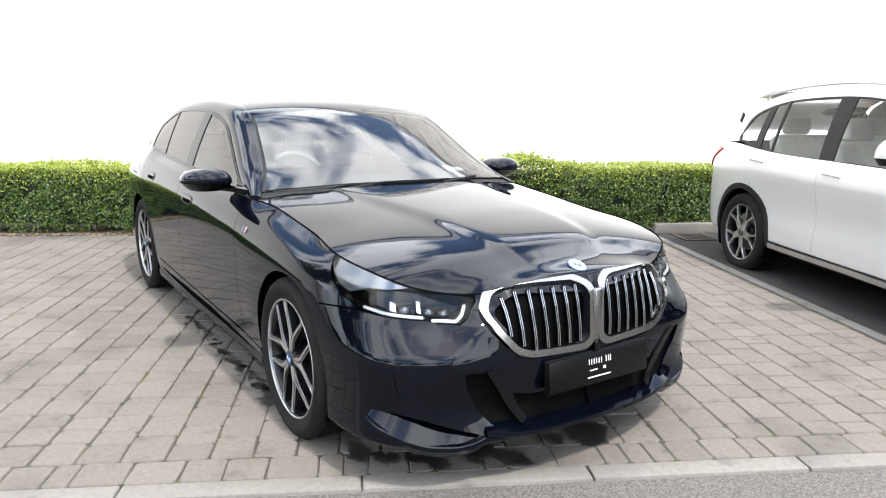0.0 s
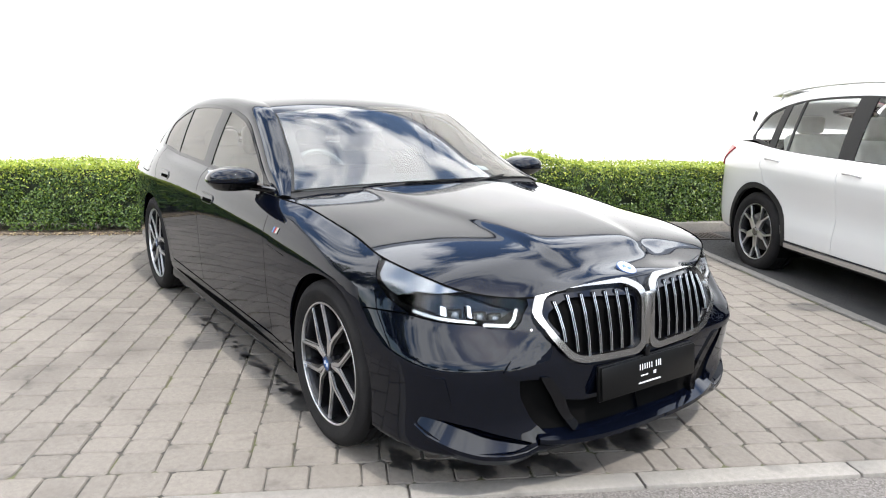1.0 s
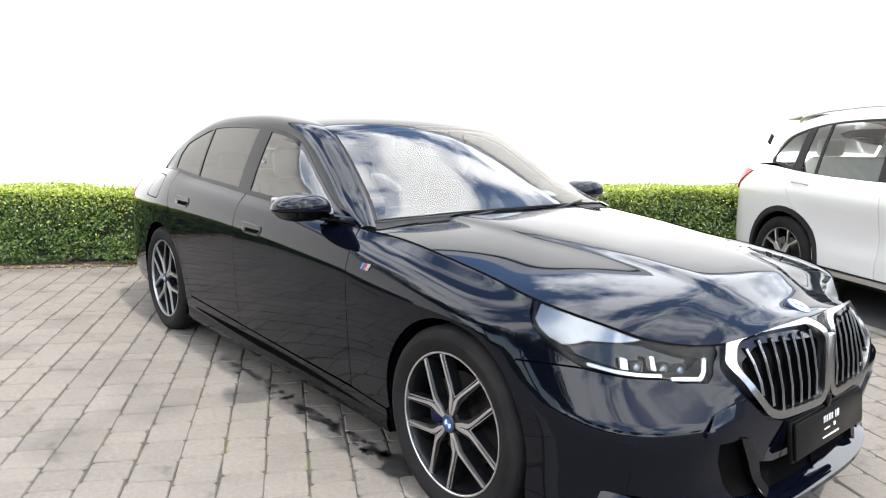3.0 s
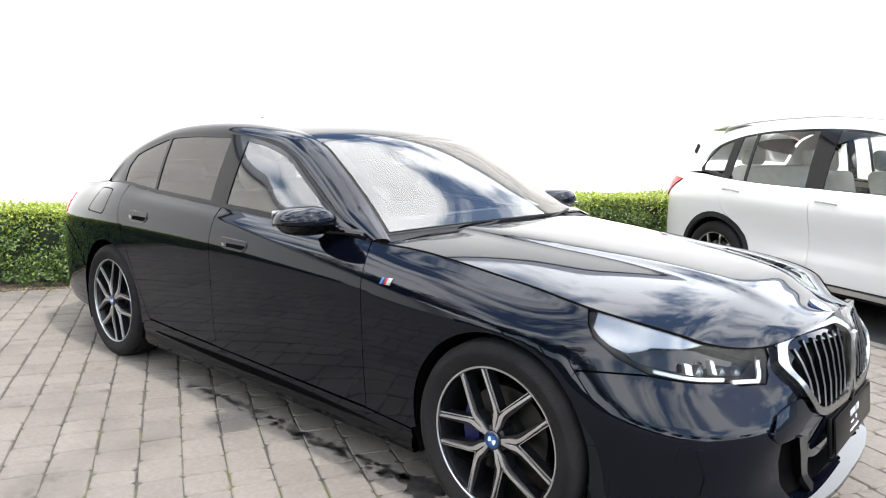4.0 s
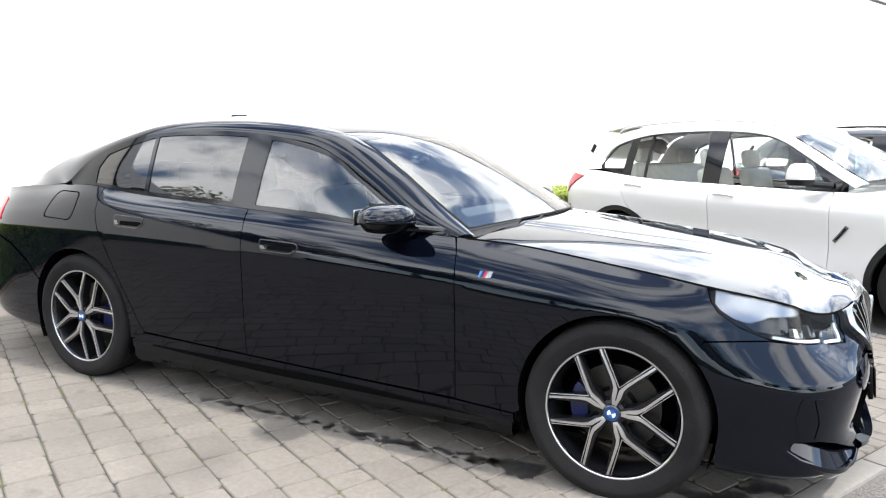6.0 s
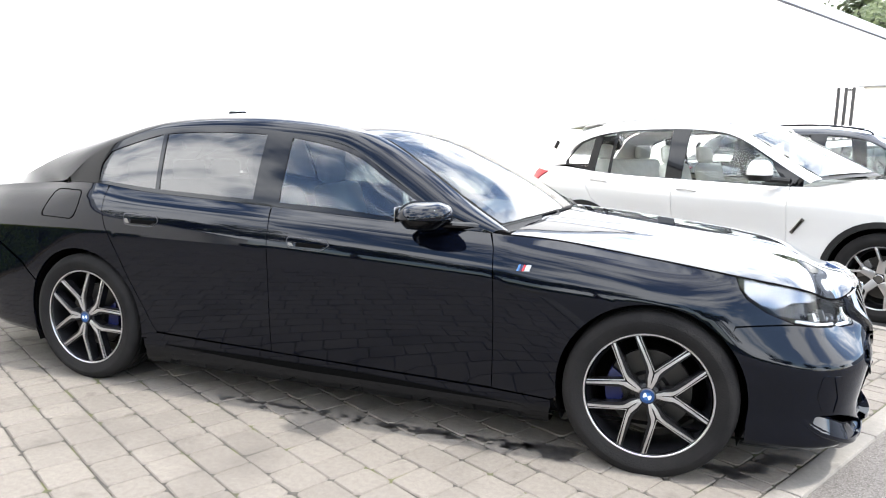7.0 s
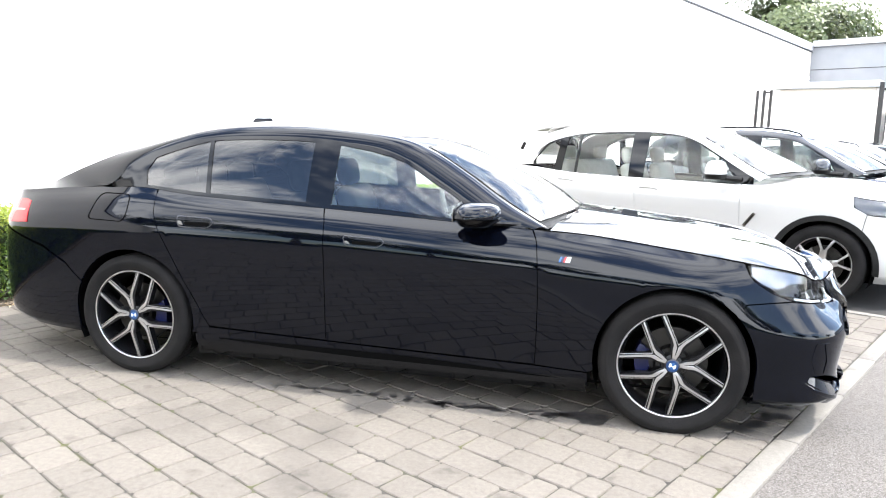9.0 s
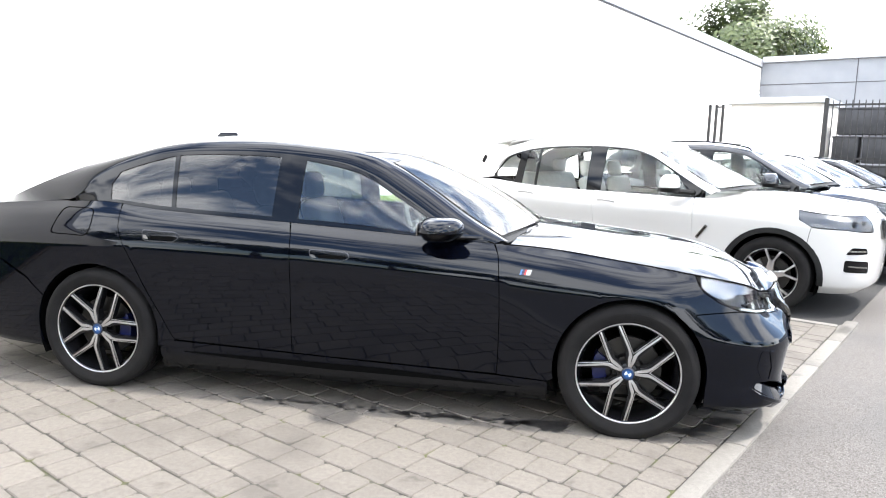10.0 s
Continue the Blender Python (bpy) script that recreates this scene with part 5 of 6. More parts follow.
    fdoor = b.side.cut(b.sides(f_seam) + b.top(-.765, -1.86) + b.sides([(-1.84, 1.0), (-1.83, .7), (-1.83, .34)]), shrink=.002)
    edge = [(-2.86, 1.10), (-2.84, .98), (-2.76, .84), (-2.60, .70), (-2.50, .56), (-2.46, .36)]
    rdoor = b.side.cut(b.sides([(-1.83, .34), (-1.83, .7), (-1.84, 1.0)]) + b.top(-1.87, -2.87) + b.sides(edge), shrink=.002)
    s_end = b.s_of(13.8)
    quarter = b.side.cut(b.sides(edge[::-1]) + b.top(-2.875, -3.48) + [(s_end, T), (s_end, 0.02)] + [(b.sides([(-3.30, .3)])[0][0], .02)] + b.sides(arc(-2.864, RC, .43, 188, -8)), shrink=.002)
    tail = b.side.cut([(s_end + .003, 0), (s_end + .003, T), (b.length, T), (b.length, 0)], shrink=0)
    nose = b.sides([(.30, .655), (.33, .835)]) + b.fronts([(.80, .82), (.66, .80), (.50, .80), (.49, .88)])
    st = nose[-1][0]
    nose += [(st * (1 - k / 10), T) for k in range(11)] + [(0, 0), (b.sides([(.43, .3)])[0][0], 0)] + b.sides(arc(0, RC, .43, -6, 48))
    emit_panel("front_bumper", both(b.side.cut(nose, shrink=.002)), paint, car)
    emit_panel("tailgate", both(tail), paint, car)
    hood = b.hood.cut([(0, 0), (b.hood.L[0], 0), (b.hood.L[0], .9), (0, .9)], (), .05, .04, 0, 0)
    emit_panel("bonnet", both(hood), paint, car)
    emit_panel("tail_top", both(b.boot.cut([(0, 0), (b.boot.L[0], 0), (b.boot.L[0], .9), (0, .9)], (), .06, .05, 0, 0)), paint, car)
    emit_panel("roof", both(b.roof.cut([(3.2, 0), (8.2, 0), (8.2, 1), (3.2, 1)], (), .1, .06, 0, 0)), paint, car)
    emit_panel("windscreen", both(b.roof.cut([(.2, .03), (3.15, .03), (3.15, 1), (.2, 1)], (), .1, .06, 0, 0)), GLASS, car, "clear windscreen reflecting sky")
    emit_panel("scuttle", both(b.roof.cut([(0, 0), (.2, 0), (.2, 1), (0, 1)], (), .08, .05, -.01, 0)), PLASTIC, car)
    emit_panel("rear_window", both(b.roof.cut([(8.25, .05), (10.9, .05), (10.9, 1), (8.25, 1)], (), .1, .06, 0, 0)), TINTED, car)
    inner = b.side.cut([(0, .02), (b.length, .02), (b.length, T), (0, T)], [b.sides(arc(0, RC, .45, -20, 200)), b.sides(arc(-2.864, RC, .45, -20, 200))], .08, .05, -.016, 0)
    emit_panel("inner_shell", both(inner), SEAM, car)
    w = b.window()

    def wx(x, t):
        return (-.62 - x, t * .45)
    g1 = [wx(-.76, .02), wx(-1.79, .008), wx(-1.79, .97), wx(-1.52, .97), wx(-1.26, .965), wx(-.96, .92)]
    g2 = [wx(-1.96, .008), wx(-2.60, .008), wx(-2.60, .965), wx(-1.98, .965)]
    g3 = [wx(-2.63, .008), wx(-2.80, .008), wx(-2.78, .96), wx(-2.63, .965)]
    g4 = [wx(-2.90, .06), wx(-3.16, .20), wx(-3.17, .58), wx(-3.03, .92), wx(-2.87, .95)]
    trim = w.cut([wx(-.66, .0), wx(-1.4, .0), wx(-3.0, .0), wx(-3.2, .15), wx(-3.21, .55), wx(-3.06, 1), wx(-1.5, 1), wx(-1.1, 1), wx(-.66, 1)], [g1, g2, g3, g4], .06, .03, .002, .01)
    for sg in (1, -1):
        side = (lambda d: d) if sg > 0 else mirrored
        emit_panel("front_wing", side(wing), paint, car)
        emit_panel("quarter_panel", side(quarter), paint, car)
        d1 = emit_panel("front_door", side(fdoor), paint, car, "closed front door")
        d2 = emit_panel("rear_door", side(rdoor), paint, car, "closed rear door")
        emit_panel("door_glass", side(w.cut(g1, (), .06, .04, -.002, 0)), PALE_GLASS, d1)
        emit_panel("door_glass", side(w.cut(g2, (), .06, .04, -.002, 0)), PALE_GLASS, d2)
        emit_panel("door_glass", side(w.cut(g3, (), .06, .04, -.002, 0)), PALE_GLASS, d2)
        emit_panel("quarter_glass", side(w.cut(g4, (), .06, .04, -.002, 0)), PALE_GLASS, car)
        emit_panel("window_trim", side(trim), GLOSS_BLACK, car, "black window surround")
        emit_panel("roof_side", side(b.rail.cut([(0, 0), (12, 0), (12, .3), (0, .3)], (), .12, .08, 0, 0)), paint, car)
        rail = [tuple(b.high(q) + np.array([0, .02, .028])) for q in np.linspace(3.9, 8.3, 12)]
        rail = [tuple(b.high(3.7))] + rail + [tuple(b.high(8.5))]
        bm = bmesh.new()
        tube(bm, [(p[0], p[1] * sg, p[2]) for p in rail], .012, 8)
        part("roof_rail", bm, ALLOY if paint is WHITE_PAINT else GLOSS_BLACK, car, "slim roof rail")
        for door, x0, z0 in ((d1, -1.78, .985), (d2, -2.78, 1.03)):
            p, n = on_skin(b.side, b.sides([(x0, z0), (x0 + .20, z0 - .012)]), .004, sg, 8)
            q = np.array(p) + np.array(n) * (.022 * np.sin(np.linspace(0, math.pi, len(p))) ** .5)[:, None]
            bm = bmesh.new()
            tube(bm, [tuple(v) for v in q], .011, 8)
            part("door_handle", bm, paint, door, "painted pull handle")
        # black cladding round the arches and along the sill
        for cx, a0, a1 in ((0, -8, 188), (-2.864, -8, 188)):
            o, i = arc(cx, RC, .455, a0, a1), arc(cx, RC, .405, a1, a0)
            emit_panel("arch_cladding", side(b.side.cut(b.sides(o) + b.sides(i), (), .05, .03, .006, .03)), PLASTIC, car, "black plastic wheel arch trim")
            bm = bmesh.new()
            rows = [[bm.verts.new((cx + .41 * math.cos(radians(-25 + 230 * k / 24)), y * sg, RC + .41 * math.sin(radians(-25 + 230 * k / 24)))) for y in (.915, .58)] for k in range(25)]
            for a, c in zip(rows, rows[1:]):
                bm.faces.new((a[0], a[1], c[1], c[0]))
            bm.faces.new([q[1] for q in rows])
            part("arch_liner", bm, SEAM, car)
        emit_panel("sill_cladding", side(b.side.cut(b.sides([(-.44, .335), (-2.42, .36), (-2.42, .30)]) + [(b.sides([(-2.42, .3)])[0][0], .0), (b.sides([(-.44, .3)])[0][0], .0)], (), .06, .04, .006, .02)), PLASTIC, car, "black plastic sill")
        p, n = on_skin(b.side, b.sides([(-.52, .300), (-1.4, .312), (-2.40, .325)]), .006, sg, 10)
        bm = bmesh.new()
        strip(bm, p, .04, .012, n)
        part("sill_strip", bm, ALLOY, car, "silver sill strip")
        # lamps
        tl = b.sides([(-3.42, 1.10), (-3.62, 1.125), (-3.72, 1.02), (-3.745, .91), (-3.66, .92), (-3.54, 1.02)], 3.2, 15)
        emit_panel("tail_lamp", side(b.side.cut(tl, (), .03, .02, .012, .03)), RED_LENS, car, "red wraparound tail lamp")
        hl = b.sides([(.22, .925), (.24, .895), (.33, .845)]) + b.fronts([(.80, .828), (.66, .808), (.505, .806), (.497, .88)])
        h0, h1 = hl[-1][0], b.top(.20, .19, 2)[0][0]
        hl += [(h0 + (h1 - h0) * k / 12, T - .003) for k in range(13)]
        lamp = emit_panel("headlamp", side(b.side.cut(hl, (), .03, .02, -.010, 0)), LAMP_GREY, car, "clear swept headlamp")
        emit_panel("lamp_lens", side(b.side.cut(hl, (), .03, .02, .002, .03)), LENS, lamp)
        for y0 in (.70, .60):
            p, n = b.side.at(b.fronts([(y0, .855)]))
            bm = bmesh.new()
            lathe(bm, [(0, .004), (.034, 0), (.046, -.008), (.048, -.02)], 20, "Z", Matrix.Translation((p[0][0] - .018, p[0][1] * sg, p[0][2])) @ Vector((.9, .3 * sg, 0)).to_track_quat("Z", "Y").to_matrix().to_4x4())
            part("lamp_unit", bm, GLOSS_BLACK, lamp)
        # bumper intakes
        for pts, nm in (([(.80, .60), (.60, .60), (.62, .655), (.76, .665)], "upper_intake"), ([(.80, .44), (.56, .42), (.58, .53), (.80, .55)], "lower_intake")):
            o = b.fronts(rounded(pts, .02), 5.2)
            it = emit_panel(nm, side(b.side.cut(o, (), .03, .02, .003, .004)), GLOSS_BLACK, car, "black bumper intake")
            p, n = on_skin(b.side, b.fronts([(pts[0][0] - .02, (pts[0][1] + pts[3][1]) / 2), (pts[1][0] + .02, (pts[1][1] + pts[2][1]) / 2)], 5.2), .006, sg, 6)
            bm = bmesh.new()
            strip(bm, p, .012, .006, n)
            part("intake_bar", bm, CHROME, it)
        bm = bmesh.new()
        p, n = on_skin(b.side, b.sides([(-.70, .66), (-.60, .79)]), .003, sg, 4)
        strip(bm, p, .03, .006, n)
        vent = part("wing_vent", bm, CHROME, car, "slanted silver wing vent")
        bm = bmesh.new()
        p, n = on_skin(b.side, b.sides([(-.685, .675), (-.61, .775)]), .007, sg, 4)
        strip(bm, p, .012, .004, n)
        part("vent_slot", bm, SEAM, vent)
        o = b.fronts(rounded([(.03, .90), (.24, .905), (.31, .86), (.27, .72), (.06, .70), (.03, .73)], .03))
        i = b.fronts(rounded([(.05, .885), (.23, .888), (.288, .855), (.255, .738), (.07, .72), (.05, .745)], .03))
        gr = emit_panel("grille_surround", side(b.side.cut(o, [i], .03, .015, .012, .03)), CHROME, car, "silver grille surround")
        emit_panel("grille_backing", side(b.side.cut(i, (), .03, .02, .002, 0)), SEAM, gr)
        for k in range(6):
            p, n = on_skin(b.side, b.fronts([(.075 + .036 * k, .88), (.075 + .034 * k, .74)]), .003, sg, 2)
            bm = bmesh.new()
            strip(bm, p, .009, .012, n)
            part("grille_bar", bm, CHROME, gr)
        # mirror
        mr = new("door_mirror")
        mr.parent = car
        mr.matrix_basis = Matrix.Translation((-.97, 1.0 * sg, 1.175)) @ Matrix.Scale(1.22, 4)
        tagged(mr, "door mirror with black lower shell")
        for nm, zl, zh, mt in (("mirror_cap", -.02, .085, paint), ("mirror_shell", -.06, -.022, PLASTIC)):
            bm = bmesh.new()
            rings = []
            for j in range(7):
                f = j / 6
                g = math.sqrt(max(.05, 1 - (f * .97) ** 2.6)) if nm == "mirror_cap" else .75 + .25 * f
                rings.append([bm.verts.new((.075 * (1 if math.cos(a) > 0 else -1) * abs(math.cos(a)) ** .75 * (.4 + .6 * g), .11 * (1 if math.sin(a) > 0 else -1) * abs(math.sin(a)) ** .7 * g, zl + (zh - zl) * f)) for a in [k * math.tau / 24 for k in range(24)]])
            for a, c in zip(rings, rings[1:]):
                for k in range(24):
                    bm.faces.new((a[k], a[(k + 1) % 24], c[(k + 1) % 24], c[k]))
            bm.faces.new(rings[0][::-1]), bm.faces.new(rings[-1])
            part(nm, bm, mt, mr, sharp=60)
        bm = bmesh.new()
        tube(bm, [(.02, -.05 * sg, -.05), (.16, -.13 * sg, -.06)], [.022, .022], 8)
        part("mirror_arm", bm, PLASTIC, mr)
        for wxp, spin in ((0, 24), (-2.864, 50)):
            wheel(car, wxp, .81, RC, R, .262, .245, spin, sg, "star", STEEL, 0)
    bm = bmesh.new()
    box(bm, (.32, 1.18, .03), Matrix.Translation((-3.17, 0, 1.618)) @ pose(0, 0, 0, 0, -10, 0), .01)
    part("roof_spoiler", bm, paint, car)
    for sg in (1, -1):
        bm = bmesh.new()
        box(bm, (.05, .008, .10), Matrix.Translation((-3.46, .655 * sg, 1.40)) @ pose(0, 0, 0, 0, 30, 0), .003)
        part("spoiler_fin", bm, PLASTIC, car)
    emit_panel("headlining", both(b.roof.cut([(3.3, .02), (8.1, .02), (8.1, 1), (3.3, 1)], (), .15, .1, -.03, 0)), SATIN if near else HEADLINING, car)
    cards = b.side.cut([(b.s_of(8), T * .78), (b.s_of(12.4), T * .78), (b.s_of(12.4), T), (b.s_of(8), T)], (), .1, .06, -.03, 0)
    emit_panel("door_card", both(cards), CREAM if near else CABIN, car)
    bm = bmesh.new()
    box(bm, (3.9, 1.2, .06), Matrix.Translation((-1.5, 0, .29)))
    box(bm, (1.98, 1.74, .05), Matrix.Translation((-1.43, 0, .288)))
    part("floor_pan", bm, SEAM, car)
    bm = bmesh.new()
    box(bm, (1.05, 1.15, .5), Matrix.Translation((-.1, 0, .62)))
    part("engine_cover", bm, SEAM, car)
    bm = bmesh.new()
    box(bm, (.5, 1.5, .12), Matrix.Translation((-.95, 0, 1.03)), .04)
    part("dashboard", bm, DASH, car)
    for y in (-.38, .38):
        s = seat(car, -1.75, y, CREAM if near else SEAT)
        s.location.z = .47
    bm = bmesh.new()
    box(bm, (.16, 1.3, .62), Matrix.Translation((-2.85, 0, .95)) @ pose(0, 0, 0, 0, -20, 0), .06, 3)
    part("rear_bench", bm, CREAM if near else SEAT, car)
    for y in (-.4, .4):
        bm = bmesh.new()
        box(bm, (.09, .26, .16), Matrix.Translation((-2.97, y, 1.33)), .04, 3)
        part("headrest", bm, CREAM if near else SEAT, car)
    bm = bmesh.new()
    tube(bm, [(0, .18 * math.cos(k * math.tau / 32), .18 * math.sin(k * math.tau / 32)) for k in range(32)], .015, 6, True)
    st = part("steering_wheel", bm, CABIN, car)
    st.matrix_basis = Matrix.Translation((-1.25, -.38, 1.10)) @ pose(0, 0, 0, 0, -24, 0)
    return car


YARD = Matrix.Translation((0.503, -0.833, 0)) @ Matrix.Rotation(radians(-27.5), 4, "Z")   # u towards the lane, v along the row of bays
CREAM = material("cream_leather", (0.55, 0.52, 0.47), 0.5)
noisy(CREAM, (0.52, 0.49, 0.44), (0.64, 0.61, 0.56), 14, 5, 0.2, 160)
BAY = -0.012
high_car("parked_suv", "white sport utility car with black arch trim parked on asphalt", YARD @ pose(-.67, 4.42, BAY, 0, -.6, .8), WHITE_PAINT, near=True)
high_car("parked_suv", "dark grey sport utility car parked in the row", YARD @ pose(-.35, 7.05, BAY, 0, 0, 0), DARK_PAINT)
high_car("parked_estate", "silver family car parked further along the row", YARD @ pose(-.20, 9.65, BAY, 0, 0, 0) @ Matrix.Diagonal((1, 1, .93, 1)), SILVER_PAINT)
high_car("parked_hatchback", "dark family car at the end of the row", YARD @ pose(-.10, 12.2, BAY, 0, 0, 0) @ Matrix.Diagonal((1, 1, .92, 1)), DARK_PAINT)


# ---- ground, paving and kerbs ----
def by_place(m, scale, c1, c2, lo=.35, hi=.65, detail=6.0, source=None, amount=1.0):
    """Mixes colours by noise laid out in world metres; returns the socket."""
    nt = m.node_tree
    geo = nt.nodes.new("ShaderNodeNewGeometry")
    n = nt.nodes.new("ShaderNodeTexNoise")
    n.inputs["Scale"].default_value, n.inputs["Detail"].default_value = scale, detail
    nt.links.new(geo.outputs["Position"], n.inputs["Vector"])
    r = nt.nodes.new("ShaderNodeMapRange")
    r.inputs["From Min"].default_value, r.inputs["From Max"].default_value, r.inputs["To Max"].default_value = lo, hi, amount
    nt.links.new(n.outputs["Fac"], r.inputs["Value"])
    mx = nt.nodes.new("ShaderNodeMix")
    mx.data_type = "RGBA"
    nt.links.new(r.outputs["Result"], mx.inputs["Factor"])
    if source:
        nt.links.new(source, mx.inputs["A"])
    else:
        mx.inputs["A"].default_value = (*c1, 1)
    mx.inputs["B"].default_value = (*c2, 1)
    return mx.outputs["Result"]


def grit(m, scale, strength, distance=.004):
    nt = m.node_tree
    geo = nt.nodes.new("ShaderNodeNewGeometry")
    n = nt.nodes.new("ShaderNodeTexNoise")
    n.inputs["Scale"].default_value, n.inputs["Detail"].default_value, n.inputs["Roughness"].default_value = scale, 6.0, .65
    nt.links.new(geo.outputs["Position"], n.inputs["Vector"])
    bp = nt.nodes.new("ShaderNodeBump")
    bp.inputs["Strength"].default_value, bp.inputs["Distance"].default_value = strength, distance
    nt.links.new(n.outputs["Fac"], bp.inputs["Height"])
    nt.links.new(bp.outputs["Normal"], nt.nodes["Principled BSDF"].inputs["Normal"])


def stone(name, c1, c2, stain, island=True):
    m = material(name, c1, 0.88, spec=.3)
    nt = m.node_tree
    a = by_place(m, 42, c1, c2, .3, .7)
    a = by_place(m, 260, c1, tuple(c * .62 for c in c1), .56, .72, 3, a, .75)
    a = by_place(m, 330, c1, tuple(min(1, c * 1.7) for c in c2), .64, .74, 2, a, .5)
    a = by_place(m, 1.7, c1, stain, .52, .70, 7, a, .6)
    a = by_place(m, 7.0, c1, tuple(c * .55 for c in stain), .60, .74, 7, a, .55)
    rnd = nt.nodes.new("ShaderNodeNewGeometry").outputs["Random Per Island"] if island else nt.nodes.new("ShaderNodeObjectInfo").outputs["Random"]
    mr = nt.nodes.new("ShaderNodeMapRange")
    mr.inputs["To Min"].default_value, mr.inputs["To Max"].default_value = .91, 1.08
    nt.links.new(rnd, mr.inputs["Value"])
    hsv = nt.nodes.new("ShaderNodeHueSaturation")
    nt.links.new(mr.outputs["Result"], hsv.inputs["Value"])
    nt.links.new(a, hsv.inputs["Color"])
    nt.links.new(hsv.outputs["Color"], nt.nodes["Principled BSDF"].inputs["Base Color"])
    grit(m, 240, .5, .003)
    return m


C1, C2, STAIN = (.101, .090, .078), (.126, .113, .098), (.062, .055, .048)
PAVER_ONE = stone("paving_block_single", C1, C2, STAIN, False)
PAVER_ALL = stone("paving_block_many", C1, C2, STAIN, True)
KERB = stone("kerb_concrete", (.128, .119, .106), (.156, .146, .131), (.090, .085, .078), False)
JOINT = material("joint_sand", (.06, .055, .045), .95)
ja = by_place(JOINT, 30, (.020, .018, .015), (.044, .040, .032))
ja = by_place(JOINT, 5.0, None, (.052, .056, .014), .53, .64, 6, ja, .85)
JOINT.node_tree.links.new(ja, JOINT.node_tree.nodes["Principled BSDF"].inputs["Base Color"])
grit(JOINT, 300, .8)
ASPHALT = material("worn_asphalt", (.16, .155, .15), .92, spec=.3)
aa = by_place(ASPHALT, 110, (.058, .052, .047), (.128, .117, .107), .38, .62, 4)
aa = by_place(ASPHALT, 320, None, (.033, .033, .033), .56, .70, 2, aa, .8)
aa = by_place(ASPHALT, 170, None, (.27, .26, .25), .60, .72, 2, aa, .9)
aa = by_place(ASPHALT, .9, None, (.076, .073, .070), .5, .7, 7, aa, .7)
ASPHALT.node_tree.links.new(aa, ASPHALT.node_tree.nodes["Principled BSDF"].inputs["Base Color"])
grit(ASPHALT, 190, .9, .006)
SOIL = material("soil_and_leaf_litter", (.07, .05, .035), .95)
sa = by_place(SOIL, 60, (.035, .026, .018), (.17, .13, .085), .40, .66, 4)
SOIL.node_tree.links.new(sa, SOIL.node_tree.nodes["Principled BSDF"].inputs["Base Color"])
grit(SOIL, 90, 1.0, .012)
DARKMARK = material("dark_ground_mark", (.018, .017, .017), .45)
ma = by_place(DARKMARK, 30, (.012, .011, .011), (.040, .037, .034), .4, .68)
DARKMARK.node_tree.links.new(ma, DARKMARK.node_tree.nodes["Principled BSDF"].inputs["Base Color"])

bm = bmesh.new()
bmesh.ops.create_grid(bm, x_segments=10, y_segments=10, size=900)
gr = part("ground", bm, ASPHALT, smooth=False)
gr.location.z = -.012
tagged(gr, "pale worn grey asphalt lane and parking bays", "ground", kind="structure")
pave = new("pavement")
pave.matrix_world = YARD
tagged(pave, "buff and grey concrete block paving with mossy joints", "paving", kind="structure")
U0, U1, V0, V1 = -5.32, -.012, -9.2, 3.255
bm = bmesh.new()
box(bm, (U1 - U0 + .04, V1 - V0, .05), Matrix.Translation(((U0 + U1) / 2, (V0 + V1) / 2, -.031)))
part("joint_bed", bm, JOINT, pave, "sandy mossy joint bed", smooth=False)


# Dark bay asphalt, its colour also holding the shade round the parked cars.
SHADE_BAY_ASPHALT = material("shade_dark_bay_asphalt", (.03, .03, .03), .9, spec=.2)
ba = by_place(SHADE_BAY_ASPHALT, 160, (.020, .020, .020), (.040, .039, .038), .38, .62, 3)
ba = by_place(SHADE_BAY_ASPHALT, 280, None, (.085, .083, .08), .63, .74, 2, ba, .7)
ba = by_place(SHADE_BAY_ASPHALT, 1.1, None, (.050, .048, .046), .5, .7, 7, ba, .6)
SHADE_BAY_ASPHALT.node_tree.links.new(ba, SHADE_BAY_ASPHALT.node_tree.nodes["Principled BSDF"].inputs["Base Color"])
grit(SHADE_BAY_ASPHALT, 190, .9, .006)
bm = bmesh.new()
box(bm, (5.46, 11.434, .05), YARD @ Matrix.Translation((-2.69, 9.073, -.033)))
tagged(part("road", bm, SHADE_BAY_ASPHALT, smooth=False), "dark asphalt of the parking bays, shade of the cars in its colour", "asphalt", kind="structure")


def block_mesh(lu, lv, rng, h=.0):
    """Corners of a paver with worn, slightly uneven edges: three rings."""
    c, out = .0045, []
    jit = [(rng.uniform(-.0042, .0042), rng.uniform(-.0042, .0042)) for _ in range(4)]
    cor = [(-lu / 2, -lv / 2), (lu / 2, -lv / 2), (lu / 2, lv / 2), (-lu / 2, lv / 2)]
    cut = .016
    ring = []
    for k in range(4):
        x, y = cor[k][0] + jit[k][0], cor[k][1] + jit[k][1]
        sx, sy = (1 if x < 0 else -1), (1 if y < 0 else -1)
        q = cut * rng.uniform(.5, 1.2)
        pair = [(x + sx * q, y), (x, y + sy * q)]
        if k in (0, 2):
            pair = pair[::-1]
        ring += pair
    for inset, z in ((0, -.028), (0, -.0055), (c, h)):
        for x, y in ring:
            out.append((x - math.copysign(inset, x), y - math.copysign(inset, y), z))
    faces = []
    for r in range(2):
        for k in range(8):
            faces.append((r * 8 + k, r * 8 + (k + 1) % 8, r * 8 + 8 + (k + 1) % 8, r * 8 + 8 + k))
    faces.append(tuple(range(16, 24)))
    return out, faces


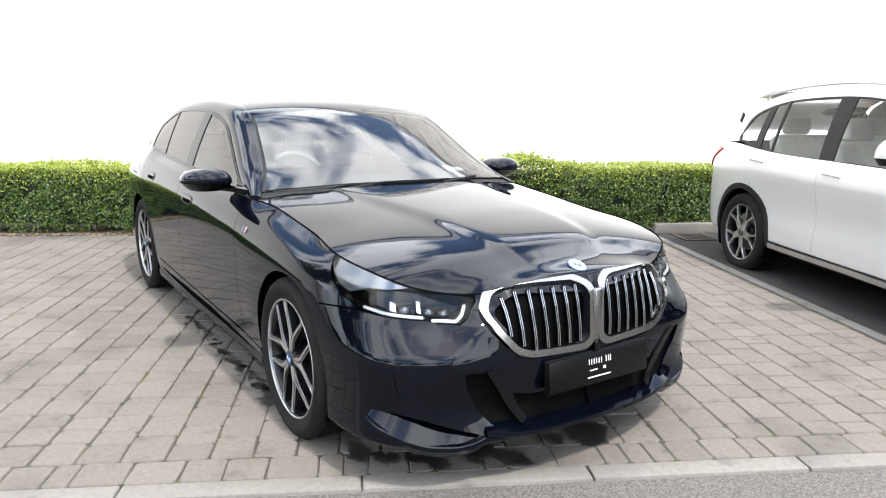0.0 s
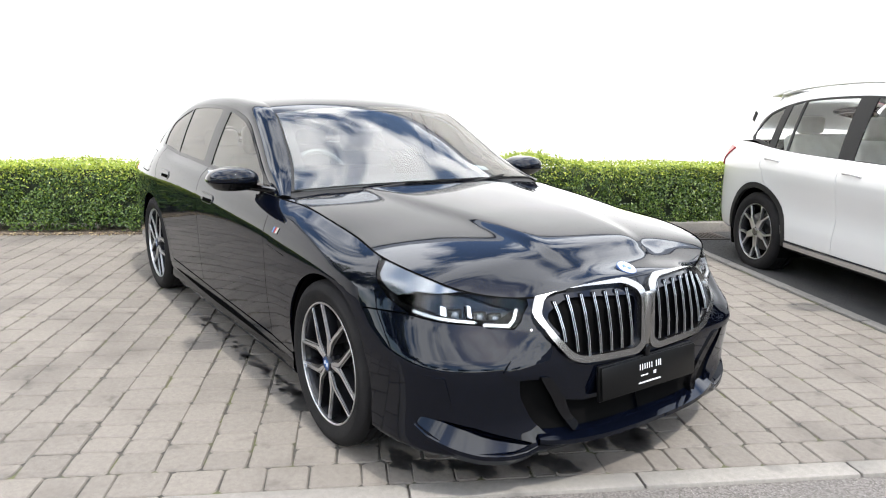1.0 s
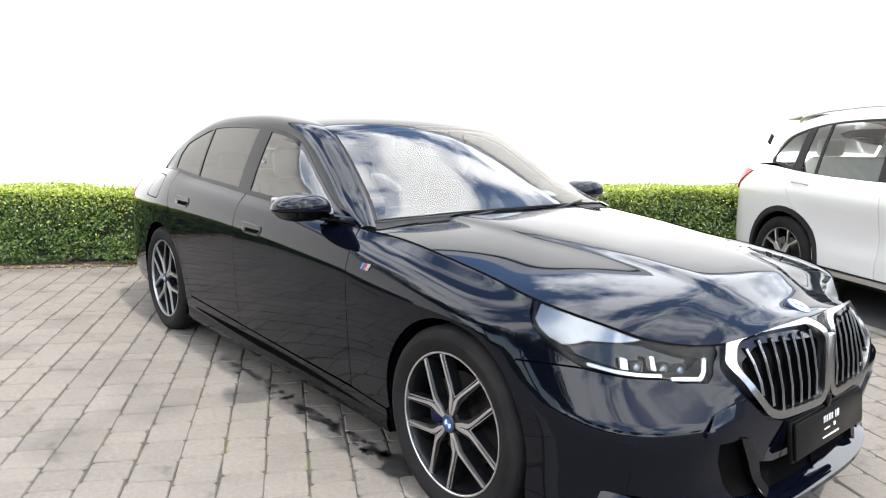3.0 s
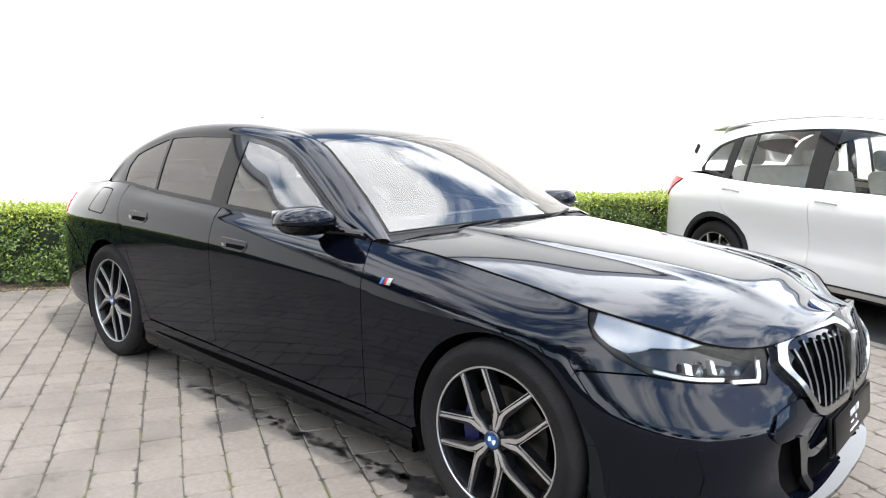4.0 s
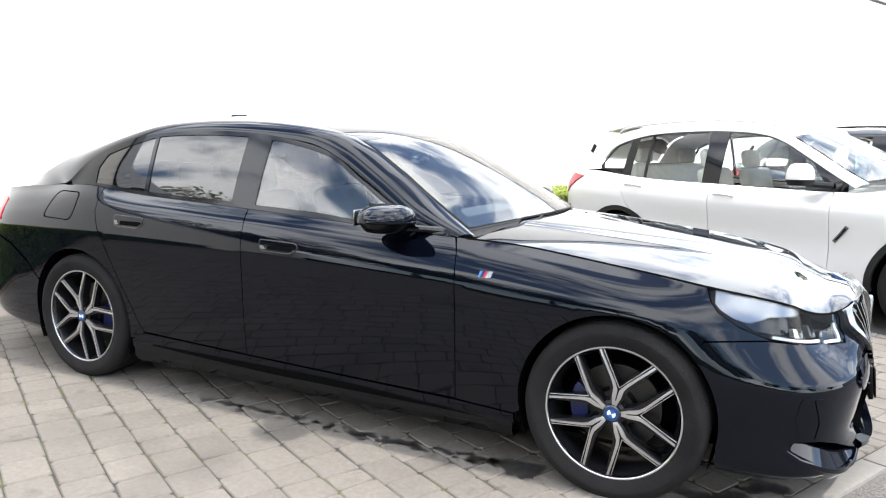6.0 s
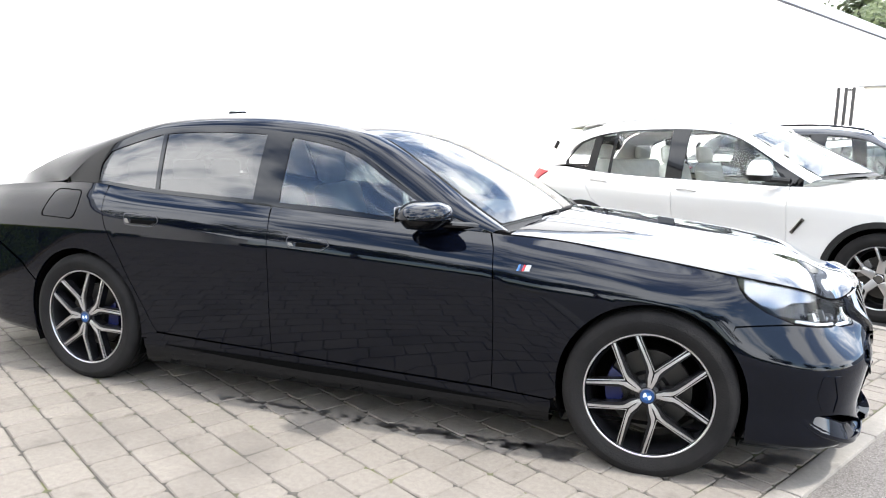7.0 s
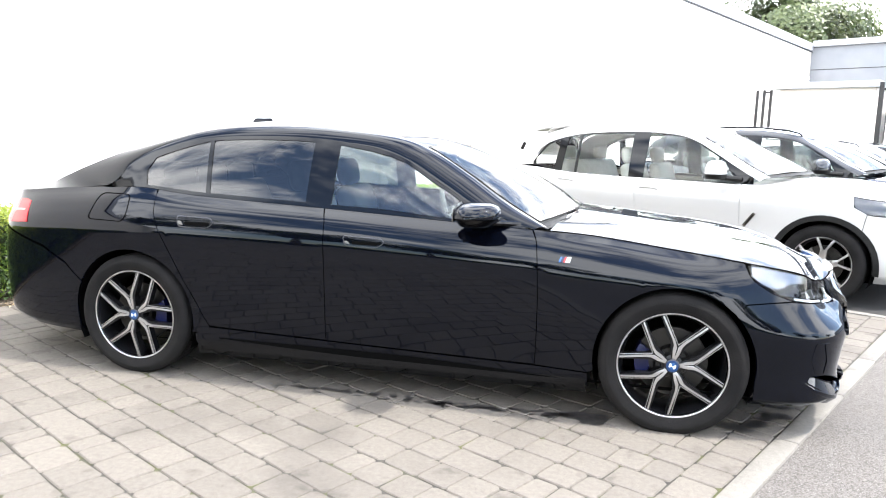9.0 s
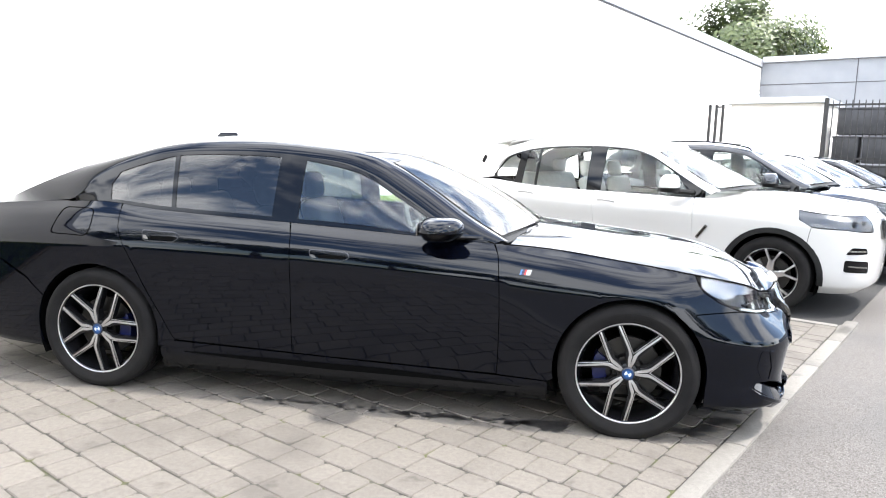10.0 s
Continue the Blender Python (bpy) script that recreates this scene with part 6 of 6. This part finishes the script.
def lay_paving():
    rng = random.Random(11)
    spots = []
    # border course along the kerb, then rows running back to the hedge
    v = V0
    while v < V1 - .05:
        lv = min(rng.choice((.10, .165, .20, .20, .165)), V1 - v)
        if lv > .04:
            spots.append((-.089, v + lv / 2, .172, lv - .005))
        v += lv
    row = 0
    v = V0 + .09
    while v < V1 - .02:
        first = True
        end = -.1775
        while end > U0:
            lu = rng.choice((.125, .165, .165, .205, .205, .24))
            if first:
                lu = rng.uniform(.10, .24)
                first = False
            lu = min(lu, end - U0 + .02)
            spots.append((end - lu / 2, v, lu - .005, .1685))
            end -= lu
        v += .175
        row += 1
    near, vs, fs = 0, [], []
    shared = {}
    for u, v, lu, lv in spots:
        tilt = rng.uniform(-.0022, .0022)
        if -1.75 < u < .1 and -3.6 < v < .55 and near < 300 and not (u < -1.2 and v < -2.6):
            key = (round(lu, 2), round(lv, 2), rng.randrange(3))
            if key not in shared:
                me = bpy.data.meshes.new("paving_block")
                me.from_pydata(*[(a, [], f) for a, f in [block_mesh(key[0], key[1], rng)]][0])
                me.materials.append(PAVER_ONE)
                shared[key] = me
            ob = new("paving_block", shared[key])
            ob.parent = pave
            ob.matrix_basis = Matrix.Translation((u, v, tilt)) @ Matrix.Rotation(rng.uniform(-.012, .012), 4, "Z") @ Matrix.Diagonal((lu / key[0], lv / key[1], 1, 1))
            near += 1
        else:
            a, f = block_mesh(lu, lv, rng)
            o = len(vs)
            vs += [(p[0] + u, p[1] + v, p[2] + tilt) for p in a]
            fs += [tuple(i + o for i in q) for q in f]
    rest = from_arrays("paving_blocks", vs, fs, PAVER_ALL, pave, "", None, False)
    tagged(rest, kind="stuff")


kerbs = new("kerb")
kerbs.matrix_world = YARD
tagged(kerbs, "flush pale concrete kerb round the paved bays", "kerb", kind="structure")


def kerb_stones():
    def lay(x, y, lx, ly, rot=0):
        bm = bmesh.new()
        box(bm, (lx - .006, ly - .006, .12), Matrix.Translation((x, y, -.055)), .010, 2)
        part("kerb_stone", bm, KERB, kerbs, sharp=30)
    v = -9.9
    while v < 3.0:
        lay(.060, v + .45, .112, .90)
        v += .90
    u = -.01
    while u > -5.3:
        lay(u - .45, 3.306, .90, .098)
        u -= .90
    # the rounded corner
    bm = bmesh.new()
    pts = [(-.01, 3.262), (.004, 3.262), (.004, 2.985), (.116, 2.985), (.116, 3.23)] + [(.004 + .112 * math.cos(a), 3.23 + .124 * math.sin(a)) for a in [k * math.pi / 16 for k in range(1, 8)]] + [(.004, 3.354), (-.01, 3.354)]
    prism(bm, pts, .12, Matrix.Translation((0, 0, -.115)), .008)
    part("kerb_stone", bm, KERB, kerbs, "rounded corner kerb stone", sharp=30)
    # upstand kerb at the hedge behind the asphalt bays
    for k in range(14):
        bm = bmesh.new()
        box(bm, (.13, .895, .20), Matrix.Translation((-5.36, 3.85 + .90 * k, .0)), .015, 2)
        part("kerb_stone", bm, KERB, kerbs, sharp=30)


kerb_stones()


def marks():
    """Dark irregular marks on the paving round the saloon."""
    rng = random.Random(5)
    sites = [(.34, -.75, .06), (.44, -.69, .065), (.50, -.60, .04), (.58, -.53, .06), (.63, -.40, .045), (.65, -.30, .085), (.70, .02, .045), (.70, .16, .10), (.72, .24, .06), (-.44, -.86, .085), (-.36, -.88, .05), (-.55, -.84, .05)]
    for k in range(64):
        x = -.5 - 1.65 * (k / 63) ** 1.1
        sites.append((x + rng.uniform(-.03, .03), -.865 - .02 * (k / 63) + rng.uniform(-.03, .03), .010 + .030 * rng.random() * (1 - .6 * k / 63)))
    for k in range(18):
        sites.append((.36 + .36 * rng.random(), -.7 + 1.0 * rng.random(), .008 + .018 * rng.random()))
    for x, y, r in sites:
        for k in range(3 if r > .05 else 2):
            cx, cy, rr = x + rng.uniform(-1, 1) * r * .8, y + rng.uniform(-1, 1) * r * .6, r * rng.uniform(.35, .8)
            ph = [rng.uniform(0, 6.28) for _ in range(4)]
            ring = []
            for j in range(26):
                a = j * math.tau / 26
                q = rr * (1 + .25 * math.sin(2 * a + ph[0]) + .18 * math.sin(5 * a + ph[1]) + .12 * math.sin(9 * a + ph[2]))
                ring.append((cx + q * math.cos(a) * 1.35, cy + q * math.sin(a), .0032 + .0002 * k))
            ob = from_arrays("ground_mark", ring, [tuple(range(26))], DARKMARK, None, "dark irregular mark on the paving", None, False)
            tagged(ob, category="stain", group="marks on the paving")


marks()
bm = bmesh.new()
box(bm, (.34, 26, .03), YARD @ Matrix.Translation((-5.52, -1.0, -.006)))
tagged(part("soil_bed", bm, SOIL, smooth=False), "brown soil strip with dry leaf litter", "soil", kind="structure")


# ---- drain ----
def drain(u, v):
    root = thing("drain_grate", "small dark cast iron drain grate in the asphalt", "drain", m=YARD @ pose(u, v, -.006))
    iron = material("cast_iron", (.05, .045, .04), .7, .4)
    noisy(iron, (.03, .028, .026), (.075, .06, .05), 20, 5, .3, 120)
    for dx, dy, sx, sy in ((0, .19, .42, .04), (0, -.19, .42, .04), (.19, 0, .04, .34), (-.19, 0, .04, .34)):
        bm = bmesh.new()
        box(bm, (sx, sy, .014), Matrix.Translation((dx, dy, .004)), .003)
        part("frame_bar", bm, iron, root)
    for k in range(7):
        bm = bmesh.new()
        box(bm, (.338, .022, .010), Matrix.Translation((0, -.15 + .05 * k, .004)), .002)
        part("grate_bar", bm, iron, root)
    bm = bmesh.new()
    box(bm, (.36, .36, .002), Matrix.Translation((0, 0, -.0005)))
    part("drain_floor", bm, SEAM, root)


drain(-5.0, 3.75)


# ---- hedge ----
def leaf_material(name, c1, c2, c3):
    m = bpy.data.materials.new(name)
    m.use_nodes = True
    nt = m.node_tree
    b = nt.nodes["Principled BSDF"]
    out = nt.nodes["Material Output"]
    geo = nt.nodes.new("ShaderNodeNewGeometry")
    r = nt.nodes.new("ShaderNodeValToRGB")
    r.color_ramp.elements[0].color, r.color_ramp.elements[1].color = (*c1, 1), (*c3, 1)
    e = r.color_ramp.elements.new(.55)
    e.color = (*c2, 1)
    nt.links.new(geo.outputs["Random Per Island"], r.inputs["Fac"])
    nt.links.new(r.outputs["Color"], b.inputs["Base Color"])
    b.inputs["Roughness"].default_value = .42
    tr = nt.nodes.new("ShaderNodeBsdfTranslucent")
    nt.links.new(r.outputs["Color"], tr.inputs["Color"])
    mx = nt.nodes.new("ShaderNodeMixShader")
    mx.inputs["Fac"].default_value = .3
    nt.links.new(b.outputs["BSDF"], mx.inputs[1])
    nt.links.new(tr.outputs["BSDF"], mx.inputs[2])
    nt.links.new(mx.outputs["Shader"], out.inputs["Surface"])
    return m


LEAF = leaf_material("hedge_leaf", (.014, .036, .006), (.050, .098, .012), (.125, .180, .022))
# New growth's yellow-green, lightened further to hold the sun on the hedge top.
FRESH_SUN = leaf_material("fresh_sunlit_shoot", (.13, .19, .018), (.22, .28, .025), (.32, .35, .045))
TREELEAF = leaf_material("tree_leaf", (.035, .060, .014), (.060, .092, .022), (.10, .135, .038))
BARK = material("bark", (.08, .06, .045), .9)
noisy(BARK, (.05, .04, .03), (.12, .095, .07), 12, 6, .6, 40)
HEDGE_DARK = material("dark_hedge_fill", (.012, .018, .007), .95)


def leaves(name, pos, nrm, size, mat, parent, rng, label="", lift=.6):
    """Many small folded leaves in one mesh."""
    n = len(pos)
    d = rng.normal(size=(n, 3))
    nrm = nrm + d * lift
    nrm /= np.linalg.norm(nrm, axis=1, keepdims=True)
    t = np.cross(nrm, rng.normal(size=(n, 3)))
    t /= np.linalg.norm(t, axis=1, keepdims=True) + 1e-9
    b = np.cross(nrm, t)
    s = size * rng.uniform(.6, 1.25, (n, 1))
    v = np.zeros((n, 4, 3))
    v[:, 0] = pos - t * s
    v[:, 1] = pos + b * s * .55 + nrm * s * .15
    v[:, 2] = pos + t * s
    v[:, 3] = pos - b * s * .55 + nrm * s * .15
    me = bpy.data.meshes.new(name)
    me.vertices.add(n * 4)
    me.vertices.foreach_set("co", v.reshape(-1).astype(np.float32))
    me.loops.add(n * 6)
    k = np.arange(n)[:, None] * 4
    me.loops.foreach_set("vertex_index", (k + np.array([[0, 1, 2, 0, 2, 3]])).reshape(-1).astype(np.int32))
    me.polygons.add(n * 2)
    me.polygons.foreach_set("loop_start", (np.arange(n * 2) * 3).astype(np.int32))
    me.polygons.foreach_set("loop_total", np.full(n * 2, 3, np.int32))
    me.update()
    me.validate()
    me.materials.append(mat)
    ob = new(name, me)
    if parent:
        ob.parent = parent
    return tagged(ob, label, kind="stuff")


def hedge():
    rng = np.random.default_rng(3)
    root = thing("hedge", "clipped box hedge with new shoots on top coloured as sunlit", "hedge", m=YARD)
    f, bk = -5.41, -6.30

    def top(v):
        return .712 + .02 * np.sin(v * 1.3) + .015 * np.sin(v * 3.7 + 1) + .06 * np.exp(-((v - 1.95) / .28) ** 2) + .05 / (1 + np.exp(-(v - .8) * 2.5))

    def front(v, z):
        return f + .035 * np.sin(v * 2.1 + z * 3) + .025 * np.sin(v * 5.3 - z * 4 + 2) - .05 * np.clip((.10 - z) / .10, 0, 1)
    n = 92000
    v = np.concatenate([rng.uniform(-8.5, 6.5, int(n * .85)), rng.uniform(-13, 13, n - int(n * .85))])
    z = rng.uniform(.03, 1, n) ** .9 * top(v)
    depth = rng.exponential(.035, n)
    P = np.stack([front(v, z) - depth + .015, v, z], 1)
    keep = noise_gaps(P, rng)
    leaves("leaf_mass", P[keep], np.tile([1.0, 0, .25], (keep.sum(), 1)), .0155, LEAF, root, rng, "dense small dark green leaves", .75)
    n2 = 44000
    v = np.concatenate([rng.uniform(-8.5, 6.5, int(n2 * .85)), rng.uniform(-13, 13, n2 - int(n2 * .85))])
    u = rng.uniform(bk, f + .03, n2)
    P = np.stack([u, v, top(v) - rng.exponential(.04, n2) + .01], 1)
    leaves("top_leaves", P, np.tile([.2, 0, 1.0], (n2, 1)), .0165, FRESH_SUN, root, rng, "new top growth, coloured brighter for the sun on top", .8)
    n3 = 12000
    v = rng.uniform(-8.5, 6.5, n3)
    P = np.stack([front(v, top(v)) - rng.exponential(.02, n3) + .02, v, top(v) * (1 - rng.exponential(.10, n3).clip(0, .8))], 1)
    leaves("shoot_mass", P, np.tile([1.0, 0, .4], (n3, 1)), .015, FRESH_SUN, root, rng, "yellow-green shoots high on the face, coloured as sunlit", .8)
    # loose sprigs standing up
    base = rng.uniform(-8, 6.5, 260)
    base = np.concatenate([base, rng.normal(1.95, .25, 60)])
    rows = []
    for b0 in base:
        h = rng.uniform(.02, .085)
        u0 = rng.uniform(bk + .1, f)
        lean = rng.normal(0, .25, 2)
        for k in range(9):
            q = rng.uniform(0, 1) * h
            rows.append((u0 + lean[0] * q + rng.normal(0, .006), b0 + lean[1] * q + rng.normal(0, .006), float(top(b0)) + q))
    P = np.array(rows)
    leaves("sprig_mass", P, np.tile([.3, 0, .6], (len(P), 1)), .015, FRESH_SUN, root, rng, "loose upright sprigs", 1.0)
    n4 = 900
    v = rng.uniform(-8.5, 3.2, n4)
    P = np.stack([f + .02 + rng.uniform(-.06, .16, n4), v, np.full(n4, .012)], 1)
    leaves("litter", P, np.tile([0, 0, 1.0], (n4, 1)), .018, DRYLEAF, root, rng, "dry fallen leaves", .4)
    # Solid near-black boxes put the hedge's inner shade into colour.
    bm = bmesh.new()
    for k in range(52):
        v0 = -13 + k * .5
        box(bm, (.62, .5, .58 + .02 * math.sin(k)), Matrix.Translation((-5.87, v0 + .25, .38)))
    part("shade_core", bm, HEDGE_DARK, root, "near-black filler for the shade inside the hedge", smooth=False)
    for k in range(60):
        bm = bmesh.new()
        v0 = -8 + k * .25 + rng.uniform(-.08, .08)
        u0 = -5.62 + rng.uniform(-.08, .08)
        tube(bm, [(u0, v0, -.02), (u0 + rng.uniform(-.03, .05), v0 + rng.uniform(-.05, .05), .14), (u0 + rng.uniform(-.05, .08), v0 + rng.uniform(-.08, .08), .3)], [.012, .009, .006], 5)
        part("stem", bm, BARK, root)


def noise_gaps(P, rng):
    """Thins the leaves in patches, so that the face is uneven."""
    a = np.array([noise.noise(Vector((p[1] * 5.5, p[2] * 7.5, 3.3))) for p in P])
    return a + rng.uniform(-.25, .35, len(P)) > -.22


DRYLEAF = leaf_material("dry_leaf", (.14, .10, .05), (.26, .20, .11), (.36, .30, .18))
hedge()


# ---- buildings ----
RENDER = material("white_render", (.84, .79, .72), .85)
ra = by_place(RENDER, 1.2, (.85, .795, .72), (.80, .75, .68), .4, .7)
RENDER.node_tree.links.new(ra, RENDER.node_tree.nodes["Principled BSDF"].inputs["Base Color"])
grit(RENDER, 60, .15)
COPING = material("grey_coping", (.55, .56, .58), .45, .3)
noisy(COPING, (.38, .39, .41), (.46, .47, .49), 3, 5)
CLAD = material("pale_cladding", (.62, .63, .66), .5)
noisy(CLAD, (.21, .22, .24), (.26, .27, .29), 1.5, 5)
CREAMWALL = material("cream_render", (.74, .71, .64), .85)
noisy(CREAMWALL, (.70, .67, .60), (.77, .74, .67), 2.5, 6, .1, 60)
IRON = material("black_ironwork", (.012, .012, .013), .45)
noisy(IRON, (.009, .009, .010), (.02, .02, .02), 20, 4)
CRATE = material("dark_crates", (.03, .032, .036), .6)
noisy(CRATE, (.02, .022, .026), (.05, .05, .055), 5, 5)
DARKLINE = material("dark_wall_line", (.05, .05, .055), .6)


def slab(name, u0, u1, v0, v1, z0, z1, mat, parent=None, label="", bevel=0.0):
    bm = bmesh.new()
    box(bm, (u1 - u0, v1 - v0, z1 - z0), YARD @ Matrix.Translation(((u0 + u1) / 2, (v0 + v1) / 2, (z0 + z1) / 2)), bevel)
    return part(name, bm, mat, parent, label, smooth=False)


w1 = tagged(slab("wall_north", -7.35, -6.98, -40, 27.0, -.1, 5.10, RENDER), "tall plain white rendered building wall", "wall", kind="structure")
# thin dark strip directly below the coping
slab("dark_strip", -7.40, -6.955, -40, 27.0, 5.104, 5.14, DARKLINE, w1)
slab("coping", -7.70, -6.93, -40, 27.05, 5.144, 5.42, COPING, w1, "pale grey metal coping")
w2 = tagged(slab("wall_east", -6.976, 24, 27.0, 27.4, -.1, 5.30, CLAD), "pale grey panelled building front", "wall", kind="structure")
slab("panel_joint", -6.97, 24, 26.99, 26.998, 4.42, 4.45, DARKLINE, w2)
slab("coping", -6.92, 24, 26.86, 27.5, 5.304, 5.52, COPING, w2)
for k in range(9):
    slab("panel_joint", -3.6 + 3.4 * k, -3.57 + 3.4 * k, 26.985, 26.996, 0, 5.30, DARKLINE, w2)
rf = tagged(slab("roof_flat", -40, -7.35, -40, 27, 4.8, 5.05, COPING), "flat grey building roof", "roof", kind="structure")
store = thing("store_hut", "cream rendered bin store with flat grey roof", "outbuilding")
slab("wall", -4.50, -2.46, 15.0, 17.5, -.05, 2.80, CREAMWALL, store)
slab("roof", -4.62, -2.38, 14.86, 17.6, 2.804, 2.95, COPING, store, "flat grey roof slab")
for u in (-5.02, -4.86, -4.70):
    gp = thing("gate_post", "slim black steel gate post", "post", "gate posts")
    slab("post", u - .03, u + .03, 14.97, 15.03, -.05, 2.80, IRON, gp)
slab("gate_rail", -4.855, -4.705, 14.985, 15.015, 2.72, 2.76, IRON, gp)


def fence():
    root = thing("security_fence", "black vertical bar steel fence and gate", "fence")
    for u in (-2.34, -.28, 1.8, 3.9):
        slab("post", u - .045, u + .045, 14.86, 14.95, -.05, 2.90, IRON, root)
    for z in (.25, 1.5, 2.72):
        slab("rail", -2.30, 3.9, 14.89, 14.93, z, z + .045, IRON, root)
    n = int(6.2 / .13)
    for k in range(n):
        u = -2.2 + .13 * k
        bm = bmesh.new()
        tube(bm, [YARD @ Vector((u, 14.875, 0)), YARD @ Vector((u, 14.875, 2.84))], .012, 6)
        part("bar", bm, IRON, root)


fence()
rng = random.Random(8)
for k in range(9):
    for j in range(4 if k < 5 else 3):
        u = -2.0 + .62 * k
        cr = thing("storage_crate", "stacked dark plastic storage crate behind the fence", "crate", "stacked crates")
        cr.matrix_world = YARD @ pose(u + rng.uniform(-.04, .04), 16.2, .38 + .68 * j, 0, 0, rng.uniform(-4, 4))
        bm = bmesh.new()
        box(bm, (.56, .56, .64), Matrix(), .03)
        part("crate_body", bm, CRATE, cr)
        bm = bmesh.new()
        box(bm, (.59, .59, .05), Matrix.Translation((0, 0, .30)), .01)
        part("crate_rim", bm, CRATE, cr)


# ---- trees ----
def tree(m, h, r, seed, n=5200, label="leafy green tree", leaf=.12, mat=None):
    rng = np.random.default_rng(seed)
    root = thing("tree", label, "tree", "trees", m)
    bm = bmesh.new()
    tube(bm, [(0, 0, -.1), (.05, .03, h * .25), (-.04, .08, h * .5), (.02, 0, h * .8)], [h * .028, h * .022, h * .015, h * .005], 9)
    tips = []
    for k in range(11):
        a, z = k * 2.4 + rng.uniform(-.3, .3), h * rng.uniform(.28, .62)
        q = r * rng.uniform(.55, .95)
        tip = Vector((q * math.cos(a), q * math.sin(a), z + h * rng.uniform(.12, .3)))
        tube(bm, [(0, 0, z), tuple(Vector((0, 0, z)).lerp(tip, .5) + Vector((0, 0, h * .04))), tuple(tip)], [h * .010, h * .006, h * .002], 6)
        tips.append(tip)
    part("trunk", bm, BARK, root)
    cl = [np.array(t) for t in tips] + [np.array([rng.uniform(-.5, .5) * r, rng.uniform(-.5, .5) * r, h * rng.uniform(.55, .93)]) for _ in range(16)]
    pos = []
    for c in cl:
        q = rng.normal(size=(n // len(cl), 3))
        q /= np.linalg.norm(q, axis=1, keepdims=True)
        pos.append(c + q * (rng.uniform(.25, 1, (len(q), 1)) ** .5) * r * rng.uniform(.26, .42) * np.array([1, 1, .75]))
    P = np.concatenate(pos)
    leaves("crown", P, P - np.array([0, 0, h * .5]), leaf, mat or TREELEAF, root, rng, "", 1.2)
    return root


SUNLEAF = leaf_material("sunlit_tree_leaf", (.040, .062, .016), (.072, .098, .030), (.12, .145, .052))
tree(YARD @ Matrix.Translation((-13.2, 45.0, 0)), 11.8, 5.0, 4, 34000, "broad leafy green tree behind the building", .15, SUNLEAF)
first = tree(Matrix.Translation((-14, -27, 0)), 11.5, 4.7, 9, 12000, "dark leafy tree across the lane", .18)
for k, (x, y, s, a) in enumerate(((-8, -29, .9, 40), (-3, -27, .8, 100), (3, -30, .6, 170), (9, -27, .65, 220), (16, -25, .6, 300), (23, -20, .7, 20), (-21, -23, 1.15, 70), (28, -11, .6, 140), (30, 2, .55, 260), (-28, -17, 1.25, 310))):
    copy_thing(first, pose(x, y, 0, 0, 0, a) @ Matrix.Diagonal((s, s, s, 1)))
bm = bmesh.new()
box(bm, (70, 1.2, 1.9), Matrix.Translation((0, -31, .9)))
tagged(part("backdrop", bm, TREELEAF, smooth=False), "dark green boundary hedge across the lane", "hedge", kind="structure")
lay_paving()
